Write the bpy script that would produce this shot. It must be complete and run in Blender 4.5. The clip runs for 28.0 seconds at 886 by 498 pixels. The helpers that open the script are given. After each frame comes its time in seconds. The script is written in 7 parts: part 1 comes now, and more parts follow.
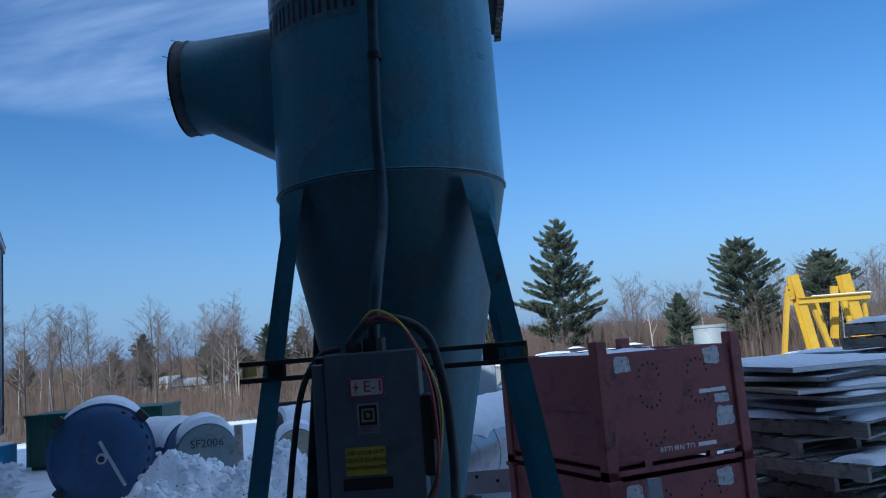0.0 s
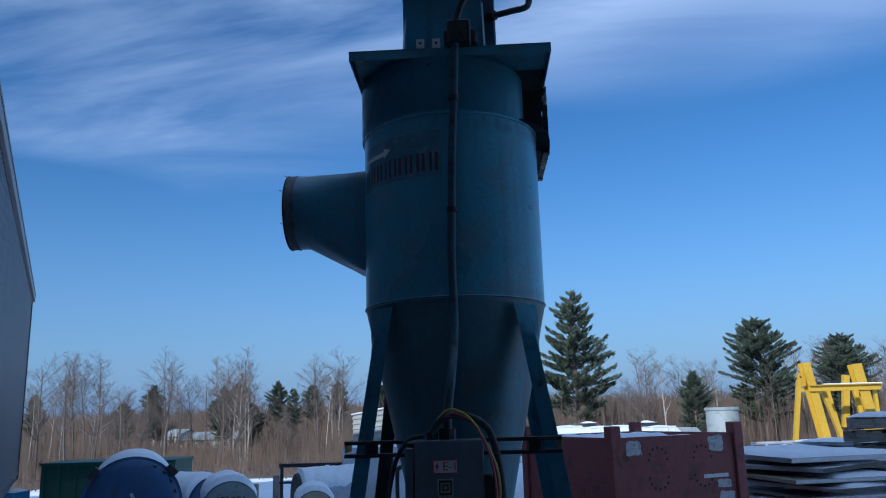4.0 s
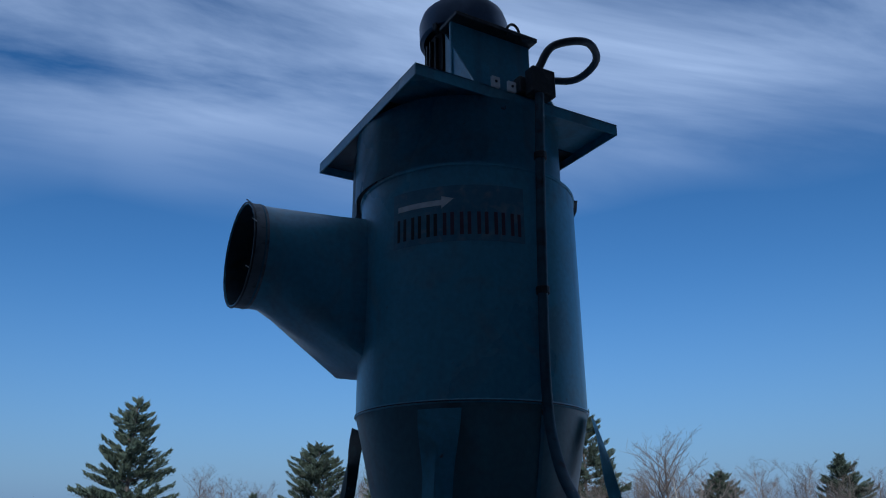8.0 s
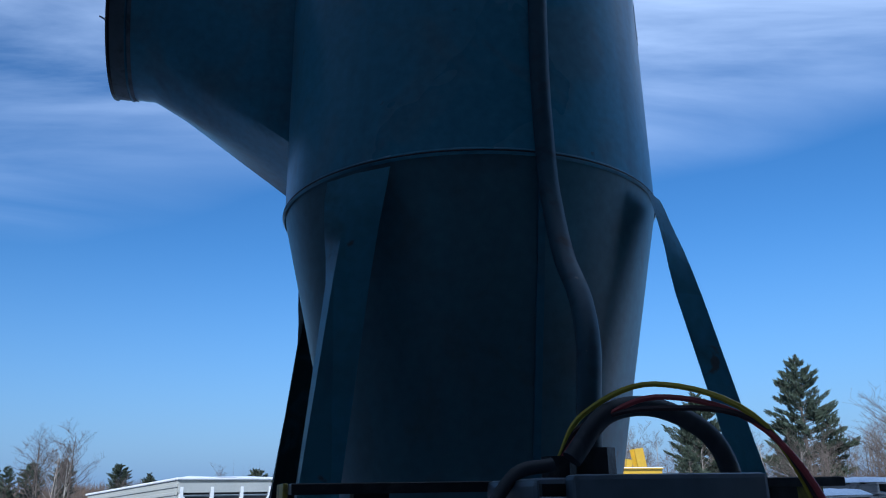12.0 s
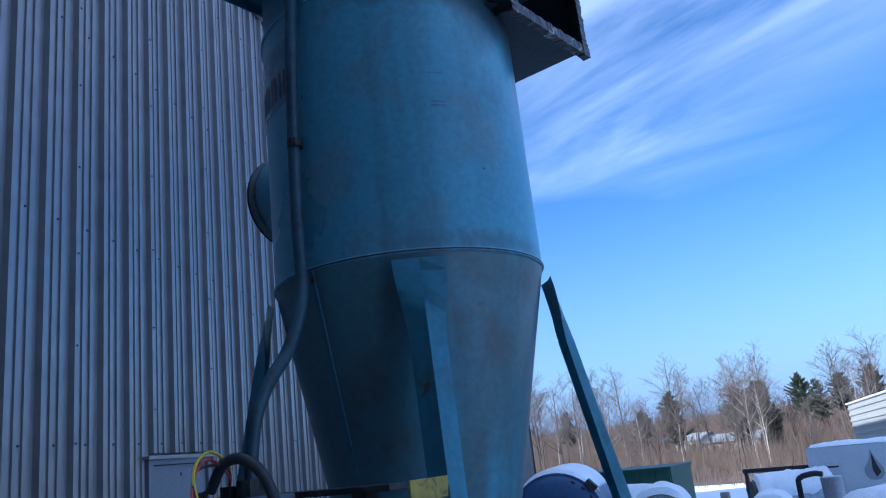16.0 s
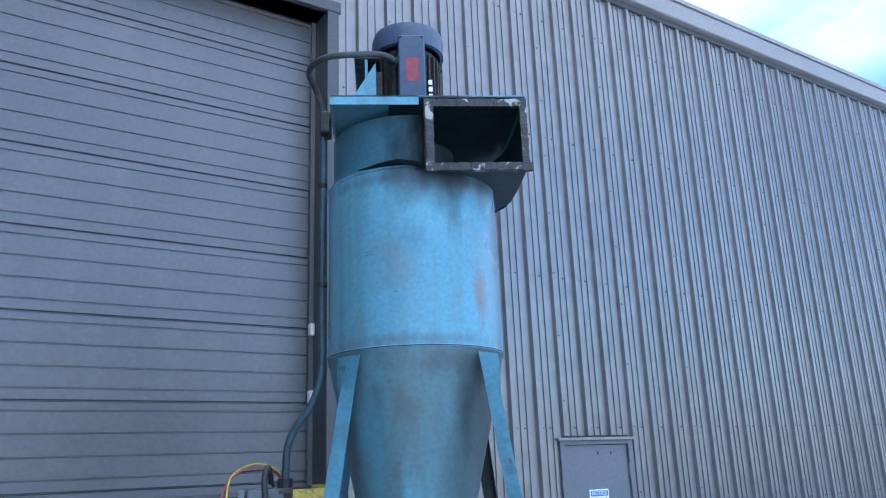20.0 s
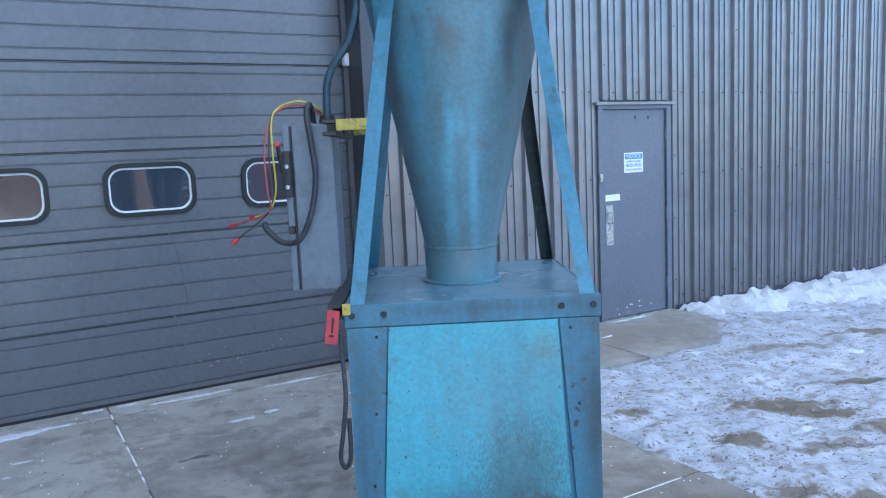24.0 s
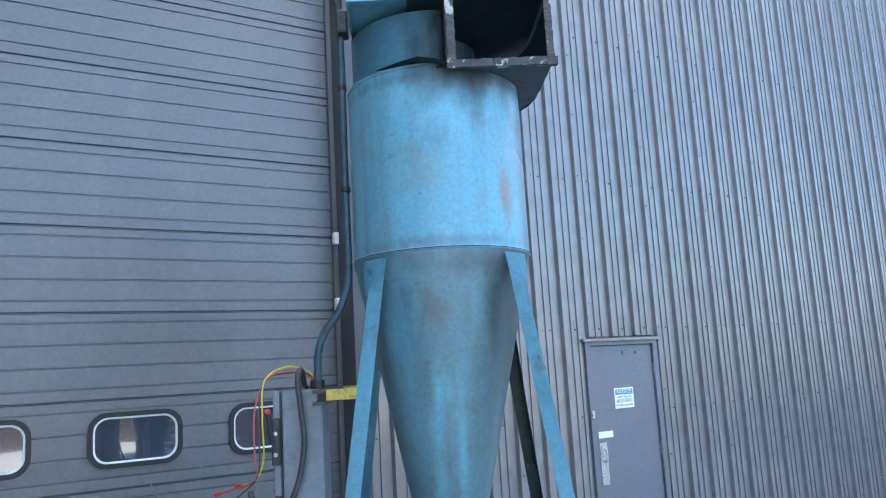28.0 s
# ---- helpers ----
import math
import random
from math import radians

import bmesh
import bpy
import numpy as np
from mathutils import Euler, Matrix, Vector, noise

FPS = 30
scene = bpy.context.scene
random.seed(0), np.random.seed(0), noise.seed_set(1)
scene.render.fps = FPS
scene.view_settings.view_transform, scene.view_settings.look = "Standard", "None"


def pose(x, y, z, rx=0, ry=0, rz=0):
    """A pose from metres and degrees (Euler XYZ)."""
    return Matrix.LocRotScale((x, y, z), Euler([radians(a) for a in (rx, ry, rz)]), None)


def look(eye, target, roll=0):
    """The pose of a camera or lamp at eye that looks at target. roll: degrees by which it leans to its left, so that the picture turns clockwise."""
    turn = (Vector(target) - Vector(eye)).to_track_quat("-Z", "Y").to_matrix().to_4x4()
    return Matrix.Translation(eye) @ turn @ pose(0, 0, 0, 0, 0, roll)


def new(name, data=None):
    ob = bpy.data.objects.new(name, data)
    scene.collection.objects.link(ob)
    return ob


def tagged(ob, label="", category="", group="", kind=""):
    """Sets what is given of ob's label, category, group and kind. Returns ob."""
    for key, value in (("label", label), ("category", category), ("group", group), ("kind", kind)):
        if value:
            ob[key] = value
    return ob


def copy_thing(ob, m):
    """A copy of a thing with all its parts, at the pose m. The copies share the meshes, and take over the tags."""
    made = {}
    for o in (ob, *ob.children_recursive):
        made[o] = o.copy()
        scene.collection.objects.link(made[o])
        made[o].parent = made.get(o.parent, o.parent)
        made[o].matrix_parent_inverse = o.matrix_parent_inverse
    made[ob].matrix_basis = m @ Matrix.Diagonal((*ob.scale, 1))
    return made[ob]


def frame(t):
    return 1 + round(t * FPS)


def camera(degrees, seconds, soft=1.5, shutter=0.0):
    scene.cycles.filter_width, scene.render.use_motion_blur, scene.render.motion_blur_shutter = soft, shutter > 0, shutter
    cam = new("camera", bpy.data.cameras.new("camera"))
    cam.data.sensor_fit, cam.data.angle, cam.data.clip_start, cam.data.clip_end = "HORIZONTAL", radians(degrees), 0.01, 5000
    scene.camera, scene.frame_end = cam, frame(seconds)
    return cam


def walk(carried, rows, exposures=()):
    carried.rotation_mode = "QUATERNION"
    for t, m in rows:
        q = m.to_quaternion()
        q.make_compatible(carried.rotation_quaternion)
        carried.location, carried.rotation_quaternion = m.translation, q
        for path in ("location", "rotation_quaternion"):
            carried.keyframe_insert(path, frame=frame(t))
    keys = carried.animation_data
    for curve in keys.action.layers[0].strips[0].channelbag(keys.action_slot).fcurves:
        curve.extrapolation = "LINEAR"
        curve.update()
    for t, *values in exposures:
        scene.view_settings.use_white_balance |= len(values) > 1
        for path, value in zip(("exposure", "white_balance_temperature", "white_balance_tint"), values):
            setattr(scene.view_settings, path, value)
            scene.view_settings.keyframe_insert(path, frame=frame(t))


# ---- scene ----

# ================= camera and walk =================
cam = camera(59.9, 28.0, soft=1.1)
PATH = [
    (0, (-2.449, -0.214, 1.799), (-0.465, -0.162, 2.052), -4.5),
    (0.5, (-2.759, -0.208, 1.878), (-0.793, -0.159, 2.239), -3.3),
    (1, (-3.009, -0.079, 1.911), (-1.06, -0.027, 2.354), -2.3),
    (1.5, (-3.153, -0.051, 1.938), (-1.218, 0.011, 2.443), -1.7),
    (2, (-3.164, -0.097, 1.943), (-1.239, -0.021, 2.48), -1.5),
    (4.5, (-3.121, -0.08, 1.863), (-1.153, -0.018, 2.217), -1.7),
    (5, (-3.073, -0.032, 1.842), (-1.094, -0.013, 2.126), -1.7),
    (5.5, (-2.982, 0.057, 1.82), (-0.998, -0.009, 2.065), -1.4),
    (6, (-2.833, 0.196, 1.832), (-0.862, -0.015, 2.099), -0.8),
    (6.5, (-2.667, 0.466, 1.852), (-0.737, 0.068, 2.194), -0),
    (7, (-2.524, 0.859, 1.911), (-0.695, 0.21, 2.395), 0.2),
    (7.5, (-2.282, 1.116, 1.96), (-0.565, 0.291, 2.569), -0.1),
    (8, (-2.103, 1.311, 1.972), (-0.475, 0.372, 2.655), -0.5),
    (8.5, (-1.948, 1.376, 1.984), (-0.384, 0.387, 2.742), -1.2),
    (9, (-1.83, 1.166, 1.972), (-0.293, 0.217, 2.831), -1.6),
    (9.5, (-1.652, 0.965, 1.99), (-0.152, 0.097, 2.989), -2.0),
    (10, (-1.418, 0.751, 1.997), (0.073, 0.02, 3.111), -0.8),
    (11, (-1.166, 0.357, 1.899), (0.46, -0.214, 2.914), 2.2),
    (12, (-1.404, 0.44, 1.786), (0.434, -0.064, 2.394), -1),
    (13, (-1.996, 0.58, 1.735), (-0.082, 0.026, 1.909), -3.2),
    (13.5, (-2.201, 0.568, 1.698), (-0.262, 0.077, 1.708), -3.8),
    (15.5, (-1.809, -1.024, 1.813), (-0.085, -0.066, 2.145), -7.3),
    (16, (-1.56, -1.374, 1.842), (-0.049, -0.168, 2.354), -6.5),
    (17, (-1.161, -2.116, 1.841), (-0.116, -0.542, 2.496), -4.8),
    (17.5, (-0.939, -2.361, 1.84), (-0.12, -0.663, 2.508), -4.3),
    (18, (-0.72, -2.679, 1.846), (-0.11, -0.89, 2.5), -3.9),
    (18.5, (-0.537, -2.88, 1.833), (-0.093, -1.036, 2.467), -3.7),
    (19, (-0.341, -2.993, 1.854), (-0.032, -1.112, 2.46), -3.1),
    (19.5, (-0.175, -3.126, 1.857), (0.044, -1.222, 2.428), -2.7),
    (20, (-0.139, -3.229, 1.868), (0.021, -1.31, 2.406), -2.2),
    (20.5, (-0.159, -3.201, 1.865), (-0.025, -1.269, 2.361), -2.6),
    (22.5, (-0.175, -3.146, 1.769), (-0.083, -1.151, 1.872), -3.2),
    (23, (-0.172, -3.142, 1.736), (-0.096, -1.144, 1.71), -3.2),
    (23.5, (-0.171, -3.142, 1.698), (-0.111, -1.149, 1.553), -2.9),
    (24, (-0.169, -3.13, 1.667), (-0.122, -1.146, 1.418), -2.6),
    (24.5, (-0.168, -3.123, 1.643), (-0.127, -1.151, 1.312), -2.4),
    (25, (-0.167, -3.113, 1.621), (-0.125, -1.151, 1.238), -2.1),
    (25.5, (-0.166, -3.124, 1.624), (-0.117, -1.162, 1.237), -2.0),
    (26, (-0.17, -3.139, 1.645), (-0.111, -1.167, 1.316), -2.1),
    (26.5, (-0.169, -3.142, 1.666), (-0.099, -1.154, 1.463), -2.3),
    (27, (-0.164, -3.154, 1.74), (-0.08, -1.156, 1.709), -2.6),
    (27.5, (-0.156, -3.168, 1.8), (-0.062, -1.176, 1.954), -3.1),
    (28, (-0.153, -3.189, 1.844), (-0.055, -1.216, 2.156), -3.3),
]
EXPO = [
    (0.0, 0.0, 5350, 10), (2.5, -0.32, 5300, 10), (5.0, -0.02, 5250, 10), (6.2, -0.06, 5250, 10), (7.0, -0.32, 5250, 10), (8.5, -0.5, 5350, 10), (10.0, -0.3, 5250, 10), (11.0, 0.2, 5100, 10),
    (12.0, 0.0, 5200, 10), (13.5, 0.05, 5350, 10), (15.5, 0.62, 5200, 16), (17.0, 0.8, 5200, 13), (18.5, 1.65, 5600, 17), (20.0, 2.12, 6650, 12), (23.0, 2.33, 6600, 10), (25.0, 2.36, 6650, 10), (28.0, 2.42, 7250, 10),
]
walk(cam, [(t, look(eye, target, roll)) for t, eye, target, roll in PATH], EXPO)

# ================= world and sun =================
SUN_DIR = Vector((-0.86, 0.51, 0.5275)).normalized()      # towards the sun, behind the building
SUN_EL = math.asin(SUN_DIR.z)
SUN_AZ = math.atan2(SUN_DIR.x, SUN_DIR.y)
world = bpy.data.worlds.new("winter_sky")
scene.world = world
world.use_nodes = True
wn, wl = world.node_tree.nodes, world.node_tree.links
wn.clear()
w_out = wn.new("ShaderNodeOutputWorld")
w_bg = wn.new("ShaderNodeBackground")
w_sky = wn.new("ShaderNodeTexSky")
w_sky.sky_type = 'NISHITA'
w_sky.sun_disc = False
w_sky.sun_elevation = SUN_EL
w_sky.sun_rotation = SUN_AZ
w_sky.altitude = 300
w_sky.air_density = 1.0
w_sky.dust_density = 0.15
w_sky.ozone_density = 3.0
w_bg.inputs["Strength"].default_value = 0.11
# thin streaked cirrus on a high layer: direction / height gives its place
w_tc = wn.new("ShaderNodeTexCoord")
w_sep = wn.new("ShaderNodeSeparateXYZ")
wl.new(w_tc.outputs["Generated"], w_sep.inputs[0])


def wmath(op, a, b=None, c=None, clamp=False):
    m = wn.new("ShaderNodeMath")
    m.operation = op
    m.use_clamp = clamp
    for i, v in enumerate((a, b, c)):
        if v is None:
            continue
        if isinstance(v, (int, float)):
            m.inputs[i].default_value = v
        else:
            wl.new(v, m.inputs[i])
    return m.outputs[0]


w_h = wmath('MAXIMUM', w_sep.outputs["Z"], 0.04)
w_px = wmath('DIVIDE', w_sep.outputs["X"], w_h)
w_py = wmath('DIVIDE', w_sep.outputs["Y"], w_h)
w_com = wn.new("ShaderNodeCombineXYZ")
wl.new(w_px, w_com.inputs[0])
wl.new(w_py, w_com.inputs[1])
w_map = wn.new("ShaderNodeMapping")
w_map.vector_type = 'TEXTURE'
w_map.inputs["Rotation"].default_value = (0, 0, radians(-9))
w_map.inputs["Scale"].default_value = (0.7, 1.9, 1)
w_map.inputs["Location"].default_value = (0.35, 0.62, 0)
wl.new(w_com.outputs[0], w_map.inputs["Vector"])
w_n1 = wn.new("ShaderNodeTexNoise")
w_n1.inputs["Scale"].default_value = 1.1
w_n1.inputs["Detail"].default_value = 8
w_n1.inputs["Roughness"].default_value = 0.55
w_n1.inputs["Distortion"].default_value = 0.45
wl.new(w_map.outputs[0], w_n1.inputs["Vector"])
w_n2 = wn.new("ShaderNodeTexNoise")
w_n2.inputs["Scale"].default_value = 0.45
w_n2.inputs["Detail"].default_value = 2
wl.new(w_com.outputs[0], w_n2.inputs["Vector"])
w_c = wmath('MULTIPLY', wmath('MULTIPLY_ADD', w_n1.outputs[0], 3.6, -1.34, True), wmath('MULTIPLY_ADD', w_n2.outputs[0], 1.7, -0.08, True))
w_east = wmath('SUBTRACT', 0.4, wmath('ABSOLUTE', wmath('SUBTRACT', w_sep.outputs["Y"], 0.35)), clamp=True)
w_low = wmath('MULTIPLY_ADD', w_east, 0.28, w_sep.outputs["Z"])
w_up = wmath('MULTIPLY_ADD', wmath('MULTIPLY_ADD', w_n2.outputs[0], 0.22, w_low), 6.0, -2.9, True)
w_fill_veil = wmath('MULTIPLY', wmath('MULTIPLY_ADD', w_sep.outputs["Z"], 4.0, -2.9, True), 0.55)      # veil added above the view, to brighten the shaded ground
w_cl = wmath('MAXIMUM', wmath('MULTIPLY', wmath('MULTIPLY', w_c, w_up), 0.85, clamp=True), w_fill_veil)
w_mix = wn.new("ShaderNodeMixRGB")
wl.new(w_cl, w_mix.inputs[0])
w_hs = wn.new("ShaderNodeHueSaturation")
w_hs.inputs["Saturation"].default_value = 1.2
wl.new(w_sky.outputs[0], w_hs.inputs["Color"])
# pale cold haze towards the horizon
w_hz = wn.new("ShaderNodeMixRGB")
wl.new(wmath('POWER', wmath('SUBTRACT', 1.0, wmath('MULTIPLY', wmath('MAXIMUM', w_sep.outputs["Z"], 0.0), 3.2, clamp=True), clamp=True), 1.6), w_hz.inputs[0])
wl.new(w_hs.outputs[0], w_hz.inputs[1])
w_hz.inputs[2].default_value = (1.75, 2.90, 4.6, 1)
wl.new(w_hz.outputs[0], w_mix.inputs[1])
w_mix.inputs[2].default_value = (7.6, 8.7, 10.4, 1)
wl.new(w_mix.outputs[0], w_bg.inputs["Color"])
wl.new(w_bg.outputs[0], w_out.inputs["Surface"])

sun_data = bpy.data.lights.new("sun", 'SUN')
sun_data.energy = 5.0
sun_data.angle = radians(0.5)
sun_data.color = (1.0, 0.93, 0.82)
sun = new("sun", sun_data)
sun.matrix_world = look(SUN_DIR * 60, (0, 0, 0))

# ================= materials =================
def surf(name, cols, rough=0.6, metal=0.0, big=1.2, fine=40.0, bump=0.15, bump_scale=None, streak=None, spots=None, vary=0.0,
         contrast=1.6, spec=0.5, rough_var=0.12, colour_patches=()):
    """Procedural surface: two colours mixed by large noise, grain by fine noise, optional streaks, spots and object variation.
    streak = (colour, scale xyz, amount); spots = (colour, scale, threshold, softness)."""
    m = bpy.data.materials.new(name)
    m.use_nodes = True
    n, l = m.node_tree.nodes, m.node_tree.links
    bsdf = n["Principled BSDF"]
    bsdf.inputs["Metallic"].default_value = metal
    bsdf.inputs["Specular IOR Level"].default_value = spec
    tc = n.new("ShaderNodeTexCoord")
    info = n.new("ShaderNodeObjectInfo")
    addv = n.new("ShaderNodeVectorMath")
    addv.operation = 'ADD'
    l.new(tc.outputs["Object"], addv.inputs[0])
    if vary:
        sc = n.new("ShaderNodeMath")
        sc.operation = 'MULTIPLY'
        sc.inputs[1].default_value = 37.0
        l.new(info.outputs["Random"], sc.inputs[0])
        l.new(sc.outputs[0], addv.inputs[1])
    vec = addv.outputs[0]

    def noise_tex(scale, detail=4, vector=vec, dist=0.0):
        t = n.new("ShaderNodeTexNoise")
        t.inputs["Scale"].default_value = scale
        t.inputs["Detail"].default_value = detail
        t.inputs["Distortion"].default_value = dist
        l.new(vector, t.inputs["Vector"])
        return t.outputs[0]

    def ramp(fac, lo, hi):
        r = n.new("ShaderNodeMapRange")
        r.inputs["From Min"].default_value = lo
        r.inputs["From Max"].default_value = hi
        l.new(fac, r.inputs["Value"])
        return r.outputs[0]

    def mix(fac, a, b, mode='MIX'):
        x = n.new("ShaderNodeMixRGB")
        x.blend_type = mode
        for i, v in ((0, fac), (1, a), (2, b)):
            if isinstance(v, (int, float)):
                x.inputs[i].default_value = v
            elif isinstance(v, tuple):
                x.inputs[i].default_value = (*v, 1)
            else:
                l.new(v, x.inputs[i])
        return x.outputs[0]

    nb = noise_tex(big, 5, dist=0.4)
    nf = noise_tex(fine, 3)
    half = 0.5 / contrast
    col = mix(ramp(nb, 0.5 - half * 0.6, 0.5 + half * 0.6), cols[0], cols[1])
    if len(cols) > 2:
        col = mix(ramp(noise_tex(big * 3.7, 5, dist=0.8), 0.52, 0.72), col, cols[2])
    if streak:
        mp = n.new("ShaderNodeMapping")
        mp.inputs["Scale"].default_value = streak[1]
        l.new(vec, mp.inputs["Vector"])
        col = mix(mix(1.0, ramp(noise_tex(1.0, 4, mp.outputs[0]), 0.5, 0.75), (streak[2],) * 3, 'MULTIPLY'), col, streak[0])
    for sp in ([spots] if isinstance(spots, tuple) else spots or []):
        col = mix(ramp(noise_tex(sp[1], 6, dist=0.3), sp[2], sp[2] + sp[3]), col, sp[0])
    for at, size, colour, amount, scale, *soft in colour_patches:      # stains and tone patches with a place and ragged outline of their own
        mp = n.new("ShaderNodeMapping")
        mp.vector_type = 'TEXTURE'
        mp.inputs["Location"].default_value = at
        mp.inputs["Scale"].default_value = size
        l.new(tc.outputs["Object"], mp.inputs["Vector"])
        ln = n.new("ShaderNodeVectorMath")
        ln.operation = 'LENGTH'
        l.new(mp.outputs[0], ln.inputs[0])
        mm = n.new("ShaderNodeMath")
        mm.operation = 'MULTIPLY_ADD'
        drip = n.new("ShaderNodeMapping")
        drip.inputs["Scale"].default_value = (1, 1, 0.4)
        l.new(vec, drip.inputs["Vector"])
        l.new(noise_tex(scale, 10, drip.outputs[0], 0.15), mm.inputs[0])
        mm.inputs[1].default_value = -2.2
        l.new(ln.outputs["Value"], mm.inputs[2])
        am = n.new("ShaderNodeMapRange")
        am.inputs["From Min"].default_value = 0.0
        am.inputs["From Max"].default_value = -(soft[0] if soft else 1.0)
        am.inputs["To Max"].default_value = amount
        l.new(mm.outputs[0], am.inputs["Value"])
        col = mix(am.outputs[0], col, colour)
    g = ramp(nf, 0.25, 0.75)
    grain = n.new("ShaderNodeMapRange")
    grain.inputs["To Min"].default_value = 0.86
    grain.inputs["To Max"].default_value = 1.12
    l.new(g, grain.inputs["Value"])
    col = mix(1.0, col, grain.outputs[0], 'MULTIPLY')
    if vary:
        vr = n.new("ShaderNodeMapRange")
        vr.inputs["To Min"].default_value = 1 - vary
        vr.inputs["To Max"].default_value = 1 + vary
        l.new(info.outputs["Random"], vr.inputs["Value"])
        col = mix(1.0, col, vr.outputs[0], 'MULTIPLY')
    l.new(col, bsdf.inputs["Base Color"])
    rr = n.new("ShaderNodeMapRange")
    rr.inputs["To Min"].default_value = max(0.02, rough - rough_var)
    rr.inputs["To Max"].default_value = min(1.0, rough + rough_var)
    l.new(nb, rr.inputs["Value"])
    l.new(rr.outputs[0], bsdf.inputs["Roughness"])
    if bump:
        bp = n.new("ShaderNodeBump")
        bp.inputs["Strength"].default_value = bump
        bp.inputs["Distance"].default_value = 0.01
        l.new(noise_tex(bump_scale or fine * 0.6, 4), bp.inputs["Height"])
        l.new(bp.outputs[0], bsdf.inputs["Normal"])
    return m


TEAL = surf("teal_paint", [(0.103, 0.325, 0.450), (0.132, 0.392, 0.525), (0.152, 0.305, 0.378)], 0.30, big=1.6, fine=60, bump=0.04, bump_scale=14,
            streak=((0.10, 0.16, 0.19), (11, 11, 0.6), 0.55), spots=((0.10, 0.09, 0.08), 24, 0.72, 0.05),
            # brown stain, pale right edge, near-black beneath the plate, darker at both seams
            colour_patches=[((0.25, -0.27, 2.50), (0.035, 0.16, 0.16), (0.24, 0.17, 0.16), 0.8, 14.0), ((0.34, -0.14, 2.65), (0.11, 0.2, 0.45), (0.32, 0.34, 0.38), 0.85, 5.0, 1.6), ((0.2, -0.30, 2.96), (0.22, 0.2, 0.06), (0.28, 0.28, 0.31), 0.6, 9.0, 1.2), ((0.16, -0.33, 3.0), (0.30, 0.16, 0.10), (0.05, 0.06, 0.07), 0.8, 8.0),
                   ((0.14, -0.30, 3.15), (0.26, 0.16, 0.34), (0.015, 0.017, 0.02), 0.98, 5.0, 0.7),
                   ((-0.02, -0.36, 2.72), (0.07, 0.2, 0.08), (0.08, 0.20, 0.28), 0.55, 30.0),
                   ((0.05, -0.35, 2.325), (0.42, 0.3, 0.03), (0.08, 0.12, 0.14), 0.5, 34.0), ((-0.05, -0.3, 2.975), (0.5, 0.5, 0.03), (0.06, 0.10, 0.13), 0.5, 30.0)])
CONDUITP = surf("worn_teal_conduit_paint", [(0.030, 0.075, 0.105), (0.045, 0.11, 0.15), (0.03, 0.035, 0.04)], 0.5, big=6, bump=0.05, spots=((0.14, 0.17, 0.18), 30, 0.70, 0.04))
CONEPAINT = surf("dusty_cone_paint", [(0.090, 0.185, 0.222), (0.112, 0.235, 0.282), (0.105, 0.162, 0.182)], 0.42, big=2.0, fine=60, bump=0.04, bump_scale=14,
                 streak=((0.10, 0.31, 0.40), (9, 9, 0.8), 0.5), spots=((0.14, 0.15, 0.14), 22, 0.70, 0.05),
                 # darker right flank, dark below the seam and beside the leg tops, cyan streaks
                 colour_patches=[((0.27, -0.14, 1.85), (0.22, 0.3, 0.9), (0.045, 0.055, 0.055), 1.0, 3.0, 1.5), ((0.0, -0.16, 1.30), (0.3, 0.3, 0.12), (0.12, 0.16, 0.17), 0.7, 9.0, 1.2), ((0.1, -0.32, 2.24), (0.3, 0.2, 0.06), (0.075, 0.11, 0.13), 0.7, 14.0),
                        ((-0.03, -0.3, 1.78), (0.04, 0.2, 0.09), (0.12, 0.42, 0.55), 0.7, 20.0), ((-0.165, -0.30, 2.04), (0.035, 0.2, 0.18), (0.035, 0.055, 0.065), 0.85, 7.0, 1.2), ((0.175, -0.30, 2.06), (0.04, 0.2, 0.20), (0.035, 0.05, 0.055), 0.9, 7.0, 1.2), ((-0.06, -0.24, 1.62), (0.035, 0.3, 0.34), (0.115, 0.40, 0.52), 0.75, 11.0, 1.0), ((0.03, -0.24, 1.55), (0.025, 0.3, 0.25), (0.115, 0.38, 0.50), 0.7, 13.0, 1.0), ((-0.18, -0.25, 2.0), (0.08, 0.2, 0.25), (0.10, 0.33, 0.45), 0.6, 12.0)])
TEAL_DK = surf("teal_paint_dark", [(0.052, 0.175, 0.250), (0.072, 0.228, 0.315), (0.088, 0.148, 0.170)], 0.5, big=2.5, fine=60, bump=0.06,
               streak=((0.05, 0.07, 0.08), (14, 14, 0.8), 0.65), spots=((0.07, 0.055, 0.05), 20, 0.66, 0.05),
               colour_patches=[((0.42, -0.46, 0.55), (0.07, 0.2, 0.55), (0.05, 0.075, 0.085), 0.8, 8.0), ((0.05, -0.46, 1.12), (0.45, 0.2, 0.03), (0.05, 0.075, 0.09), 0.55, 40.0), ((-0.42, -0.46, 0.7), (0.05, 0.2, 0.4), (0.05, 0.13, 0.18), 0.6, 20.0), ((0.0, 0.0, 1.14), (0.4, 0.4, 0.1), (0.12, 0.16, 0.175), 0.7, 6.0)])
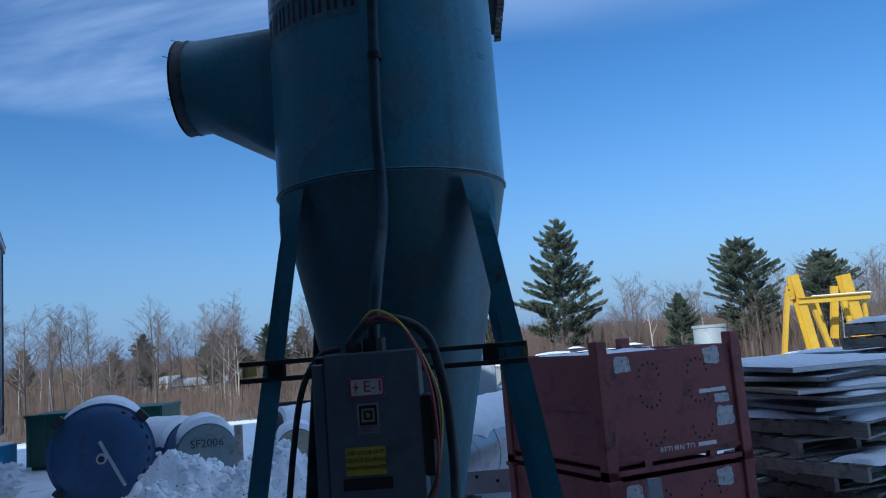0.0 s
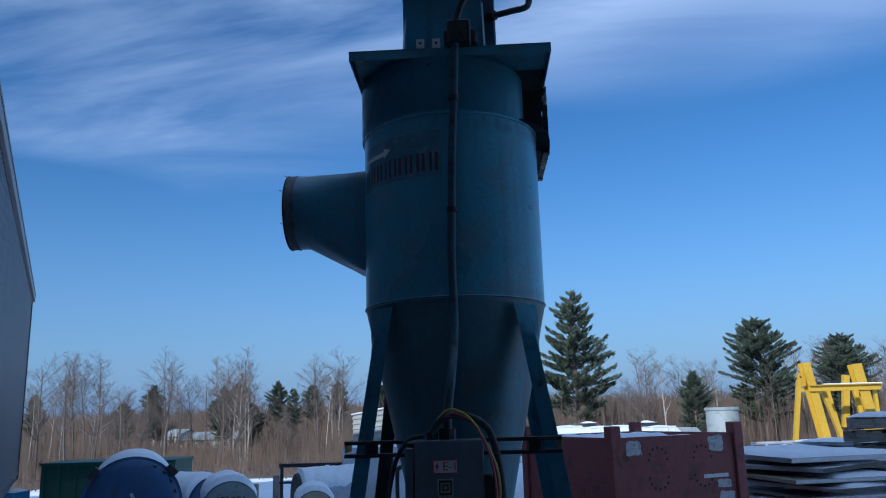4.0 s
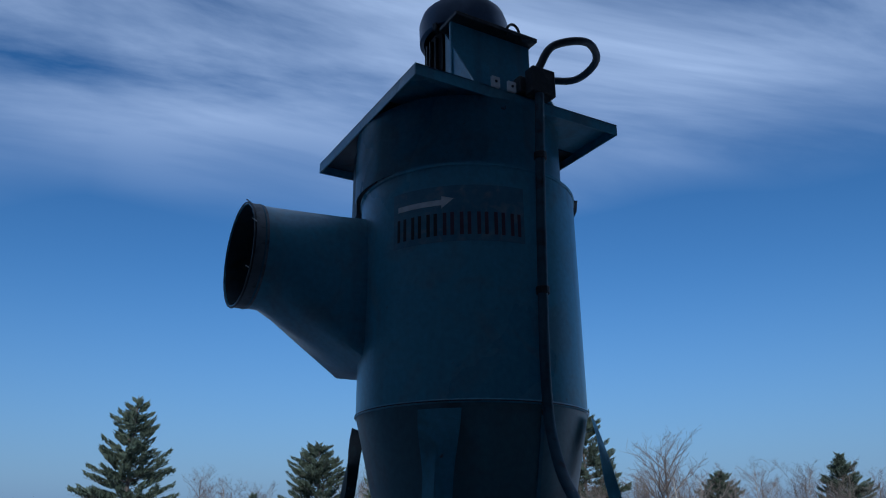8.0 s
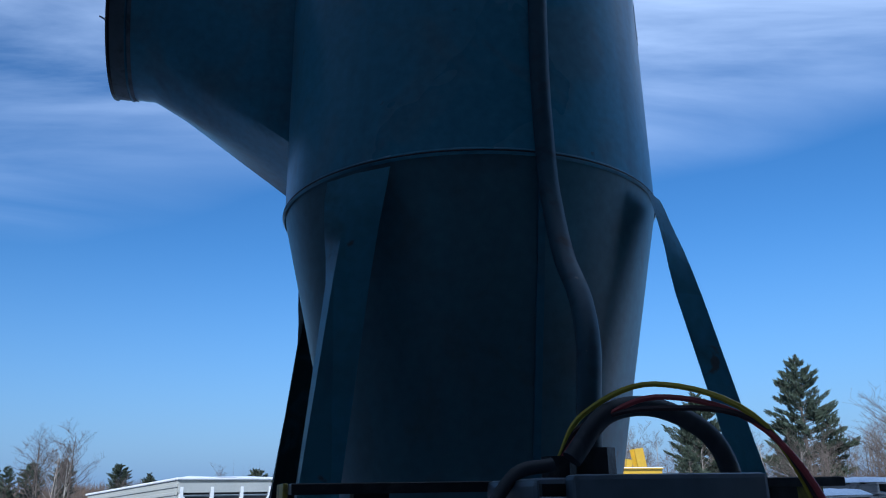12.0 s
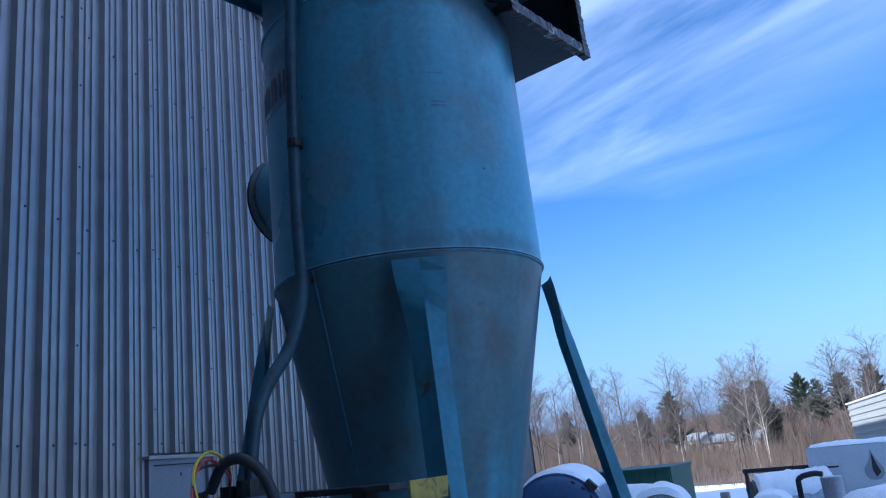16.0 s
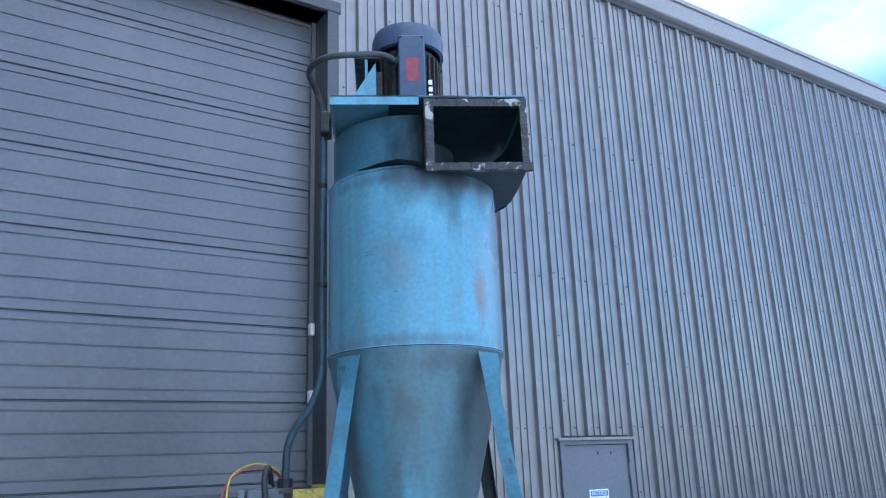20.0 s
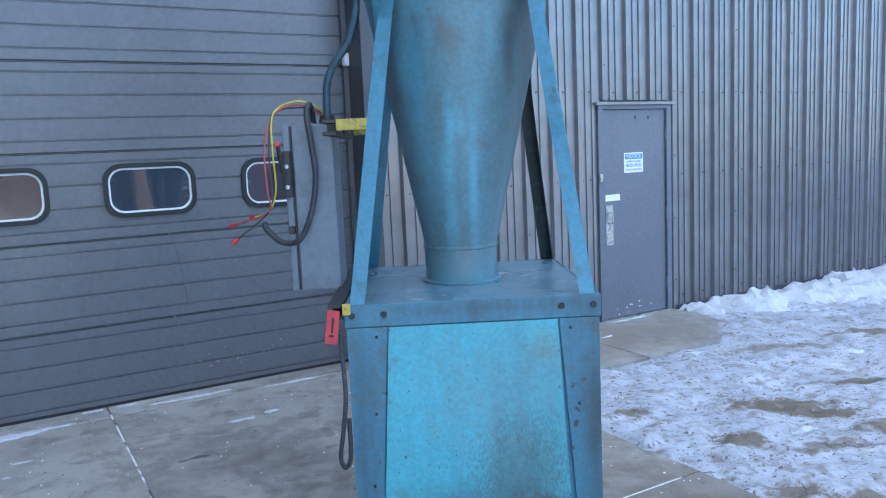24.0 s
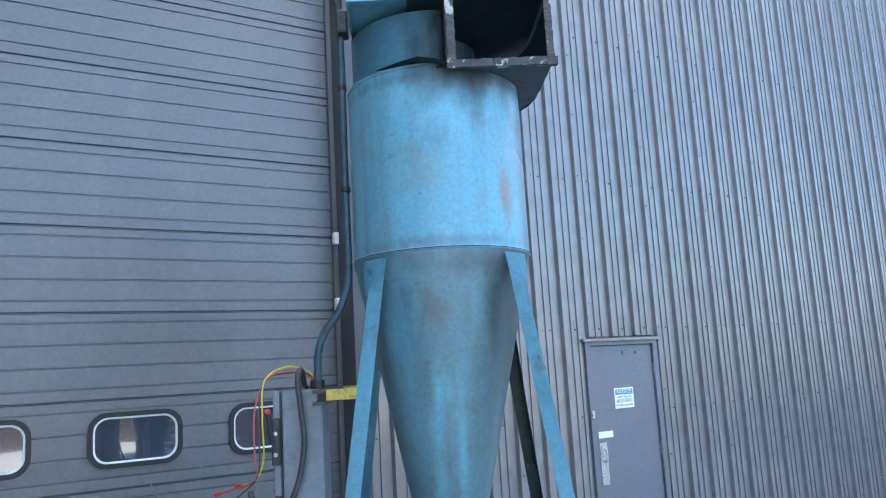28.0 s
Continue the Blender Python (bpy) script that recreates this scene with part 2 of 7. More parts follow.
CYAN = surf("cyan_panel_paint", [(0.068, 0.385, 0.465), (0.085, 0.440, 0.525), (0.088, 0.315, 0.365)], 0.45, big=2.6, fine=70, bump=0.06,
            streak=((0.075, 0.24, 0.30), (12, 12, 1.2), 0.45), spots=((0.10, 0.13, 0.13), 60, 0.66, 0.05),
            colour_patches=[((0.20, -0.46, 0.60), (0.16, 0.3, 0.42), (0.10, 0.22, 0.25), 0.5, 7.0, 1.2), ((0.24, -0.46, 0.95), (0.09, 0.3, 0.09), (0.15, 0.26, 0.26), 0.7, 9.0, 1.2),
                   ((-0.02, -0.46, 0.40), (0.34, 0.3, 0.09), (0.075, 0.22, 0.27), 0.7, 14.0, 1.0), ((0.18, -0.46, 0.30), (0.16, 0.3, 0.13), (0.07, 0.10, 0.10), 0.8, 45.0, 0.6),
                   ((0.20, -0.46, 0.25), (0.105, 0.3, 0.06), (0.035, 0.032, 0.026), 0.95, 48.0, 0.9), ((0.16, -0.46, 0.215), (0.05, 0.3, 0.025), (0.03, 0.026, 0.022), 0.9, 40.0, 0.5), ((0.24, -0.46, 0.34), (0.10, 0.3, 0.07), (0.04, 0.04, 0.034), 0.8, 55.0, 0.5), ((-0.10, -0.46, 0.235), (0.12, 0.3, 0.04), (0.045, 0.04, 0.033), 0.95, 52.0, 0.7),
                   ((0.15, -0.46, 0.46), (0.20, 0.3, 0.28), (0.07, 0.12, 0.125), 0.6, 130.0, 0.6), ((0.02, -0.46, 0.255), (0.30, 0.3, 0.05), (0.05, 0.045, 0.036), 0.9, 70.0, 0.5), ((0.05, -0.46, 0.78), (0.28, 0.3, 0.26), (0.15, 0.30, 0.34), 0.5, 24.0, 1.0)])
# paler blue: the sky's sheen on the top is put into its colour
TOPSHEET = surf("sheened_blue_top_sheet", [(0.090, 0.185, 0.240), (0.125, 0.240, 0.305), (0.145, 0.205, 0.240)], 0.28, big=4, fine=60, bump=0.05, spots=((0.30, 0.36, 0.40), 12, 0.62, 0.1))
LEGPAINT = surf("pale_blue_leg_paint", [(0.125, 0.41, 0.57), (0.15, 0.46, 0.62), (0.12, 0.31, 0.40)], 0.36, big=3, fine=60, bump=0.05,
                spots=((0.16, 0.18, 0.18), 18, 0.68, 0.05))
# shaded copy of the leg paint, for inner faces and the rear leg
LEGSHADE = surf("shaded_leg_paint", [(0.018, 0.030, 0.032), (0.03, 0.05, 0.05), (0.04, 0.09, 0.10)], 0.5, big=5, bump=0.1, spots=((0.10, 0.20, 0.24), 14, 0.68, 0.05))
# dark blue for the outlet's soot and for shade put into the colour
SOOT_SHADE = surf("sooty_shaded_blue_sheet", [(0.025, 0.045, 0.06), (0.035, 0.065, 0.085), (0.02, 0.02, 0.022)], 0.55, big=4, bump=0.1)
NAVY = surf("navy_motor_paint", [(0.045, 0.075, 0.135), (0.055, 0.09, 0.155)], 0.4, big=5, bump=0.05)
BLACKMETAL = surf("black_rubbed_metal", [(0.02, 0.02, 0.022), (0.03, 0.03, 0.032), (0.06, 0.055, 0.05)], 0.5, big=6, bump=0.3, bump_scale=50)
SEALANT = surf("dark_sealant_flange", [(0.018, 0.018, 0.020), (0.045, 0.046, 0.050), (0.03, 0.03, 0.032)], 0.38, big=14, fine=120, bump=0.6, bump_scale=35, spots=((0.42, 0.42, 0.41), 17, 0.60, 0.05))
BLACKHOSE = surf("black_conduit", [(0.030, 0.033, 0.038), (0.050, 0.056, 0.064), (0.09, 0.095, 0.10)], 0.6, big=4, bump=0.08)
GREYBOX = surf("grey_enclosure_paint", [(0.135, 0.172, 0.212), (0.180, 0.220, 0.260), (0.13, 0.15, 0.17)], 0.45, big=3, bump=0.04,
               spots=((0.2, 0.19, 0.17), 22, 0.72, 0.04))
YELLOWP = surf("worn_yellow_paint", [(0.55, 0.42, 0.06), (0.42, 0.32, 0.07), (0.12, 0.10, 0.06)], 0.6, big=8, bump=0.2)
SIDING = surf("grey_metal_siding", [(0.226, 0.222, 0.232), (0.250, 0.246, 0.256)], 0.30, spec=0.7, rough_var=0.02, metal=0.42, big=0.35, fine=6, bump=0.0, vary=0.03)
ODOOR = surf("dark_grey_door_paint", [(0.122, 0.124, 0.138), (0.138, 0.140, 0.154)], 0.42, metal=0.2, spec=0.9, rough_var=0.04, big=0.6, fine=30, bump=0.03, vary=0.03,
             streak=((0.20, 0.205, 0.21), (3, 3, 0.6), 0.25), spots=((0.24, 0.24, 0.245), 30, 0.74, 0.03))
SHADEBLOCK = surf("charcoal_shade_block", [(0.060, 0.064, 0.072), (0.078, 0.082, 0.090)], 0.5, big=0.5, fine=20, bump=0.0)
TRIM = surf("dark_bronze_trim", [(0.059, 0.064, 0.074), (0.076, 0.080, 0.092)], 0.45, big=2, bump=0.03)
EAVE = surf("pale_eave_trim", [(0.225, 0.222, 0.230), (0.265, 0.262, 0.270)], 0.4, big=1, bump=0.02)
MANDOOR = surf("slate_steel_door", [(0.141, 0.153, 0.184), (0.163, 0.177, 0.207)], 0.4, big=1.5, bump=0.03, spots=((0.2, 0.2, 0.2), 28, 0.76, 0.03))
CHROME = surf("brushed_steel", [(0.45, 0.45, 0.44), (0.55, 0.55, 0.54)], 0.3, metal=0.9, big=10, bump=0.05)
WHITE = surf("white_paint", [(0.72, 0.73, 0.74), (0.80, 0.80, 0.80)], 0.5, big=2, bump=0.04)
CONCRETE = surf("worn_concrete", [(0.270, 0.260, 0.243), (0.390, 0.378, 0.355), (0.215, 0.203, 0.186)], 0.5, big=1.5, fine=170, bump=0.5, bump_scale=120, contrast=2.4,
                vary=0.05, spots=[((0.17, 0.162, 0.150), 5.5, 0.52, 0.22), ((0.43, 0.42, 0.40), 9.0, 0.62, 0.14), ((0.085, 0.080, 0.074), 26, 0.665, 0.04), ((0.10, 0.095, 0.088), 75, 0.66, 0.05)], streak=((0.42, 0.41, 0.39), (9, 11, 2), 0.55),
                # darker slab round the cabinet foot, brown apron edge, tan landing, small marks
                colour_patches=[((-3.5, -2.7, 0), (0.9, 0.9, 3), (0.120, 0.112, 0.102), 0.75, 5.0, 1.2), ((-2.3, -3.4, 0), (0.8, 1.5, 3), (0.190, 0.152, 0.112), 0.85, 4.0, 1.2), ((-0.3, -0.6, 0), (1.3, 0.7, 3), (0.25, 0.215, 0.170), 0.9, 4.0, 1.2),
                       ((-4.75, -1.73, 0), (0.16, 0.09, 3), (0.47, 0.46, 0.44), 0.9, 12.0, 0.4), ((-4.44, -2.09, 0), (0.09, 0.05, 3), (0.50, 0.49, 0.47), 0.9, 14.0, 0.4), ((-3.7, -1.2, 0), (0.5, 0.5, 3), (0.15, 0.142, 0.130), 0.7, 8.0),
                       ((-5.2, -1.2, 0), (0.6, 0.3, 3), (0.40, 0.39, 0.37), 0.6, 9.0, 1.0), ((-4.0, -1.1, 0), (0.10, 0.025, 3), (0.06, 0.056, 0.05), 0.9, 20.0, 0.4)])
SNOW = surf("packed_snow", [(0.84, 0.89, 0.93), (0.90, 0.93, 0.95), (0.76, 0.82, 0.87)], 0.75, big=1.8, fine=70, bump=0.7, bump_scale=26)
MUD = (0.165, 0.135, 0.100)
DIRTYSNOW = surf("trampled_snow", [(0.38, 0.42, 0.495), (0.52, 0.56, 0.635), (0.26, 0.27, 0.295)], 0.5, big=3.4, fine=110, bump=1.0, bump_scale=30, contrast=1.5,
                 spots=[((0.27, 0.26, 0.255), 9.0, 0.55, 0.12), ((0.13, 0.112, 0.092), 34.0, 0.59, 0.07)], streak=((0.26, 0.245, 0.23), (7, 20, 3), 0.6),
                 colour_patches=[((1.98, 1.44, 0.0), (0.36, 0.15, 1), MUD, 0.97, 16.0, 0.4), ((2.20, 1.30, 0.0), (0.26, 0.09, 1), MUD, 0.95, 18.0, 0.4), ((1.07, 1.43, 0), (0.13, 0.07, 1), MUD, 0.9, 16.0, 0.5),
                        ((2.85, 1.85, 0.0), (0.42, 0.08, 1), MUD, 0.95, 14.0, 0.4), ((2.40, 0.97, 0.0), (0.22, 0.09, 1), MUD, 0.95, 16.0, 0.5), ((3.58, 3.1, 0.0), (0.5, 0.10, 1), MUD, 0.9, 10.0, 0.5),
                        ((1.52, 0.91, 0.0), (0.16, 0.11, 1), MUD, 0.95, 18.0, 0.4), ((1.52, 0.25, 0.0), (0.13, 0.13, 1), MUD, 0.9, 14.0, 0.5), ((1.80, 0.13, 0.0), (0.28, 0.08, 1), MUD, 0.9, 14.0, 0.5), ((1.98, 0.75, 0.0), (0.30, 0.08, 1), MUD, 0.75, 14.0, 0.6), ((2.6, 2.75, 0.0), (0.5, 0.08, 1), MUD, 0.7, 14.0, 0.6)])
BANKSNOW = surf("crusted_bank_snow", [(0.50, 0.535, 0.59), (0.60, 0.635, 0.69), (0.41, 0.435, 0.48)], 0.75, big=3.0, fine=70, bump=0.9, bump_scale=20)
WOODLAND = surf("leaf_litter", [(0.12, 0.085, 0.063), (0.17, 0.125, 0.094), (0.09, 0.065, 0.05)], 0.95, big=0.12, fine=2, bump=0)
GROUND = surf("snow_ground", [(0.82, 0.87, 0.91), (0.88, 0.91, 0.94), (0.72, 0.77, 0.82)], 0.8, big=0.35, fine=30, bump=0.5, bump_scale=6,
              spots=((0.24, 0.20, 0.15), 0.55, 0.66, 0.05))
BLACK = surf("matt_black", [(0.012, 0.012, 0.013), (0.02, 0.02, 0.02)], 0.6, big=5, bump=0.05)
RUBBER = surf("black_rubber_gasket", [(0.012, 0.012, 0.013), (0.02, 0.02, 0.022)], 0.5, big=6, bump=0.05)
RED = surf("red_plastic", [(0.55, 0.04, 0.05), (0.62, 0.06, 0.07)], 0.45, big=5, bump=0.03)
REDW = surf("red_wire", [(0.50, 0.08, 0.08), (0.55, 0.10, 0.10)], 0.5, big=5, bump=0)
YELW = surf("yellow_wire", [(0.60, 0.48, 0.04), (0.66, 0.55, 0.06)], 0.5, big=5, bump=0)
DKW = surf("brown_wire", [(0.06, 0.03, 0.03), (0.08, 0.05, 0.05)], 0.5, big=5, bump=0)
LABELW = surf("white_label", [(0.84, 0.84, 0.83), (0.88, 0.88, 0.87)], 0.5, big=8, bump=0, spots=((0.55, 0.55, 0.55), 40, 0.72, 0.05))
LABELY = surf("yellow_label", [(0.62, 0.50, 0.05), (0.70, 0.58, 0.08)], 0.5, big=8, bump=0, spots=((0.25, 0.2, 0.05), 30, 0.66, 0.06))
CABLABEL = surf("dulled_foil_label", [(0.42, 0.45, 0.48), (0.52, 0.55, 0.57)], 0.4, big=12, bump=0)
FADEDY = surf("faded_yellow_ink", [(0.30, 0.31, 0.20), (0.38, 0.38, 0.24)], 0.5, big=12, bump=0)
INK = surf("dark_ink", [(0.02, 0.02, 0.022), (0.03, 0.03, 0.03)], 0.6, big=9, bump=0)
INKBLUE = surf("blue_ink", [(0.06, 0.22, 0.42), (0.08, 0.26, 0.46)], 0.6, big=9, bump=0)
INKRED = surf("red_ink", [(0.070, 0.035, 0.055), (0.09, 0.045, 0.065)], 0.5, big=9, bump=0)
TAPE = surf("dull_grey_tape", [(0.15, 0.175, 0.19), (0.22, 0.24, 0.25), (0.08, 0.09, 0.10)], 0.6, big=9, bump=0.2)
DECAL = surf("silvery_decal_film", [(0.10, 0.24, 0.33), (0.13, 0.28, 0.37), (0.24, 0.33, 0.39)], 0.22, big=7, bump=0.05)


def glass(name, tint, rough):
    m = bpy.data.materials.new(name)
    m.use_nodes = True
    b = m.node_tree.nodes["Principled BSDF"]
    b.inputs["Base Color"].default_value = (*tint, 1)
    b.inputs["Roughness"].default_value = rough
    b.inputs["Transmission Weight"].default_value = 0.45
    b.inputs["IOR"].default_value = 1.5
    b.inputs["Coat Weight"].default_value = 1.0
    b.inputs["Coat IOR"].default_value = 1.9
    b.inputs["Coat Roughness"].default_value = 0.02
    return m


PANE = glass("hazed_window_plastic", (0.075, 0.098, 0.135), 0.09)

# ================= mesh helpers =================
def part(name, bm, material, parent=None, label="", smooth=False, mats=None):
    """Link a bmesh as one mesh object under a thing or a part."""
    me = bpy.data.meshes.new(name)
    bm.normal_update()
    bm.to_mesh(me)
    bm.free()
    for mt in (mats or [material]):
        me.materials.append(mt)
    if smooth:
        for p in me.polygons:
            p.use_smooth = True
        me.set_sharp_from_angle(angle=radians(38))
    ob = new(name, me)
    if parent is not None:
        ob.parent = parent
    if label:
        ob["label"] = label
    return ob


def share(name, me, parent, m):
    """Another object on the same mesh data."""
    ob = new(name, me)
    ob.parent = parent
    ob.matrix_local = m
    return ob


def thing(name, label, category, m=None, group="", kind=""):
    ob = new(name)
    ob.empty_display_size = 0.1
    if m is not None:
        ob.matrix_world = m
    return tagged(ob, label, category, group, kind)


def box(bm, x0, x1, y0, y1, z0, z1, bevel=0.0, m=None, seg=1):
    old = set(bm.verts) if m is not None else None
    vs = [bm.verts.new((x, y, z)) for z in (z0, z1) for y in (y0, y1) for x in (x0, x1)]
    fs = [(0, 2, 3, 1), (4, 5, 7, 6), (0, 1, 5, 4), (2, 6, 7, 3), (0, 4, 6, 2), (1, 3, 7, 5)]
    faces = [bm.faces.new([vs[i] for i in f]) for f in fs]
    if bevel:
        es = {e for f in faces for e in f.edges}
        bmesh.ops.bevel(bm, geom=list(es), offset=bevel, segments=seg, affect='EDGES', profile=0.6)
    if m is not None:
        bmesh.ops.transform(bm, matrix=m, verts=[v for v in bm.verts if v not in old])
    return bm


def boxed(*a, **k):
    return box(bmesh.new(), *a, **k)


def bar(bm, a, b, w, h, up=(0, 0, 1)):
    """A square bar from a to b, w across and h along up."""
    a, b = Vector(a), Vector(b)
    d = (b - a).normalized()
    s = d.cross(Vector(up))
    if s.length < 1e-4:
        s = d.cross(Vector((1, 0, 0)))
    s.normalize()
    u = s.cross(d)
    vs = [bm.verts.new(p + s * (i * w / 2) + u * (j * h / 2)) for p in (a, b) for i, j in ((-1, -1), (1, -1), (1, 1), (-1, 1))]
    for f in ((3, 2, 1, 0), (4, 5, 6, 7), (0, 1, 5, 4), (1, 2, 6, 5), (2, 3, 7, 6), (3, 0, 4, 7)):
        bm.faces.new([vs[i] for i in f])
    return bm


def lathe(bm, prof, n=48, cx=0.0, cy=0.0, a0=0.0, a1=2 * math.pi):
    """Turn a profile of (radius, z) round a vertical axis."""
    full = abs(a1 - a0) > 6.28
    cols = n if full else n + 1
    rings = []
    for r, z in prof:
        rings.append([bm.verts.new((cx + r * math.cos(a0 + (a1 - a0) * i / n), cy + r * math.sin(a0 + (a1 - a0) * i / n), z)) for i in range(cols)])
    for a, b in zip(rings, rings[1:]):
        for i in range(n):
            j = (i + 1) % cols
            bm.faces.new((a[i], a[j], b[j], b[i]))
    return bm


def smooth_path(pts, steps=8):
    """Catmull-Rom points through pts."""
    p = [Vector(q) for q in pts]
    p = [2 * p[0] - p[1]] + p + [2 * p[-1] - p[-2]]
    out = []
    for i in range(1, len(p) - 2):
        for k in range(steps):
            t = k / steps
            a, b, c, d = p[i - 1], p[i], p[i + 1], p[i + 2]
            out.append(0.5 * ((2 * b) + (c - a) * t + (2 * a - 5 * b + 4 * c - d) * t * t + (3 * b - a - 3 * c + d) * t ** 3))
    out.append(p[-2])
    return out


def tube(bm, pts, r, n=8, cap=True):
    """A round tube along pts; r is one radius or one per point."""
    pts = [Vector(q) for q in pts]
    rs = r if isinstance(r, (list, tuple)) else [r] * len(pts)
    rings, side = [], None
    for i, p in enumerate(pts):
        d = (pts[min(i + 1, len(pts) - 1)] - pts[max(i - 1, 0)]).normalized()
        if side is None:
            side = d.cross(Vector((0.3, 0.2, 1)))
            if side.length < 1e-3:
                side = d.cross(Vector((1, 0, 0)))
        side = (side - d * side.dot(d)).normalized()
        up = d.cross(side)
        rings.append([bm.verts.new(p + rs[i] * (side * math.cos(2 * math.pi * k / n) + up * math.sin(2 * math.pi * k / n))) for k in range(n)])
    for a, b in zip(rings, rings[1:]):
        for k in range(n):
            bm.faces.new((a[k], a[(k + 1) % n], b[(k + 1) % n], b[k]))
    if cap:
        bm.faces.new(rings[0][::-1])
        bm.faces.new(rings[-1])
    return bm


def sweep_tube(pts, r, n=8, steps=8):
    return tube(bmesh.new(), smooth_path(pts, steps), r, n)


def prism(bm, poly, h, m=None):
    """Extrude a flat polygon of (x, y) from z=0 to h, laid by m."""
    lo = [bm.verts.new((x, y, 0)) for x, y in poly]
    hi = [bm.verts.new((x, y, h)) for x, y in poly]
    bm.faces.new(lo[::-1])
    bm.faces.new(hi)
    for i in range(len(poly)):
        j = (i + 1) % len(poly)
        bm.faces.new((lo[i], lo[j], hi[j], hi[i]))
    if m is not None:
        bmesh.ops.transform(bm, matrix=m, verts=lo + hi)
    return bm


def words(name, text, size, m, material, parent, align='CENTER', thick=0.0006):
    """Lettering as a mesh in the built-in font, standing in the plane of m (x right, y up)."""
    cu = bpy.data.curves.new(name, 'FONT')
    cu.body, cu.size, cu.align_x, cu.align_y, cu.extrude = text, size, align, 'CENTER', thick
    cu.resolution_u = 2
    tmp = bpy.data.objects.new("tmp", cu)
    scene.collection.objects.link(tmp)
    me = bpy.data.meshes.new_from_object(tmp.evaluated_get(bpy.context.evaluated_depsgraph_get()))
    bpy.data.objects.remove(tmp)
    me.materials.clear()
    me.materials.append(material)
    ob = new(name, me)
    ob.parent = parent
    ob.matrix_local = m
    return ob


def fbm(x, y, s=1.0, seed=0.0):
    return noise.fractal(Vector((x * s + seed, y * s - seed, seed * 0.7)), 1.0, 2.0, 4)

# ================= ground =================
WALL = pose(1.446, 4.017, 0, 0, 0, 28.8)       # local x along the wall, local -y out of it
WALL_INV = WALL.inverted()


def land(x, y):
    """Height of the ground: level round the slab, falling to the low field, rising to the wooded ridge."""
    r = math.hypot(x, y)
    far = min(1.0, max(0.0, (r - 9.0) / 20.0))
    z = -0.05 - 1.65 * far * far * (3 - 2 * far)
    if r > 95:
        z += min(1.0, (r - 95) / 75.0) * (4.2 + 1.5 * noise.noise(Vector((y * 0.012, 1.7, 0))))
    if r > 5:
        z += 0.05 * fbm(x, y, 0.45, 3.1) * min(1, (r - 5) / 6)
    return z


def span(a, b, near, far, grow):
    """Coordinates from a to b, close together round zero and wider apart outwards."""
    out, v, s = [0.0], 0.0, near
    while v < b:
        v += s
        s = min(far, s * grow)
        out.append(v)
    v, s = 0.0, near
    while v > a:
        v -= s
        s = min(far, s * grow)
        out.insert(0, v)
    return out


bm = bmesh.new()
gx, gy = span(-500, 900, 0.5, 60, 1.06), span(-800, 800, 0.5, 60, 1.06)
grid = [[bm.verts.new((x, y, land(x, y))) for x in gx] for y in gy]
for j in range(len(gy) - 1):
    for i in range(len(gx) - 1):
        f = bm.faces.new((grid[j][i], grid[j][i + 1], grid[j + 1][i + 1], grid[j + 1][i]))
        f.material_index = 1 if gx[i] > -0.45 * gy[j] - 5 and math.hypot(gx[i], gy[j]) > 47 + 4 * noise.noise(Vector((gx[i] * 0.1, gy[j] * 0.1, 0))) else 0
tagged(part("ground", bm, GROUND, smooth=True, mats=[GROUND, WOODLAND]), "snow-covered yard and field running out to the woods", "ground", kind="structure")

# concrete apron in slabs, with open joints, in the wall's own directions
pavement = thing("pavement", "worn grey concrete apron with sawn joints and scraps of snow", "pavement", WALL, kind="structure")
SLAB_X = [-7.7, -6.75, -4.31, -1.89, -0.54, 1.1]
SLAB_Y = [0.30, 0.0, -2.88, -5.7, -8.6]
for i in range(len(SLAB_X) - 1):
    for j in range(len(SLAB_Y) - 1):
        low = i >= 3 and j >= 1      # buried under the trampled snow
        part("slab", boxed(SLAB_X[i] + 0.006, SLAB_X[i + 1] - 0.006, SLAB_Y[j + 1] + 0.006, SLAB_Y[j] - 0.006, -0.16, -0.042 if low else 0.0, bevel=0.003), CONCRETE, pavement)
for a, b in ((-1.878, -0.546), (-0.534, 0.96)):      # landing before the man door
    part("slab", boxed(a, b, -1.19, -0.012, -0.04, 0.0, bevel=0.003), CONCRETE, pavement)
part("slab", boxed(1.112, 2.2, -2.0, -0.04, -0.16, -0.042, bevel=0.006), CONCRETE, pavement)
JOINTDIRT = surf("joint_dirt", [(0.10, 0.09, 0.08), (0.16, 0.15, 0.13)], 0.9, big=2, spots=((0.75, 0.77, 0.8), 1.6, 0.46, 0.04))
part("joint_fill", boxed(-7.7, -1.89, -8.6, 0.30, -0.16, -0.004), JOINTDIRT, pavement)
part("joint_fill", boxed(-1.89, 0.95, -1.18, 0.30, -0.045, -0.005), JOINTDIRT, pavement)

# ================= building =================
WALL_H = 7.15
OD_L, OD_R, OD_H = -7.20, -2.33, 5.80           # overhead door opening
MD_L, MD_R, MD_H = 0.03, 0.93, 2.03             # man door opening
END_L, END_R = -12.0, 31.5
wall = thing("wall_north", "ribbed grey metal siding of an industrial building", "wall", WALL, kind="structure")
core = surf("wall_core", [(0.10, 0.105, 0.115), (0.12, 0.125, 0.135)], 0.8, big=2)
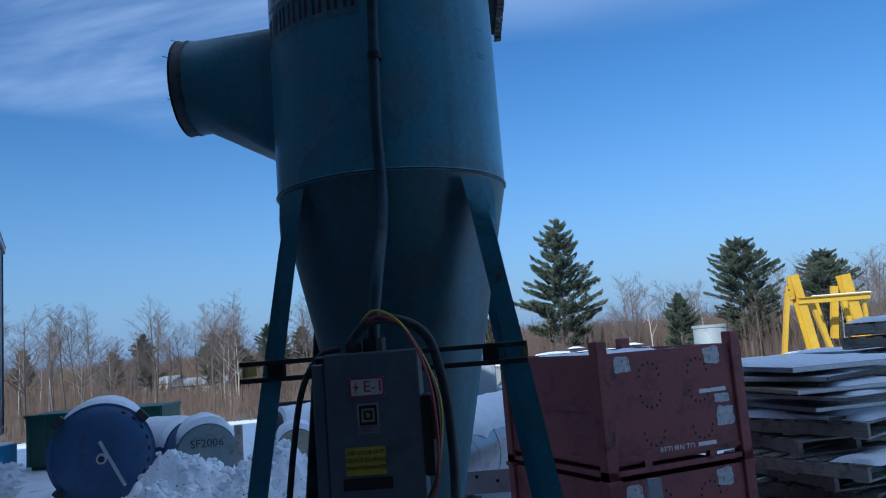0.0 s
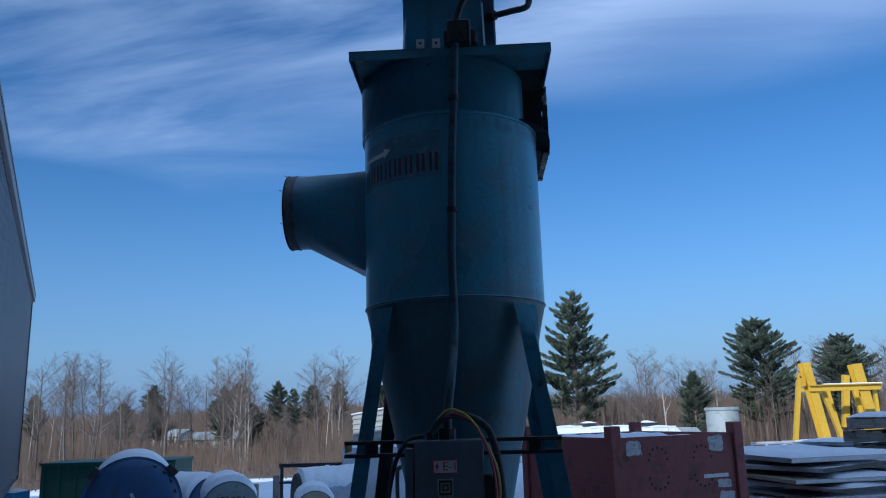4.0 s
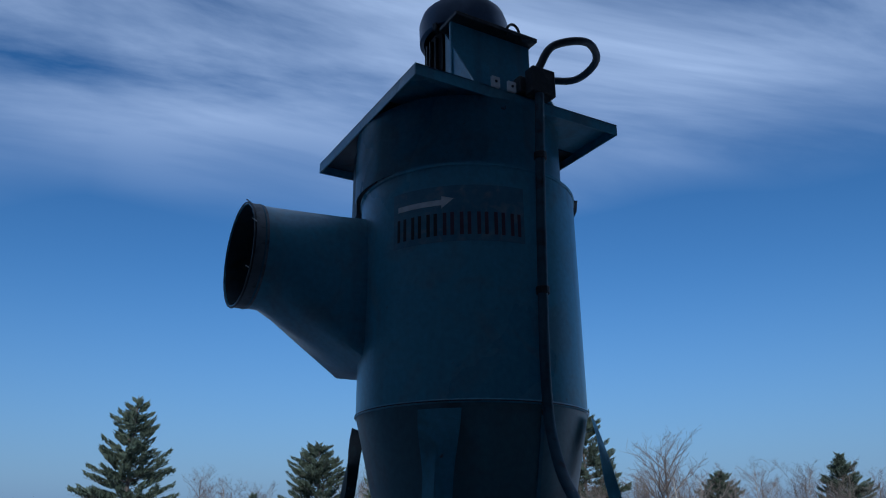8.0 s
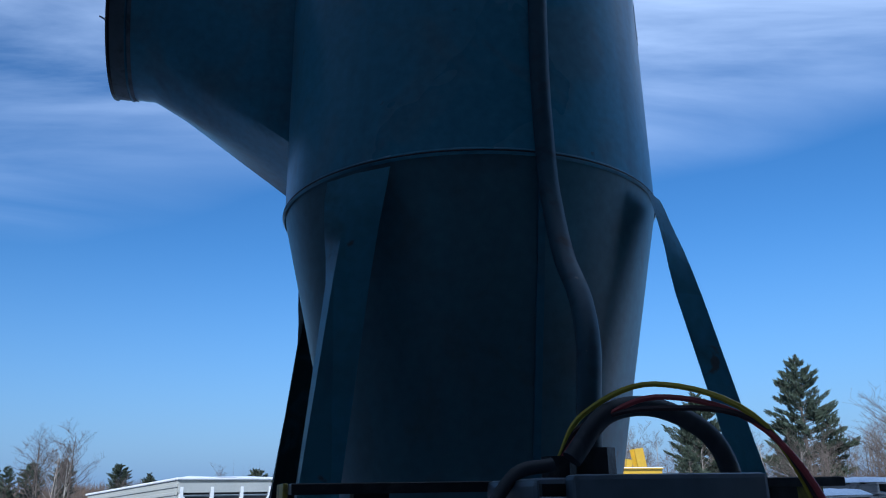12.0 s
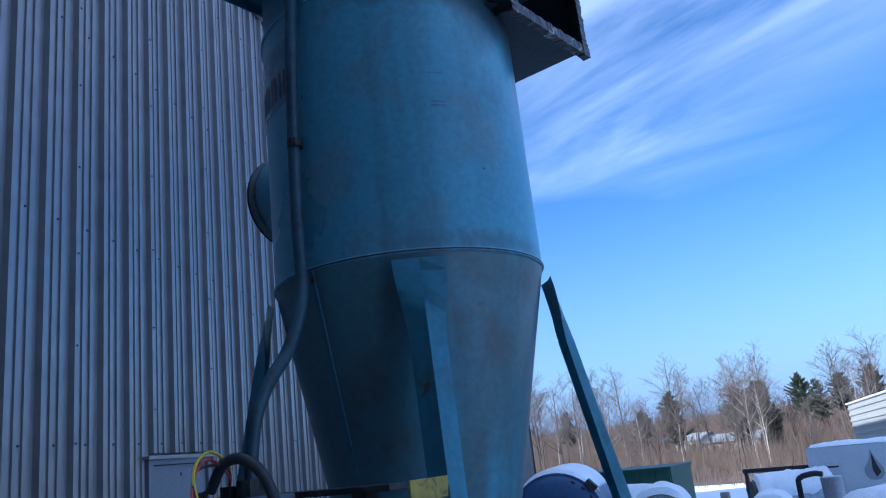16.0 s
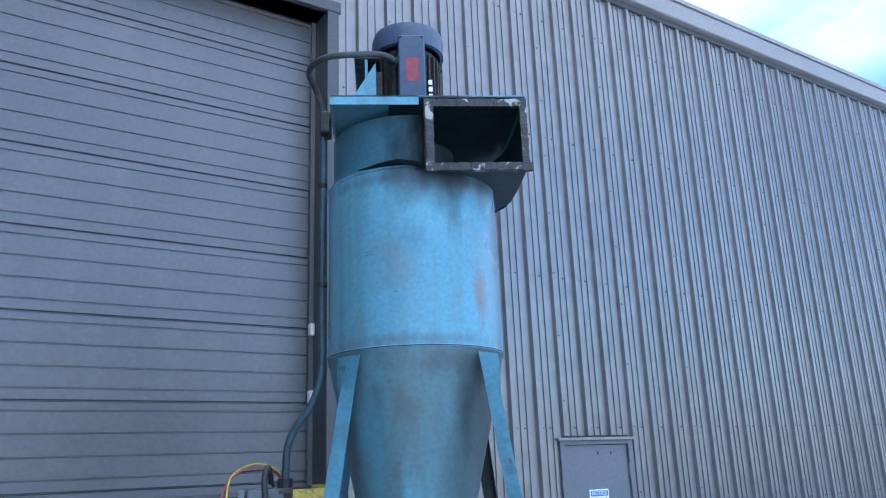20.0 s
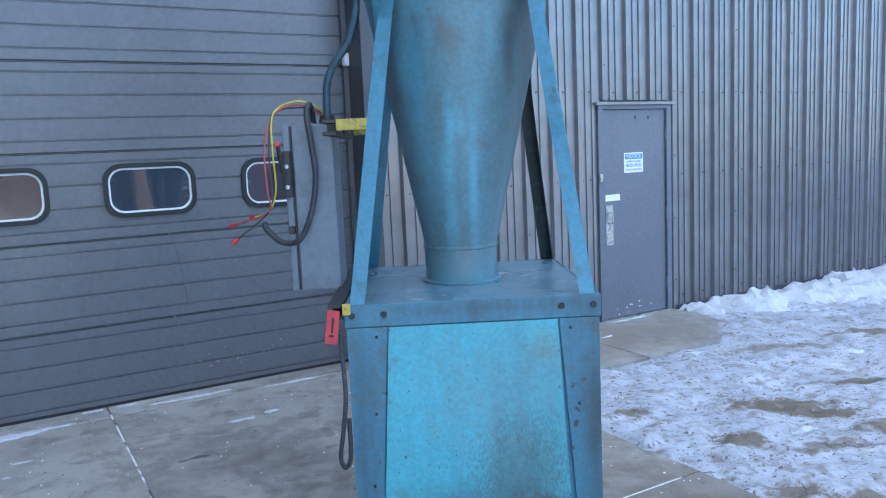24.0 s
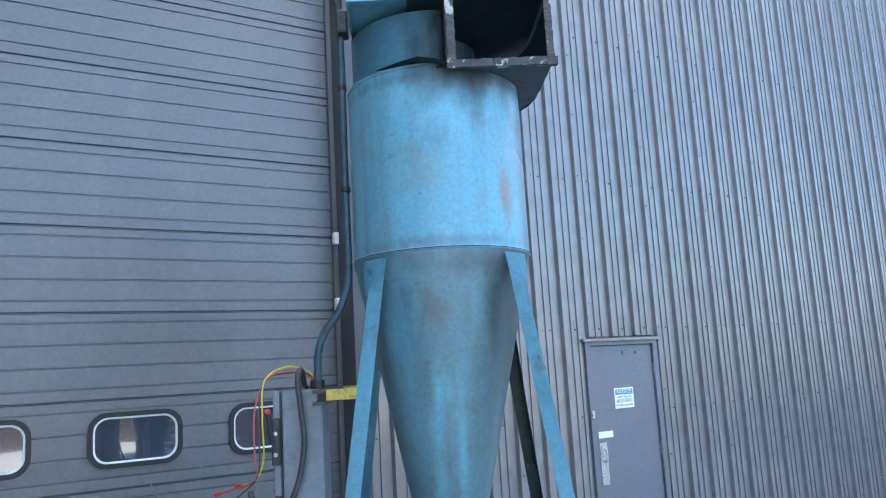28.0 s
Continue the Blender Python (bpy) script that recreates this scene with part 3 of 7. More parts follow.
for a, b, z0, z1 in ((END_L, OD_L, -0.3, WALL_H), (OD_L, OD_R, OD_H, WALL_H), (OD_R, MD_L, -0.3, WALL_H), (MD_L, MD_R, MD_H, WALL_H), (MD_R, END_R, -0.3, WALL_H)):
    part("wall_core", boxed(a, b, 0.0, 0.32, z0, z1), core, wall)
tagged(part("wall_end_east", boxed(END_R - 0.3, END_R, 0.33, 16, -2, WALL_H), SIDING), "plain grey end wall of the building", "wall", kind="structure").matrix_world = WALL
tagged(part("wall_end_west", boxed(END_L, END_L + 0.3, 0.33, 16, -0.3, WALL_H), SIDING), "plain grey end wall of the building", "wall", kind="structure").matrix_world = WALL
tagged(part("wall_back", boxed(END_L, END_R, 16, 16.3, -0.3, WALL_H), SIDING), "plain grey back wall of the building", "wall", kind="structure").matrix_world = WALL
bm = bmesh.new()
box(bm, END_L - 0.2, END_R + 0.2, -0.16, 16.4, WALL_H + 0.24, WALL_H + 0.30)
for v in bm.verts:
    if v.co.y > 10:
        v.co.z += 0.5
tagged(part("roof", bm, EAVE), "low-pitched pale metal roof of the building", "roof", kind="structure").matrix_world = WALL
tagged(part("floor", boxed(END_L, END_R, 0.33, 16, -0.2, -0.01), core), "dark concrete floor inside the building", "floor", kind="structure").matrix_world = WALL
# added screen: the room's dimness is put into its dark blue
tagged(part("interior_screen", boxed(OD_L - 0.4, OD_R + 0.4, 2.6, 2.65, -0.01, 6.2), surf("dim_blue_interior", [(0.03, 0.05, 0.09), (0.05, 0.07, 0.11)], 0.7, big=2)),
       "added dark blue screen standing in for the dim interior", "wall", kind="structure").matrix_world = WALL

# added block out of view: shades the yard, darkens west-facing sides
BLOCK_H = 12.0
tagged(part("wall_west_wing", boxed(END_L - 0.3, -7.75, -6.5, -0.07, -0.3, BLOCK_H), SHADEBLOCK), "added plain dark grey block, out of view, shading the yard", "wall", kind="structure").matrix_world = WALL
tagged(part("wall_west_upper", boxed(END_L - 0.3, -7.75, -0.07, 16.4, WALL_H + 0.9, BLOCK_H), SHADEBLOCK), "added upper block, out of view, lengthening the shade over the yard", "wall", kind="structure").matrix_world = WALL

PITCH = 0.30
PROFILE = [(0.0, 0.0), (0.020, 0.0), (0.032, 0.038), (0.078, 0.038), (0.090, 0.0), (0.140, 0.0), (0.143, 0.012), (0.170, 0.012), (0.173, 0.0),
           (0.218, 0.0), (0.221, 0.012), (0.248, 0.012), (0.251, 0.0), (0.300, 0.0)]



def siding_mesh(z0, z1, n=3, cut=-1.0):
    """One ribbed sheet, n ribs wide, with its screws."""
    bm = bmesh.new()
    pts = [(k * PITCH + u, -d - 0.012) for k in range(n) for u, d in PROFILE[:-1]] + [(n * PITCH + 0.02, -0.014)]
    pts = [p for p in pts if p[0] >= cut]
    lo = [bm.verts.new((u, d, z0)) for u, d in pts]
    hi = [bm.verts.new((u, d, z1)) for u, d in pts]
    for i in range(len(pts) - 1):
        bm.faces.new((lo[i], lo[i + 1], hi[i + 1], hi[i]))
    for z in (0.12, 1.35, 2.15, 3.6, 5.1, 6.5, 7.05):
        if z0 + 0.02 < z < z1 - 0.02:
            for k in range(n):
                for u in (0.104, 0.196):
                    box(bm, k * PITCH + u - 0.007, k * PITCH + u + 0.007, -0.021, -0.012, z - 0.007, z + 0.007)
    for k in range(int((z1 - z0) / 0.62)):      # stitch screws down the lapped rib
        if cut < 0:
            box(bm, 0.049, 0.061, -0.057, -0.049, z0 + 0.31 + 0.62 * k, z0 + 0.322 + 0.62 * k)
    me = bpy.data.meshes.new("siding_panel")
    bm.normal_update()
    bm.faces.ensure_lookup_table()
    for f in bm.faces[len(pts) - 1:]:
        f.material_index = 1
    bm.to_mesh(me)
    bm.free()
    me.materials.append(SIDING)
    me.materials.append(TRIM)
    return me


SHEET = 3 * PITCH
full = siding_mesh(-0.02, WALL_H)
over_door = siding_mesh(OD_H + 0.10, WALL_H)
over_man = siding_mesh(MD_H + 0.05, WALL_H)
panels_here = []
u = 0.935
while u < END_R - SHEET:
    panels_here.append((u, full))
    u += SHEET
panels_here += [(0.935 - SHEET, over_man)]
u = 0.035 - 2 * SHEET
while u > OD_R + 0.05:
    panels_here.append((u, full))
    u -= SHEET
panels_here.append((0.035 - SHEET, full))
narrow = siding_mesh(-0.02, WALL_H, 2, 0.142)
panels_here.append((0.035 - 2 * SHEET - 2 * PITCH, narrow))
u = OD_R + 0.10 - SHEET
while u > OD_L - SHEET:
    panels_here.append((u, over_door))
    u -= SHEET
while u > END_L:
    panels_here.append((u, full))
    u -= SHEET
for k, (u, me) in enumerate(panels_here):
    share("siding_panel", me, wall, pose(u, -0.001 * (k % 2), 0))
part("base_flashing", boxed(MD_R + 0.06, END_R, -0.05, 0.0, -0.05, 0.03), TRIM, wall)
part("eave_trim", boxed(END_L - 0.15, END_R + 0.15, -0.14, 0.02, WALL_H - 0.005, WALL_H + 0.24, bevel=0.012), EAVE, wall, "pale folded metal eave trim")
# shadow below the trim, put in as a dark strip
part("eave_closure", boxed(END_L, END_R, -0.058, 0.0, WALL_H - 0.075, WALL_H - 0.006), TRIM, wall, "dark strip for the shadow under the eave trim")
part("corner_trim", boxed(END_R - 0.02, END_R + 0.08, -0.06, 0.2, -0.3, WALL_H), TRIM, wall)

# --- overhead door, set back in its opening
odoor = thing("door_1", "tall dark grey sectional overhead door with rounded windows", "overhead door", WALL, kind="structure")
OY = 0.25
GLAZED = (1.2, 1.8)
win_u = [-3.232 - 0.954 * k for k in range(5)]
WW, WH, WZ = 0.60, 0.355, 1.503


def round_rect(w, h, r, n=6):
    out = []
    for cx, cy, a in ((w / 2 - r, h / 2 - r, 0), (-w / 2 + r, h / 2 - r, 90), (-w / 2 + r, -h / 2 + r, 180), (w / 2 - r, -h / 2 + r, 270)):
        out += [(cx + r * math.cos(radians(a + 90 * k / n)), cy + r * math.sin(radians(a + 90 * k / n))) for k in range(n + 1)]
    return out


def ring(bm, outer, inner, y0, y1):
    """A frame between two outlines of equal count, in the xz plane, from y0 (front) to y1."""
    o0, i0 = [bm.verts.new((x, y0, z)) for x, z in outer], [bm.verts.new((x, y0, z)) for x, z in inner]
    o1, i1 = [bm.verts.new((x, y1, z)) for x, z in outer], [bm.verts.new((x, y1, z)) for x, z in inner]
    n = len(outer)
    for k in range(n):
        j = (k + 1) % n
        bm.faces.new((o0[k], o0[j], i0[j], i0[k]))
        bm.faces.new((o0[j], o0[k], o1[k], o1[j]))
        bm.faces.new((i0[k], i0[j], i1[j], i1[k]))
        bm.faces.new((o1[k], i1[k], i1[j], o1[j]))
    return bm


def slat_outline(z0, z1):
    """Ribbed section profile (z, depth): each groove has a sharp upper edge and a sloped lower lip."""
    out = [(z0, 0.016), (z0 + 0.005, 0.016), (z0 + 0.012, 0.0)]
    for g in (0.089, 0.236, 0.389, 0.538):
        out += [(z0 + g - 0.012, 0.0), (z0 + g - 0.006, 0.010), (z0 + g + 0.003, 0.010), (z0 + g + 0.004, 0.0)]
    out += [(z1 - 0.003, 0.0), (z1 - 0.002, 0.016), (z1, 0.016)]
    return out


def door_section(z0, z1, spans):
    bm = bmesh.new()
    for a, b, lo, hi in spans:
        pts = [p for p in slat_outline(z0, z1) if max(lo, 0.02) <= p[0] <= hi]
        pts = [(max(lo, 0.02), pts[0][1])] + pts + [(hi, pts[-1][1])]
        v0 = [bm.verts.new((a, OY + d, z)) for z, d in pts]
        v1 = [bm.verts.new((b, OY + d, z)) for z, d in pts]
        for i in range(len(pts) - 1):
            bm.faces.new((v0[i], v1[i], v1[i + 1], v0[i + 1]))
        box(bm, a, b, OY + 0.026, OY + 0.05, max(lo, 0.02), hi)
    return bm


for k in range(10):
    z0, z1 = -0.026 + k * 0.6, min(0.570 + k * 0.6, OD_H + 0.1)
    if k == 2:
        spans, u0 = [], OD_L
        for wu in sorted(win_u):
            spans.append((u0, wu + 0.03, z0, z1))
            spans.append((wu + 0.03, wu + WW - 0.03, z0, WZ - WH / 2 + 0.03))
            spans.append((wu + 0.03, wu + WW - 0.03, WZ + WH / 2 - 0.03, z1))
            u0 = wu + WW - 0.03
        spans.append((u0, OD_R, z0, z1))
    else:
        spans = [(OD_L, OD_R, z0, z1)]
    part("door_section", door_section(z0, z1, spans), ODOOR, odoor)
for wu in win_u:
    c = wu + WW / 2
    o = [(c + x, WZ + z) for x, z in round_rect(WW + 0.02, WH + 0.02, 0.12)]
    i = [(c + x, WZ + z) for x, z in round_rect(WW - 0.045, WH - 0.045, 0.095)]
    i2 = [(c + x, WZ + z) for x, z in round_rect(WW - 0.072, WH - 0.072, 0.086)]
    win = part("window", ring(bmesh.new(), o, i, OY - 0.022, OY + 0.03), RUBBER, odoor, "black rubber window gasket", smooth=True)
    part("window_bead", ring(bmesh.new(), i, i2, OY - 0.008, OY + 0.02), LABELW, win, "worn pale inner bead", smooth=True)
    bm = bmesh.new()
    prism(bm, [(x - c, z - WZ) for x, z in i], 0.006, pose(c, OY + 0.006, WZ, 90))
    p = part("pane", bm, PANE, win, "scratched window pane")
    p.visible_shadow = False
part("bottom_seal", boxed(OD_L, OD_R, OY + 0.0, OY + 0.05, -0.005, 0.022), RUBBER, odoor)
for a, b in ((OD_R - 0.01, OD_R + 0.10), (OD_L - 0.10, OD_L + 0.01)):
    part("jamb_trim", boxed(a, b, -0.05, OY - 0.02, -0.01, OD_H + 0.10, bevel=0.004), TRIM, odoor, "dark folded jamb trim")
part("head_trim", boxed(OD_L - 0.12, OD_R + 0.12, -0.058, OY - 0.02, OD_H, OD_H + 0.11, bevel=0.004), TRIM, odoor, "dark folded head trim")
for z in (2.96, 2.42):
    part("cable_clip", boxed(OD_R - 0.055, OD_R - 0.015, OY - 0.09, OY - 0.03, z - 0.05, z + 0.05, bevel=0.006), LABELW, odoor, "small white plastic box")
part("jamb_track", boxed(OD_R - 0.05, OD_R - 0.012, OY - 0.05, OY - 0.02, 0.0, OD_H), ODOOR, odoor)

# --- man door
mdoor = thing("door_2", "slate grey steel man door, closed, with a safety notice", "door", WALL, kind="structure")
part("door_leaf", boxed(MD_L + 0.045, MD_R - 0.045, -0.02, 0.03, 0.012, MD_H - 0.04, bevel=0.003), MANDOOR, mdoor)
bm = bmesh.new()
box(bm, MD_L - 0.02, MD_L + 0.04, -0.045, 0.1, -0.01, MD_H)
box(bm, MD_R - 0.04, MD_R + 0.02, -0.045, 0.1, -0.01, MD_H)
box(bm, MD_L + 0.04, MD_R - 0.04, -0.045, 0.1, MD_H - 0.035, MD_H)
part("door_frame", bm, MANDOOR, mdoor)
part("drip_cap", boxed(MD_L - 0.06, MD_R + 0.06, -0.075, 0.0, MD_H + 0.002, MD_H + 0.03, bevel=0.003), SIDING, mdoor)
part("threshold", boxed(MD_L, MD_R, -0.06, 0.1, -0.01, 0.010), CHROME, mdoor)
pull = part("pull_plate", boxed(MD_L + 0.075, MD_L + 0.165, -0.026, -0.02, 0.72, 1.10, bevel=0.002), CHROME, mdoor, "brushed steel pull plate")
part("pull_handle", sweep_tube([(MD_L + 0.12, -0.026, 0.93), (MD_L + 0.12, -0.06, 0.94), (MD_L + 0.12, -0.065, 0.985), (MD_L + 0.12, -0.06, 1.03), (MD_L + 0.12, -0.026, 1.04)], 0.008), CHROME, pull)
part("white_tape", boxed(MD_L + 0.075, MD_L + 0.255, -0.0225, -0.02, 1.14, 1.20), LABELW, mdoor, "strip of white tape")
part("latch_guard", boxed(MD_L - 0.015, MD_L + 0.02, -0.06, -0.045, 1.33, 1.40, bevel=0.003), CHROME, mdoor)
for z in (0.28, 0.98, 1.75):
    part("hinge", tube(bmesh.new(), [(MD_R - 0.042, -0.03, z - 0.06), (MD_R - 0.042, -0.03, z + 0.06)], 0.011), MANDOOR, mdoor)
for uu in (0.46, 0.63):
    part("stud", boxed(MD_L + uu, MD_L + uu + 0.012, -0.024, -0.02, 1.90, 1.93), INK, mdoor)
NX0, NX1, NZ0, NZ1 = 0.345, 0.59, 1.395, 1.585
sign = part("notice_sign", boxed(NX0, NX1, -0.024, -0.0201, NZ0, NZ1, bevel=0.001), LABELW, mdoor, "white safety notice with blue heading")
part("sign_heading", boxed(NX0 + 0.012, NX1 - 0.012, -0.0252, -0.0242, NZ1 - 0.062, NZ1 - 0.012), INKBLUE, sign)
NC = (NX0 + NX1) / 2
for txt, size, z, mt in (("NOTICE", 0.052, NZ1 - 0.036, LABELW), ("SAFETY GLASSES", 0.026, NZ1 - 0.085, INKBLUE), ("REQUIRED", 0.042, NZ1 - 0.122, INKBLUE), ("BEYOND THIS POINT", 0.022, NZ1 - 0.163, INKBLUE)):
    words("lettering", txt, size, pose(NC, -0.0258, z, 90), mt, sign)

# a long vertical dent across the lower sections, and scuffs at its foot
for a, b in (((-3.795, 1.20), (-3.722, 0.99)), ((-3.722, 0.985), (-3.690, 0.63)), ((-3.805, 0.585), (-3.755, 0.40)), ((-3.755, 0.395), (-3.700, 0.12))):
    part("dent_crease", bar(bmesh.new(), (a[0], OY - 0.001, a[1]), (b[0], OY - 0.001, b[1]), 0.016, 0.005, (0, 1, 0)), ODOOR, odoor, "creased dent in the door sheet")
rnd = random.Random(12)
for k in range(26):
    u, z = rnd.gauss(-3.42, 0.16), rnd.gauss(0.20, 0.05)
    w = rnd.uniform(0.0015, 0.005)
    part("scuff_mark", boxed(u - w, u + w, OY - 0.0026, OY - 0.0004, z - w * 0.5, z + w * 0.5), LABELW, odoor)
for k in range(14):
    u, z = rnd.uniform(MD_L + 0.2, MD_R - 0.1), rnd.gauss(0.10, 0.03)
    w = rnd.uniform(0.002, 0.006)
    part("scuff_mark", boxed(u - w, u + w, -0.0225, -0.0204, z - w, z + w), LABELW, mdoor)

# ================= the dust collector =================
mach = thing("dust_collector", "stained blue-green steel cyclone dust collector on a square cabinet", "dust collector", pose(0, 0, 0))
RC, ZS, ZT = 0.365, 2.30, 3.02       # body radius, cone seam, body top
BX0, BX1, BY0, BY1, BT = -0.455, 0.435, -0.455, 0.44, 1.145

# base cabinet
base = part("base_cabinet", boxed(BX0 + 0.004, BX1 - 0.004, BY0 + 0.004, BY1 - 0.004, 0.0, BT - 0.012), TEAL_DK, mach, "square sheet-metal collection cabinet")
part("cabinet_top", boxed(BX0, BX1, BY0, BY1, BT - 0.012, BT, bevel=0.003), TOPSHEET, base, "dusty blue top sheet, paled for the sky's sheen")
for a in (0, 180):
    m = pose((BX0 + BX1) / 2, (BY0 + BY1) / 2, 0, 0, 0, a)
    hw, hd = (BX1 - BX0) / 2, (BY1 - BY0) / 2
    part("top_band", boxed(-hw - 0.004, hw + 0.004, -hd - 0.010, -hd, BT - 0.078, BT + 0.002, bevel=0.002, m=m), TEAL_DK, base)
    bm = bmesh.new()
    prism(bm, [(-0.372, 0.02), (0.352, 0.02), (0.300, BT - 0.082), (-0.300, BT - 0.082)], 0.006, m @ pose(0, -hd - 0.001, 0, 90))
    part("access_panel", bm, CYAN, base, "bright cyan tapered access panel, scuffed and grimy near the foot")
    for s in (-1, 1):
        bm = bmesh.new()
        poly = [(s * 0.380, 0.01), (s * (hw + 0.003), 0.01), (s * (hw + 0.003), BT - 0.080), (s * 0.306, BT - 0.080)]
        prism(bm, poly if s > 0 else poly[::-1], 0.010, m @ pose(0, -hd - 0.001, 0, 90))
        part("corner_strip", bm, TEAL_DK, base)
    for x in (-0.44 + 0.012, -0.315, 0.315, 0.428):
        b = bmesh.new()
        bmesh.ops.create_cone(b, cap_ends=True, segments=6, radius1=0.013, radius2=0.011, depth=0.010, matrix=m @ pose(x, -hd - 0.015, BT - 0.035, 90))
        part("bolt", b, BLACKMETAL, base, "dark hex bolt head")
    for x, z in ((-0.345, 1.03), (0.345, 1.03), (-0.36, 0.75), (0.37, 0.75), (-0.38, 0.48)):
        b = bmesh.new()
        bmesh.ops.create_cone(b, cap_ends=True, segments=8, radius1=0.006, radius2=0.005, depth=0.006, matrix=m @ pose(x, -hd - 0.014, z, 90))
        part("screw", b, BLACKMETAL, base)
for s in (-1, 1):
    x = BX0 if s < 0 else BX1
    part("side_band", boxed(min(x, x + s * 0.010), max(x, x + s * 0.010), BY0 - 0.008, BY1 + 0.008, BT - 0.078, BT + 0.001, bevel=0.002), TEAL_DK, base)

# cone, neck and body
NECK = -0.02
bm = lathe(bmesh.new(), [(0.147, BT - 0.002), (0.147, 1.29)], 40, NECK, 0)
lathe(bm, [(0.162, BT + 0.001), (0.162, BT + 0.010), (0.147, BT + 0.014)], 40, NECK, 0)
lathe(bm, [(0.147, 1.284), (0.153, 1.287), (0.153, 1.297), (0.147, 1.300)], 40, NECK, 0)
part("neck", bm, CONEPAINT, mach, smooth=True)
bm = bmesh.new()
rings = []
for k in range(9):
    f = k / 8
    r = 0.147 + (RC - 0.147) * f
    rings.append([bm.verts.new((NECK * (1 - f) + r * math.cos(2 * math.pi * i / 64), r * math.sin(2 * math.pi * i / 64), 1.298 + (ZS - 1.298) * f)) for i in range(64)])
for a, b in zip(rings, rings[1:]):
    for i in range(64):
        bm.faces.new((a[i], a[(i + 1) % 64], b[(i + 1) % 64], b[i]))
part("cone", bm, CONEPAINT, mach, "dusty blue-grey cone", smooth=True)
part("cone_seam", bar(bmesh.new(), (-0.165, -0.012, 1.31), (-0.366, -0.012, ZS - 0.004), 0.012, 0.006, (1, 0, 0.2)), TEAL_DK, mach)
bm = lathe(bmesh.new(), [(RC, ZS), (RC, ZT - 0.004)], 96)
lathe(bm, [(RC + 0.001, ZS - 0.006), (RC + 0.004, ZS - 0.003), (RC + 0.004, ZS + 0.003), (RC + 0.001, ZS + 0.006)], 96)
lathe(bm, [(RC, ZT - 0.010), (RC + 0.0045, ZT - 0.008), (RC + 0.0045, ZT + 0.001), (0.30, ZT + 0.003)], 96)
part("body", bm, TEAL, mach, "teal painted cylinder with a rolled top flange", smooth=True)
part("seam_line", lathe(bmesh.new(), [(RC + 0.0042, ZS - 0.0016), (RC + 0.0048, ZS), (RC + 0.0042, ZS + 0.0016)], 96), INK, mach)

# fan drum, scroll outlet and top plate
ZP = 3.262
bm = bmesh.new()
turn = []
for k in range(49):
    a = 277 - (277 - 62) * k / 48
    r = 0.318 + 0.060 * ((277 - a) / 187) ** 1.3
    turn.append((r * math.cos(radians(a)), r * math.sin(radians(a))))
low, high = [bm.verts.new((x, y, ZT + 0.002)) for x, y in turn], [bm.verts.new((x, y, ZP)) for x, y in turn]
for k in range(48):
    bm.faces.new((low[k + 1], low[k], high[k], high[k + 1]))
bmesh.ops.solidify(bm, geom=bm.faces[:], thickness=0.003)
part("drum", bm, TEAL, mach, "blue spiral fan housing", smooth=True)
OX0, OX1, OY0, OZ0, OZ1 = 0.040, 0.455, -0.415, 2.972, 3.285
outlet = part("outlet_duct", boxed(OX0, OX0 + 0.006, OY0 + 0.012, -0.05, OZ0 + 0.045, ZP), BLACKMETAL, mach, "sooty rectangular fan outlet")
bm = bmesh.new()
wallpts = [(OX1, OY0 + 0.012), (OX1, -0.1), (0.452, 0.03), (0.435, 0.13), (0.39, 0.23), (0.30, 0.305), (0.19, 0.335)]
for p, q in zip(wallpts, wallpts[1:]):
    vs = [bm.verts.new((*p, OZ0 + 0.03)), bm.verts.new((*q, OZ0 + 0.03)), bm.verts.new((*q, ZP)), bm.verts.new((*p, ZP))]
    bm.faces.new(vs)
bmesh.ops.remove_doubles(bm, verts=bm.verts, dist=1e-4)
bmesh.ops.solidify(bm, geom=bm.faces[:], thickness=0.005)
part("scroll_wall", bm, SOOT_SHADE, outlet, smooth=True)
bm = bmesh.new()
floor_pts = [(OX0 - 0.10, OY0 + 0.10), (OX0 + 0.0, OY0 + 0.015), (OX1, OY0 + 0.01), (OX1, -0.08), (0.445, 0.05), (0.40, 0.16), (0.30, 0.24), (0.20, 0.20), (0.10, -0.20)]
prism(bm, floor_pts, 0.005, pose(0, 0, OZ0 + 0.028))
part("scroll_floor", bm, SOOT_SHADE, outlet)
bm = bmesh.new()
lip = [(-0.235, -0.300, 3.024), (-0.15, -0.366, 3.028), (-0.07, -0.412, 3.030), (0.00, -0.428, 3.014), (0.05, -0.430, 2.985)]
lip_in = [(-0.22, -0.285, 3.030), (-0.12, -0.31, 3.030), (-0.04, -0.32, 3.03), (0.02, -0.33, 3.01), (0.06, -0.33, 2.99)]
va, vb = [bm.verts.new(p) for p in lip], [bm.verts.new(p) for p in lip_in]
for i in range(4):
    bm.faces.new((va[i], va[i + 1], vb[i + 1], vb[i]))
bmesh.ops.solidify(bm, geom=bm.faces[:], thickness=0.004)
part("bent_lip", bm, SOOT_SHADE, outlet, "bent sheet-metal lip")


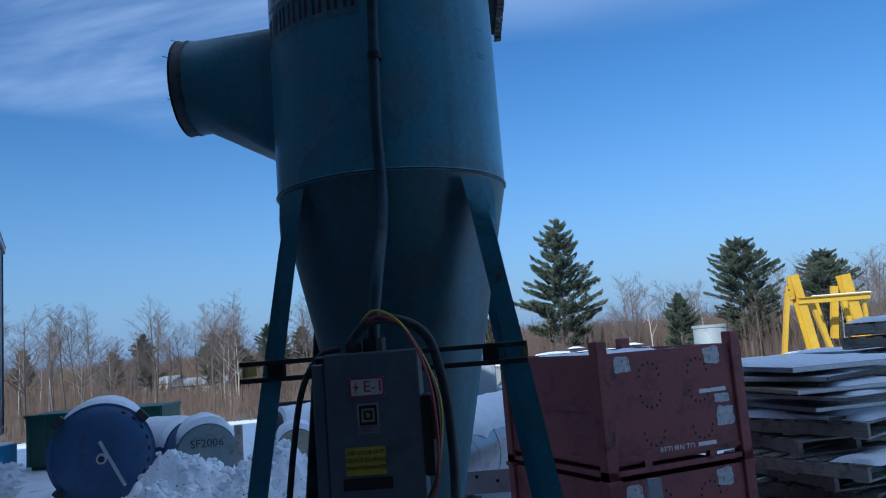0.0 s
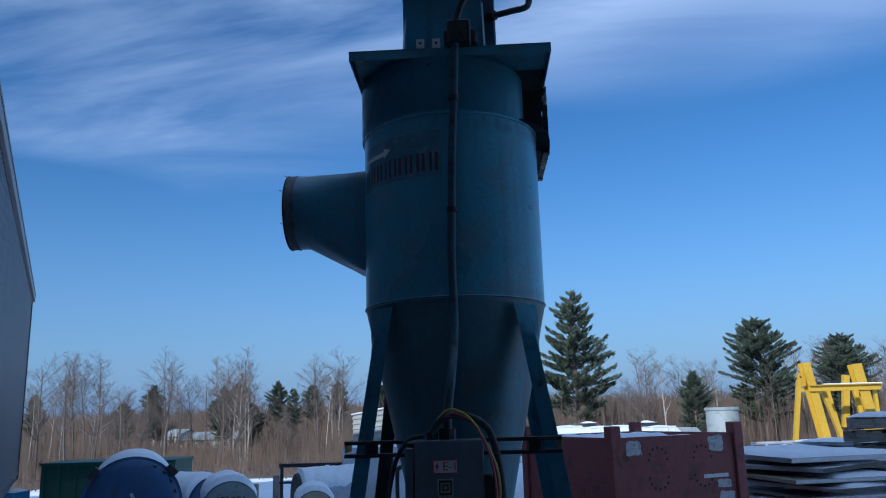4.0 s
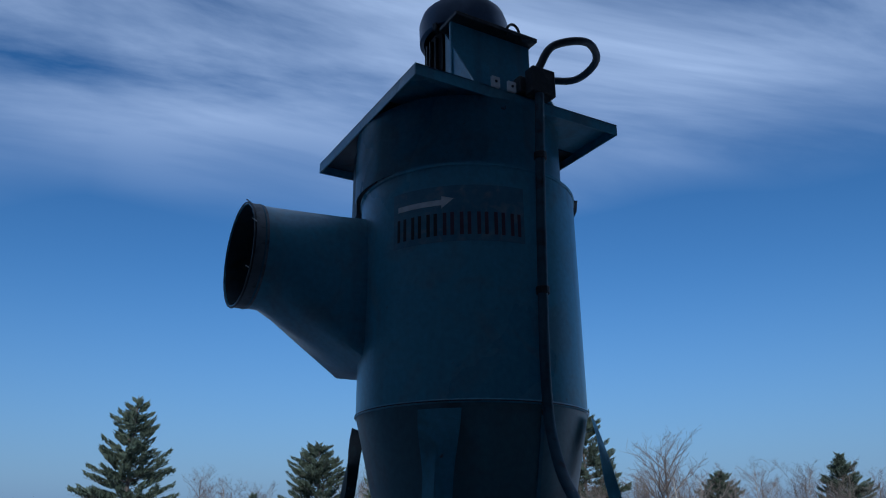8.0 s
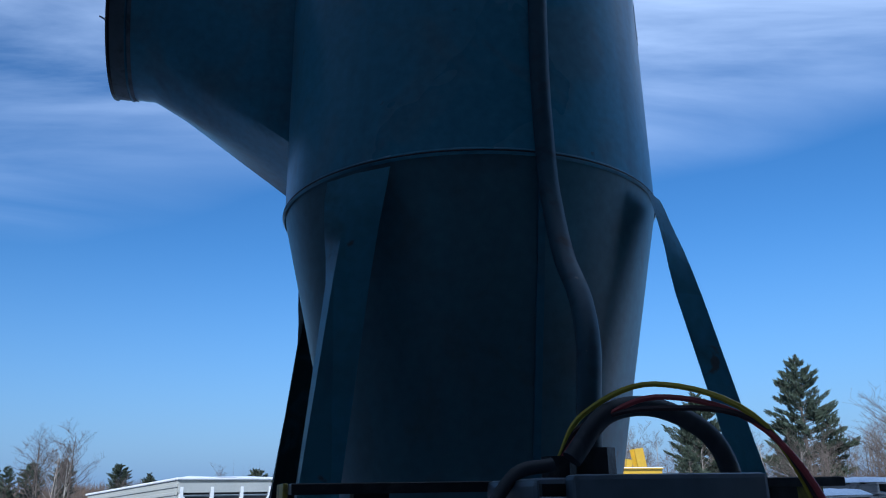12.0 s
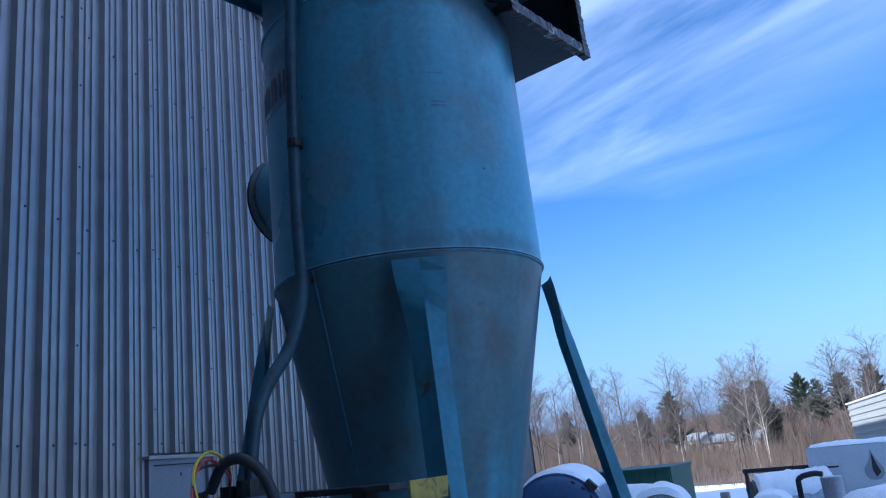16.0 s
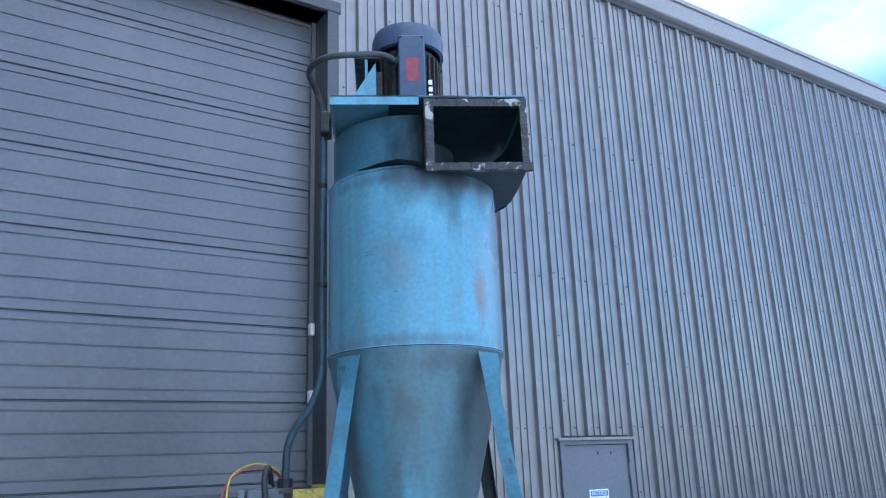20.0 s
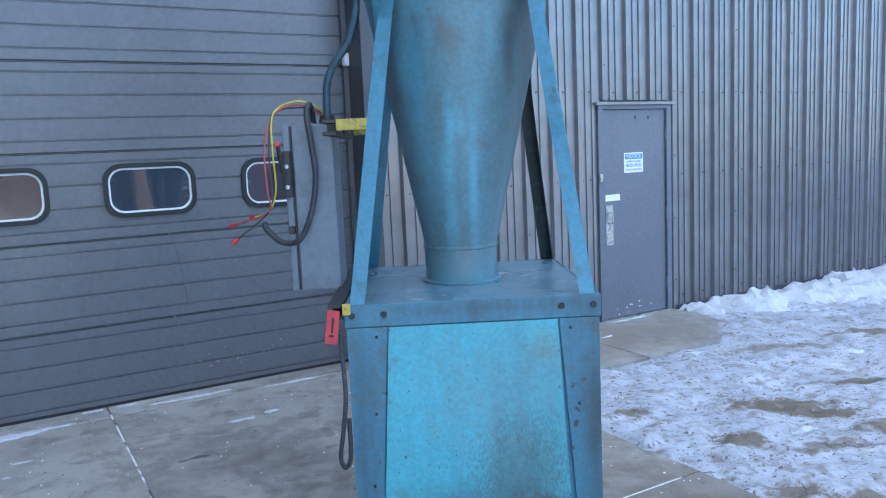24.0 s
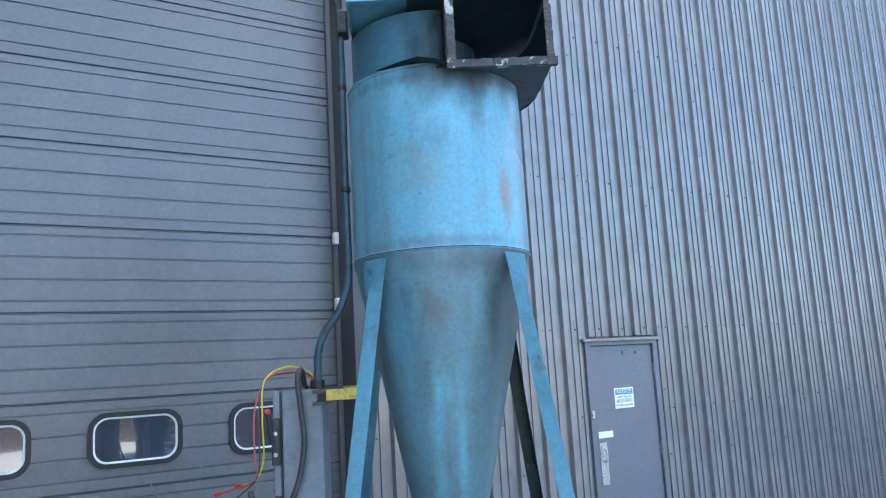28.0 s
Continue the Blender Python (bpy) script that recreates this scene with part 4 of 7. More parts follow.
def rough_bar(bm, a, b, w, h, seed):
    """A flange bar with a lumpy surface of dried sealant."""
    a, b = Vector(a), Vector(b)
    n = max(4, int((b - a).length / 0.008))
    ax = (b - a).normalized()
    s = Vector((0, 1, 0))
    u = ax.cross(s)
    rows = []
    for i in range(n + 1):
        p = a + (b - a) * i / n
        k = [1 + 0.16 * noise.noise(Vector((i * 0.3, j * 3.1, seed))) + 0.16 * noise.noise(Vector((i * 0.9, j * 5.1, seed))) for j in range(4)]
        rows.append([bm.verts.new(p + u * (w / 2 * i0 * k[j]) + s * (h / 2 * j0 * k[j])) for j, (i0, j0) in enumerate(((-1, -1), (1, -1), (1, 1), (-1, 1)))])
    for p, q in zip(rows, rows[1:]):
        for j in range(4):
            bm.faces.new((p[j], p[(j + 1) % 4], q[(j + 1) % 4], q[j]))
    bm.faces.new(rows[0][::-1])
    bm.faces.new(rows[-1])
    return bm


fr = part("outlet_flange", rough_bar(bmesh.new(), (OX0, OY0, OZ1 - 0.02), (OX1, OY0, OZ1 - 0.02), 0.032, 0.022, 1.0), SEALANT, outlet, "lumpy black flange smeared with sealant")
part("flange_bar", rough_bar(bmesh.new(), (OX0, OY0, OZ0 + 0.018), (OX1 + 0.01, OY0, OZ0 + 0.018), 0.030, 0.026, 2.0), SEALANT, outlet)
part("flange_bar", rough_bar(bmesh.new(), (OX0 + 0.02, OY0 - 0.003, OZ0), (OX0 + 0.02, OY0 - 0.003, OZ1 - 0.004), 0.032, 0.022, 3.0), SEALANT, outlet)
part("flange_bar", rough_bar(bmesh.new(), (OX1 - 0.016, OY0 - 0.003, OZ0), (OX1 - 0.016, OY0 - 0.003, OZ1 - 0.004), 0.028, 0.022, 4.0), SEALANT, outlet)
part("fan_wheel", lathe(bmesh.new(), [(0.19, ZT + 0.02), (0.19, ZP - 0.06), (0.06, ZP - 0.05)], 40), SOOT_SHADE, outlet, "dark fan wheel inside", smooth=True)

PX0, PX1, PY0, PY1, PZ = -0.335, 0.455, -0.418, 0.382, 3.300
bm = boxed(PX0, PX1, PY0, PY1, PZ - 0.005, PZ)
plate = part("top_plate", bm, TEAL, mach, "square top plate with folded edges")
# the shade under the plate is put in as this dark sheet
part("plate_lining", boxed(-0.10, PX1 - 0.008, PY0 + 0.004, PY1 - 0.02, PZ - 0.009, PZ - 0.0055), SOOT_SHADE, plate, "dark sheet standing for the shade under the plate")
for a in ((PX0, PX0 + 0.005, PY0, PY1), (PX1 - 0.005, PX1, PY0, PY1), (PX0 + 0.005, OX0 - 0.02, PY0, PY0 + 0.005), (PX0 + 0.005, PX1 - 0.005, PY1 - 0.005, PY1)):
    part("folded_edge", boxed(*a, PZ - 0.040, PZ + 0.001, bevel=0.001), TEAL, plate)
for y in (0.096, 0.033):
    tag = part("clip_nut", boxed(PX0 - 0.012, PX0 - 0.001, y - 0.016, y + 0.016, PZ - 0.004, PZ + 0.034, bevel=0.002), LABELW, plate, "bright square clip nut")
    part("nut_hole", tube(bmesh.new(), [(PX0 - 0.0135, y, PZ + 0.015), (PX0 - 0.011, y, PZ + 0.015)], 0.005), INK, tag)

# motor on its stand
motor = part("motor", lathe(bmesh.new(), [(0.02, PZ + 0.03), (0.132, PZ + 0.03), (0.132, 3.68)], 48), BLACKMETAL, mach, "vertical navy electric motor with a domed fan cover", smooth=True)
fin = None
for k in range(28):
    a = 360 * k / 28
    if fin is None:
        fin = part("cooling_fin", boxed(0.128, 0.147, -0.003, 0.003, PZ + 0.06, 3.66), BLACKMETAL, motor)
    else:
        share("cooling_fin", fin.data, motor, pose(0, 0, 0, 0, 0, a))
part("fan_cover", lathe(bmesh.new(), [(0.150, 3.690), (0.166, 3.694), (0.168, 3.765), (0.158, 3.798), (0.135, 3.813), (0.05, 3.819), (0.001, 3.820)], 48), NAVY, motor, "navy fan cover", smooth=True)
for a in (20, 110, 200, 290):
    part("cover_lug", boxed(0.140, 0.172, -0.010, 0.010, 3.665, 3.70, bevel=0.003, m=pose(0, 0, 0, 0, 0, a)), BLACKMETAL, motor)
tb = part("terminal_box", boxed(-0.052, 0.066, -0.215, -0.125, PZ + 0.09, 3.70, bevel=0.006), NAVY, motor, "navy terminal box")
part("red_label", boxed(-0.018, 0.034, -0.2172, -0.2155, 3.47, 3.585), surf("faded_red_label", [(0.30, 0.04, 0.06), (0.36, 0.07, 0.09)], 0.5, big=20, bump=0), tb, "faded red label")
for x in (-0.04, 0.054):
    part("box_screw", tube(bmesh.new(), [(x, -0.219, 3.687), (x, -0.214, 3.687)], 0.006), BLACKMETAL, tb)
for k in range(5):
    part("stencil_bar", boxed(0.082, 0.100, -0.1395, -0.1355, PZ + 0.06 + 0.034 * k, PZ + 0.082 + 0.034 * k), LABELW, motor, "small white stencil mark")
stand = part("motor_stand", boxed(-0.200, -0.186, -0.155, 0.175, PZ + 0.001, 3.615, bevel=0.003), TEAL, mach, "upright motor mounting plate with gussets")
part("stand_flange", boxed(-0.27, -0.186, -0.165, 0.185, PZ + 0.0005, PZ + 0.012, bevel=0.002), TEAL, stand)
for y in (-0.155, 0.168):
    bm = bmesh.new()
    prism(bm, [(-0.15, 0.0), (-0.325, 0.0), (-0.15, 0.29)], 0.007, pose(0, y, PZ + 0.001, 90))
    part("gusset", bm, TEAL, stand, "triangular gusset")
part("stand_cap", boxed(-0.245, -0.13, -0.16, 0.18, 3.610, 3.626, bevel=0.002), BLACKMETAL, stand)
part("motor_foot", boxed(-0.188, -0.12, -0.10, 0.11, PZ + 0.06, 3.58, bevel=0.004), BLACKMETAL, motor)

part("lifting_hook", sweep_tube([(-0.235, -0.03, 3.60), (-0.24, -0.035, 3.635), (-0.238, -0.058, 3.655), (-0.235, -0.082, 3.645), (-0.235, -0.095, 3.60)], 0.005, 6, 5), BLACKMETAL, motor, "thin bent rod hook", smooth=True)

# wiring from the motor down to the controls
jb = part("junction_box", boxed(-0.400, -0.352, -0.105, -0.012, 3.285, 3.385, bevel=0.006), BLACKMETAL, mach, "dark cast junction box")
part("box_cover", boxed(-0.345, -0.280, -0.128, 0.002, 3.31, 3.37, bevel=0.004), BLACKMETAL, jb)
part("motor_hose", sweep_tube([(-0.382, -0.045, 3.38), (-0.41, -0.094, 3.473), (-0.435, -0.218, 3.515), (-0.36, -0.325, 3.52), (-0.223, -0.345, 3.525), (-0.12, -0.28, 3.56), (-0.055, -0.19, 3.575)], 0.0135, 10), BLACKHOSE, mach, "black flexible motor cable loop", smooth=True)
part("hose_gland", tube(bmesh.new(), [(-0.075, -0.215, 3.57), (-0.045, -0.18, 3.577)], 0.022, 10), BLACKMETAL, mach)
part("conduit", sweep_tube([(-0.388, -0.042, 3.285), (-0.388, -0.030, 3.05), (-0.392, -0.016, 2.8), (-0.392, -0.004, 2.45), (-0.392, -0.006, 2.27), (-0.406, -0.006, 2.19), (-0.442, -0.002, 2.104), (-0.497, 0.004, 2.03), (-0.527, 0.012, 1.96), (-0.535, 0.022, 1.88), (-0.535, 0.026, 1.80)], 0.0155, 12), CONDUITP, mach, "black flexible conduit", smooth=True)
for z in (3.06, 2.62):
    part("conduit_strap", lathe(bmesh.new(), [(0.0175, z - 0.012), (0.020, z - 0.01), (0.020, z + 0.01), (0.0175, z + 0.012)], 14, -0.390, -0.030 if z > 3 else -0.011), BLACKMETAL, mach)

# legs: flattened angle irons from the seam to the cabinet's corners
FEET = {(-1, -1): (-0.428, -0.440), (1, -1): (0.410, -0.440), (-1, 1): (-0.428, 0.425), (1, 1): (0.410, 0.425)}
for (sx, sy), (fx, fy) in FEET.items():
    a = math.atan2(sy, sx)
    top = Vector((RC * math.cos(a), RC * math.sin(a), 2.278))
    foot = Vector((fx, fy, BT + 0.002))
    out = Vector((math.cos(a), math.sin(a), 0))
    side = Vector((-math.sin(a), math.cos(a), 0))
    leg = bmesh.new()
    stations = [(0.0, 0.062, 0.010, 0.006), (0.03, 0.061, 0.012, 0.009), (0.06, 0.057, 0.013, 0.014), (0.09, 0.052, 0.014, 0.021), (0.12, 0.047, 0.013, 0.028), (0.16, 0.042, 0.012, 0.034), (0.5, 0.037, 0.008, 0.040), (1.0, 0.035, 0.0, 0.040)]
    rows = []
    for f, w, o, ridge in stations:
        p = top.lerp(foot, f) + out * (0.008 + o)
        q = p + out * ridge * 0.35
        rows.append([bm_v for bm_v in (leg.verts.new(p - side * w - out * ridge * 0.65), leg.verts.new(q), leg.verts.new(p + side * w - out * ridge * 0.65))])
    for r0, r1 in zip(rows, rows[1:]):
        leg.faces.new((r0[0], r0[1], r1[1], r1[0]))
        leg.faces.new((r0[1], r0[2], r1[2], r1[1]))
    bmesh.ops.solidify(leg, geom=leg.faces[:], thickness=0.006)
    leg.normal_update()
    # inward faces and the rear leg have their shade put into the colour
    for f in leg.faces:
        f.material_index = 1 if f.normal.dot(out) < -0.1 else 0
    skin = LEGPAINT if sy < 0 or sx < 0 else LEGSHADE
    part("leg", leg, skin, mach, "blue angle-iron leg, flattened where it meets the body" if sy < 0 or sx < 0 else "angle-iron leg coloured dark for the shade behind the cone", smooth=True, mats=[skin, LEGSHADE])

# tangential inlet: round mouth drawn into a tall rectangular throat
inlet = part("inlet_duct", bmesh.new(), TEAL, mach, "round inlet mouth drawn into a rectangular throat, dented")
bm = bmesh.new()
N = 40
mouth_c, mouth_r = Vector((0.184, 0.732, 2.785)), 0.1655
rx0, rx1, rz0, rz1 = 0.02, 0.350, 2.452, 2.928
# straight collar first, then the transition, reaching the full throat before the body
rows = []
prof = ((0.0, 0.0), (0.085, 0.0), (0.15, 0.205), (0.22, 0.425), (0.29, 0.65), (0.36, 0.87), (0.40, 1.0), (0.66, 1.0))
for yy, f, sk in [(y, f, 0.97) for y, f in prof[::-1]] + [(y, f, 1.0) for y, f in prof]:
    row = []
    for i in range(N):
        a = 2 * math.pi * (i + 0.5) / N
        c, d = math.cos(a), math.sin(a)
        k = 1 / max(abs(c), abs(d))
        x = mouth_c.x + sk * mouth_r * c + f * ((rx0 + rx1) / 2 + sk * (rx1 - rx0) / 2 * c * k - mouth_c.x - sk * mouth_r * c)
        z = mouth_c.z + sk * mouth_r * d + f * ((rz0 + rz1) / 2 + sk * (rz1 - rz0) / 2 * d * k - mouth_c.z - sk * mouth_r * d)
        y = mouth_c.y - yy
        dent = 0.009 * noise.noise(Vector((x * 7, y * 7, z * 7))) if 0 < f < 1 else 0
        row.append(bm.verts.new((x + dent, y, z + dent)))
    rows.append(row)
for r0, r1 in zip(rows, rows[1:]):
    for i in range(N):
        bm.faces.new((r0[i], r1[i], r1[(i + 1) % N], r0[(i + 1) % N]))
bmesh.ops.recalc_face_normals(bm, faces=bm.faces[:])
me = inlet.data
bm.normal_update()
bm.to_mesh(me)
bm.free()
for p in me.polygons:
    p.use_smooth = True
me.set_sharp_from_angle(angle=radians(35))
# dark liner, closed a short way into the mouth
part("lining", lathe(bmesh.new(), [(mouth_r * 0.955, 0.003), (mouth_r * 0.955, 0.10), (0.0, 0.12)], 40), SOOT_SHADE, inlet, "dark inside of the duct", smooth=True).matrix_local = pose(mouth_c.x, mouth_c.y, mouth_c.z, 90)
for yo, w, mt in ((-0.002, 0.004, BLACKMETAL), (-0.036, 0.0028, TEAL_DK)):
    r0 = [(mouth_c.x + (mouth_r + 0.001) * math.cos(2 * math.pi * i / 40), mouth_c.y + yo, mouth_c.z + (mouth_r + 0.001) * math.sin(2 * math.pi * i / 40)) for i in range(41)]
    part("mouth_bead", tube(bmesh.new(), r0, w, 6, cap=False), mt, inlet, "thin beaded rim", smooth=True)
part("rim_band", lathe(bmesh.new(), [(mouth_r + 0.0012, 0.0), (mouth_r + 0.0016, 0.046)], 40), TAPE, inlet, "scuffed band round the mouth", smooth=True).matrix_local = pose(mouth_c.x, mouth_c.y, mouth_c.z, 90)
for k, (x, z) in enumerate(((0.02, 2.84), (0.10, 2.93), (0.05, 2.70))):
    part("torn_fringe", bar(bmesh.new(), (x, mouth_c.y - 0.004, z), (x - 0.006, mouth_c.y + 0.013, z + 0.006), 0.003, 0.002), LABELW, inlet)

# decal on the body: a silvery film with a maker's name in plain blocks
def on_body(ang0, ang1, z0, z1, off, n=14, slant=0.0):
    bm = bmesh.new()
    lo, hi = [], []
    for i in range(n + 1):
        a = ang0 + (ang1 - ang0) * i / n
        r = RC + off
        lo.append(bm.verts.new((r * math.cos(a), r * math.sin(a), z0)))
        hi.append(bm.verts.new((r * math.cos(a), r * math.sin(a), z1)))
    for i in range(n):
        bm.faces.new((lo[i], lo[i + 1], hi[i + 1], hi[i]))
    return bm


A0 = radians(174)
decal = part("name_decal", on_body(radians(176), radians(110), 2.765, 2.945, 0.0012, 24), DECAL, mach, "silvery name decal, wrinkled and peeling", smooth=True)
LET = 0.140
for k in range(8):
    a = A0 - k * LET
    for q, w in ((0.0, 0.030), (0.062, 0.030)):
        part("name_bar", on_body(a - q, a - q - w, 2.785, 2.857, 0.0022, 2), INKRED if k < 5 else INK, decal)
part("arrow_stripe", on_body(radians(136), radians(113), 2.882, 2.900, 0.0024, 8), LABELW, decal, "pale arrow stripe")
bm = bmesh.new()
bm.faces.new([bm.verts.new(((RC + 0.0024) * math.cos(a), (RC + 0.0024) * math.sin(a), z)) for a, z in ((radians(136), 2.872), (radians(142), 2.902), (radians(136), 2.912))])
part("arrow_head", bm, LABELW, decal, "pale arrow head")
part("rating_sticker", on_body(radians(236), radians(243), 2.66, 2.76, 0.001, 3), TEAL, mach, "painted-over sticker")
for z0, z1 in ((2.663, 2.668), (2.674, 2.678), (2.752, 2.755)):
    part("sticker_edge", on_body(radians(236.3), radians(242.5), z0, z1, 0.0018, 3), DECAL, mach)

# control enclosure and its brackets
ebox = thing("control_enclosure", "grey steel electrical control enclosure with warning labels, hung on brackets", "control box", pose(0, 0, 0))
EX0, EX1, EY0, EY1, EZ0, EZ1 = -0.690, -0.508, -0.088, 0.148, 1.143, 1.802
part("enclosure_body", boxed(EX0 + 0.022, EX1, EY0, EY1, EZ0, EZ1 - 0.002, bevel=0.008, seg=2), GREYBOX, ebox)
edoor = part("enclosure_door", boxed(EX0 - 0.012, EX0 + 0.014, EY0 - 0.004, EY1 + 0.004 - 0.03, EZ0 + 0.004, EZ1, bevel=0.005, seg=2), GREYBOX, ebox, "grey enclosure door")
part("door_gasket", boxed(EX0 + 0.0145, EX0 + 0.0215, EY0 + 0.003, EY1 - 0.003, EZ0 + 0.008, EZ1 - 0.008), RUBBER, ebox)
part("hinge_flange", boxed(EX0 - 0.004, EX0 + 0.014, EY1 - 0.024, EY1 + 0.004, EZ0 + 0.01, EZ1 - 0.02, bevel=0.003), GREYBOX, ebox)
FX = EX0 - 0.0125
FACE = lambda y, z: pose(FX - 0.0015, y, z, 90, 0, -90)
e1 = part("equipment_label", boxed(FX - 0.001, FX - 0.0001, -0.012, 0.066, 1.703, 1.745), LABELW, edoor, "white label with red border")
part("label_border", ring(bmesh.new(), round_rect(0.078, 0.042, 0.005, 3), round_rect(0.072, 0.036, 0.004, 3), 0, 0.0004), RED, e1).matrix_local = pose(FX - 0.0018, 0.027, 1.724, 0, 0, -90)
words("lettering", "E-1", 0.036, FACE(0.012, 1.724), REDW, e1, thick=0.0012)
bm = bmesh.new()
prism(bm, [(0.004, 0.014), (-0.006, -0.001), (-0.001, -0.001), (-0.004, -0.014), (0.007, 0.003), (0.001, 0.003)], 0.0005, FACE(0.052, 1.724))
part("lightning_mark", bm, RED, e1)
mk = part("maker_label", boxed(FX - 0.001, FX - 0.0001, 0.004, 0.052, 1.622, 1.688), CABLABEL, edoor, "pale maker's label with a square emblem")
part("emblem_field", boxed(FX - 0.0016, FX - 0.0011, 0.008, 0.048, 1.640, 1.684), INK, mk)
em = part("emblem", ring(bmesh.new(), [(-.015, -.015), (.015, -.015), (.015, .015), (-.015, .015)], [(-.010, -.010), (.010, -.010), (.010, .010), (-.010, .010)], 0, 0.0004), FADEDY, mk)
em.matrix_local = pose(FX - 0.0022, 0.028, 1.662, 0, 0, -90)
part("emblem_dot", boxed(FX - 0.0021, FX - 0.0017, 0.023, 0.033, 1.657, 1.667), FADEDY, mk)
words("lettering", "ELECTRICAL\nCONTROLS", 0.0085, FACE(0.028, 1.631), INK, mk)
yl = part("lockout_label", boxed(FX - 0.001, FX - 0.0001, -0.006, 0.084, 1.532, 1.593), LABELY, edoor, "yellow lockout label")
for k, txt in enumerate(("USE LOCKOUT", "DEVICE DURING", "MAINTENANCE")):
    words("lettering", txt, 0.0125, FACE(0.039, 1.581 - 0.0165 * k), INK, yl)
part("label_ghost", boxed(FX - 0.0008, FX - 0.0001, -0.018, 0.092, 1.500, 1.526), INK, edoor, "dark residue strip")
part("data_plate", boxed(FX - 0.001, FX - 0.0001, 0.010, 0.062, 1.235, 1.262), INK, edoor, "small dark data plate")
part("knockout_plug", lathe(bmesh.new(), [(0.001, 0.004), (0.013, 0.004), (0.016, 0.0)], 6), BLACK, edoor).matrix_local = pose(FX, 0.012, 1.185, 0, -90, 0)
for z in (1.42, 1.19):
    part("door_screw", lathe(bmesh.new(), [(0.001, 0.005), (0.006, 0.004), (0.007, 0.0)], 8), BLACKMETAL, edoor).matrix_local = pose(FX, -0.078, z, 0, -90, 0)
sw = part("disconnect_switch", boxed(-0.705, -0.672, -0.118, -0.092, 1.52, 1.70, bevel=0.004), BLACKMETAL, ebox, "black rotary disconnect with a red lever")
part("switch_lever", bar(bmesh.new(), (-0.70, -0.122, 1.60), (-0.715, -0.130, 1.715), 0.018, 0.012), BLACK, sw)
part("red_knob", boxed(-0.728, -0.706, -0.134, -0.114, 1.715, 1.735, bevel=0.005), RED, sw, "red lever tip")
for z in (1.56, 1.64):
    part("switch_bolt", lathe(bmesh.new(), [(0.001, 0.006), (0.008, 0.005), (0.009, 0.0)], 8), CHROME, sw).matrix_local = pose(-0.69, -0.118, z, 90)
part("door_latch", boxed(-0.700, -0.675, -0.105, -0.088, 1.375, 1.405, bevel=0.003), BLACKMETAL, ebox)
part("hub", tube(bmesh.new(), [(-0.538, 0.026, 1.795), (-0.538, 0.026, 1.835)], 0.030, 10), BLACKMETAL, ebox, "conduit hub")
part("hub", tube(bmesh.new(), [(-0.556, 0.075, 1.795), (-0.556, 0.075, 1.825)], 0.020, 10), BLACKMETAL, ebox, "wire hub")

# brackets: paired channels from leg to leg
for z, y0, y1, x in ((1.775, -0.352, 0.372, -0.490), (1.130, -0.470, 0.395, -0.495)):
    br = thing("bracket", "black and worn yellow steel channel bracket between the legs", "bracket", pose(0, 0, 0), group="enclosure brackets")
    part("upper_rail", boxed(x - 0.024, x + 0.024, y0, y1, z + 0.013, z + 0.025, bevel=0.001), BLACKMETAL, br)
    part("lower_rail", boxed(x - 0.024, x + 0.024, y0, y1, z - 0.029, z - 0.017, bevel=0.001), BLACKMETAL, br)
    for y in (y0 + 0.09, y1 - 0.09):
        part("spacer", boxed(x - 0.015, x + 0.015, y - 0.02, y + 0.02, z - 0.018, z + 0.014), BLACKMETAL, br)
    for y in (y0, y1):
        part("yellow_end", boxed(x + 0.026, -0.352 if z > 1.5 else -0.44, y - 0.006 + (0.006 if y > 0 else 0), y + (0.006 if y > 0 else 0.0), z - 0.014, z + 0.026, bevel=0.001), YELLOWP, br, "worn yellow end plate")
    part("tie", boxed(x + 0.024, x + 0.05, -0.03, 0.05, z - 0.02, z + 0.02), BLACKMETAL, br)
tagtop = thing("lockout_tag", "red lockout tag hanging from the lower bracket", "tag", pose(-0.505, -0.474, 1.09, 0, 8, 0))
part("tag_card", boxed(-0.022, 0.022, -0.0015, 0.0015, -0.075, 0.045, bevel=0.001), RED, tagtop)
part("tag_mark", boxed(-0.009, 0.008, -0.0026, -0.0016, -0.050, -0.042), INK, tagtop)
part("tag_mark", boxed(-0.003, 0.004, -0.0026, -0.0016, -0.035, 0.020), INK, tagtop)

# loose cables round the enclosure
cable = thing("supply_cable", "thick black supply cable looped over the enclosure", "cable", pose(0, 0, 0))
part("cable_run", sweep_tube([(-0.60, 0.078, 1.82), (-0.60, 0.03, 1.87), (-0.60, -0.04, 1.875), (-0.60, -0.11, 1.83), (-0.585, -0.14, 1.72), (-0.575, -0.15, 1.60), (-0.60, -0.15, 1.46), (-0.655, -0.135, 1.355), (-0.73, -0.100, 1.345), (-0.79, -0.075, 1.395), (-0.80, -0.06, 1.42)], 0.0115, 10), BLACKHOSE, cable, smooth=True)
cable2 = thing("drop_cable", "black cable hanging from the enclosure to the slab", "cable", pose(0, 0, 0))
part("cable_run", sweep_tube([(-0.598, 0.10, 1.815), (-0.60, 0.15, 1.80), (-0.61, 0.195, 1.72), (-0.62, 0.225, 1.55), (-0.61, 0.25, 1.35), (-0.56, 0.27, 1.18), (-0.50, 0.26, 1.14)], 0.0075, 10), BLACKHOSE, cable2, smooth=True)
cable3 = thing("hanging_cable", "black cable hanging in a loop beside the cabinet", "cable", pose(0, 0, 0))
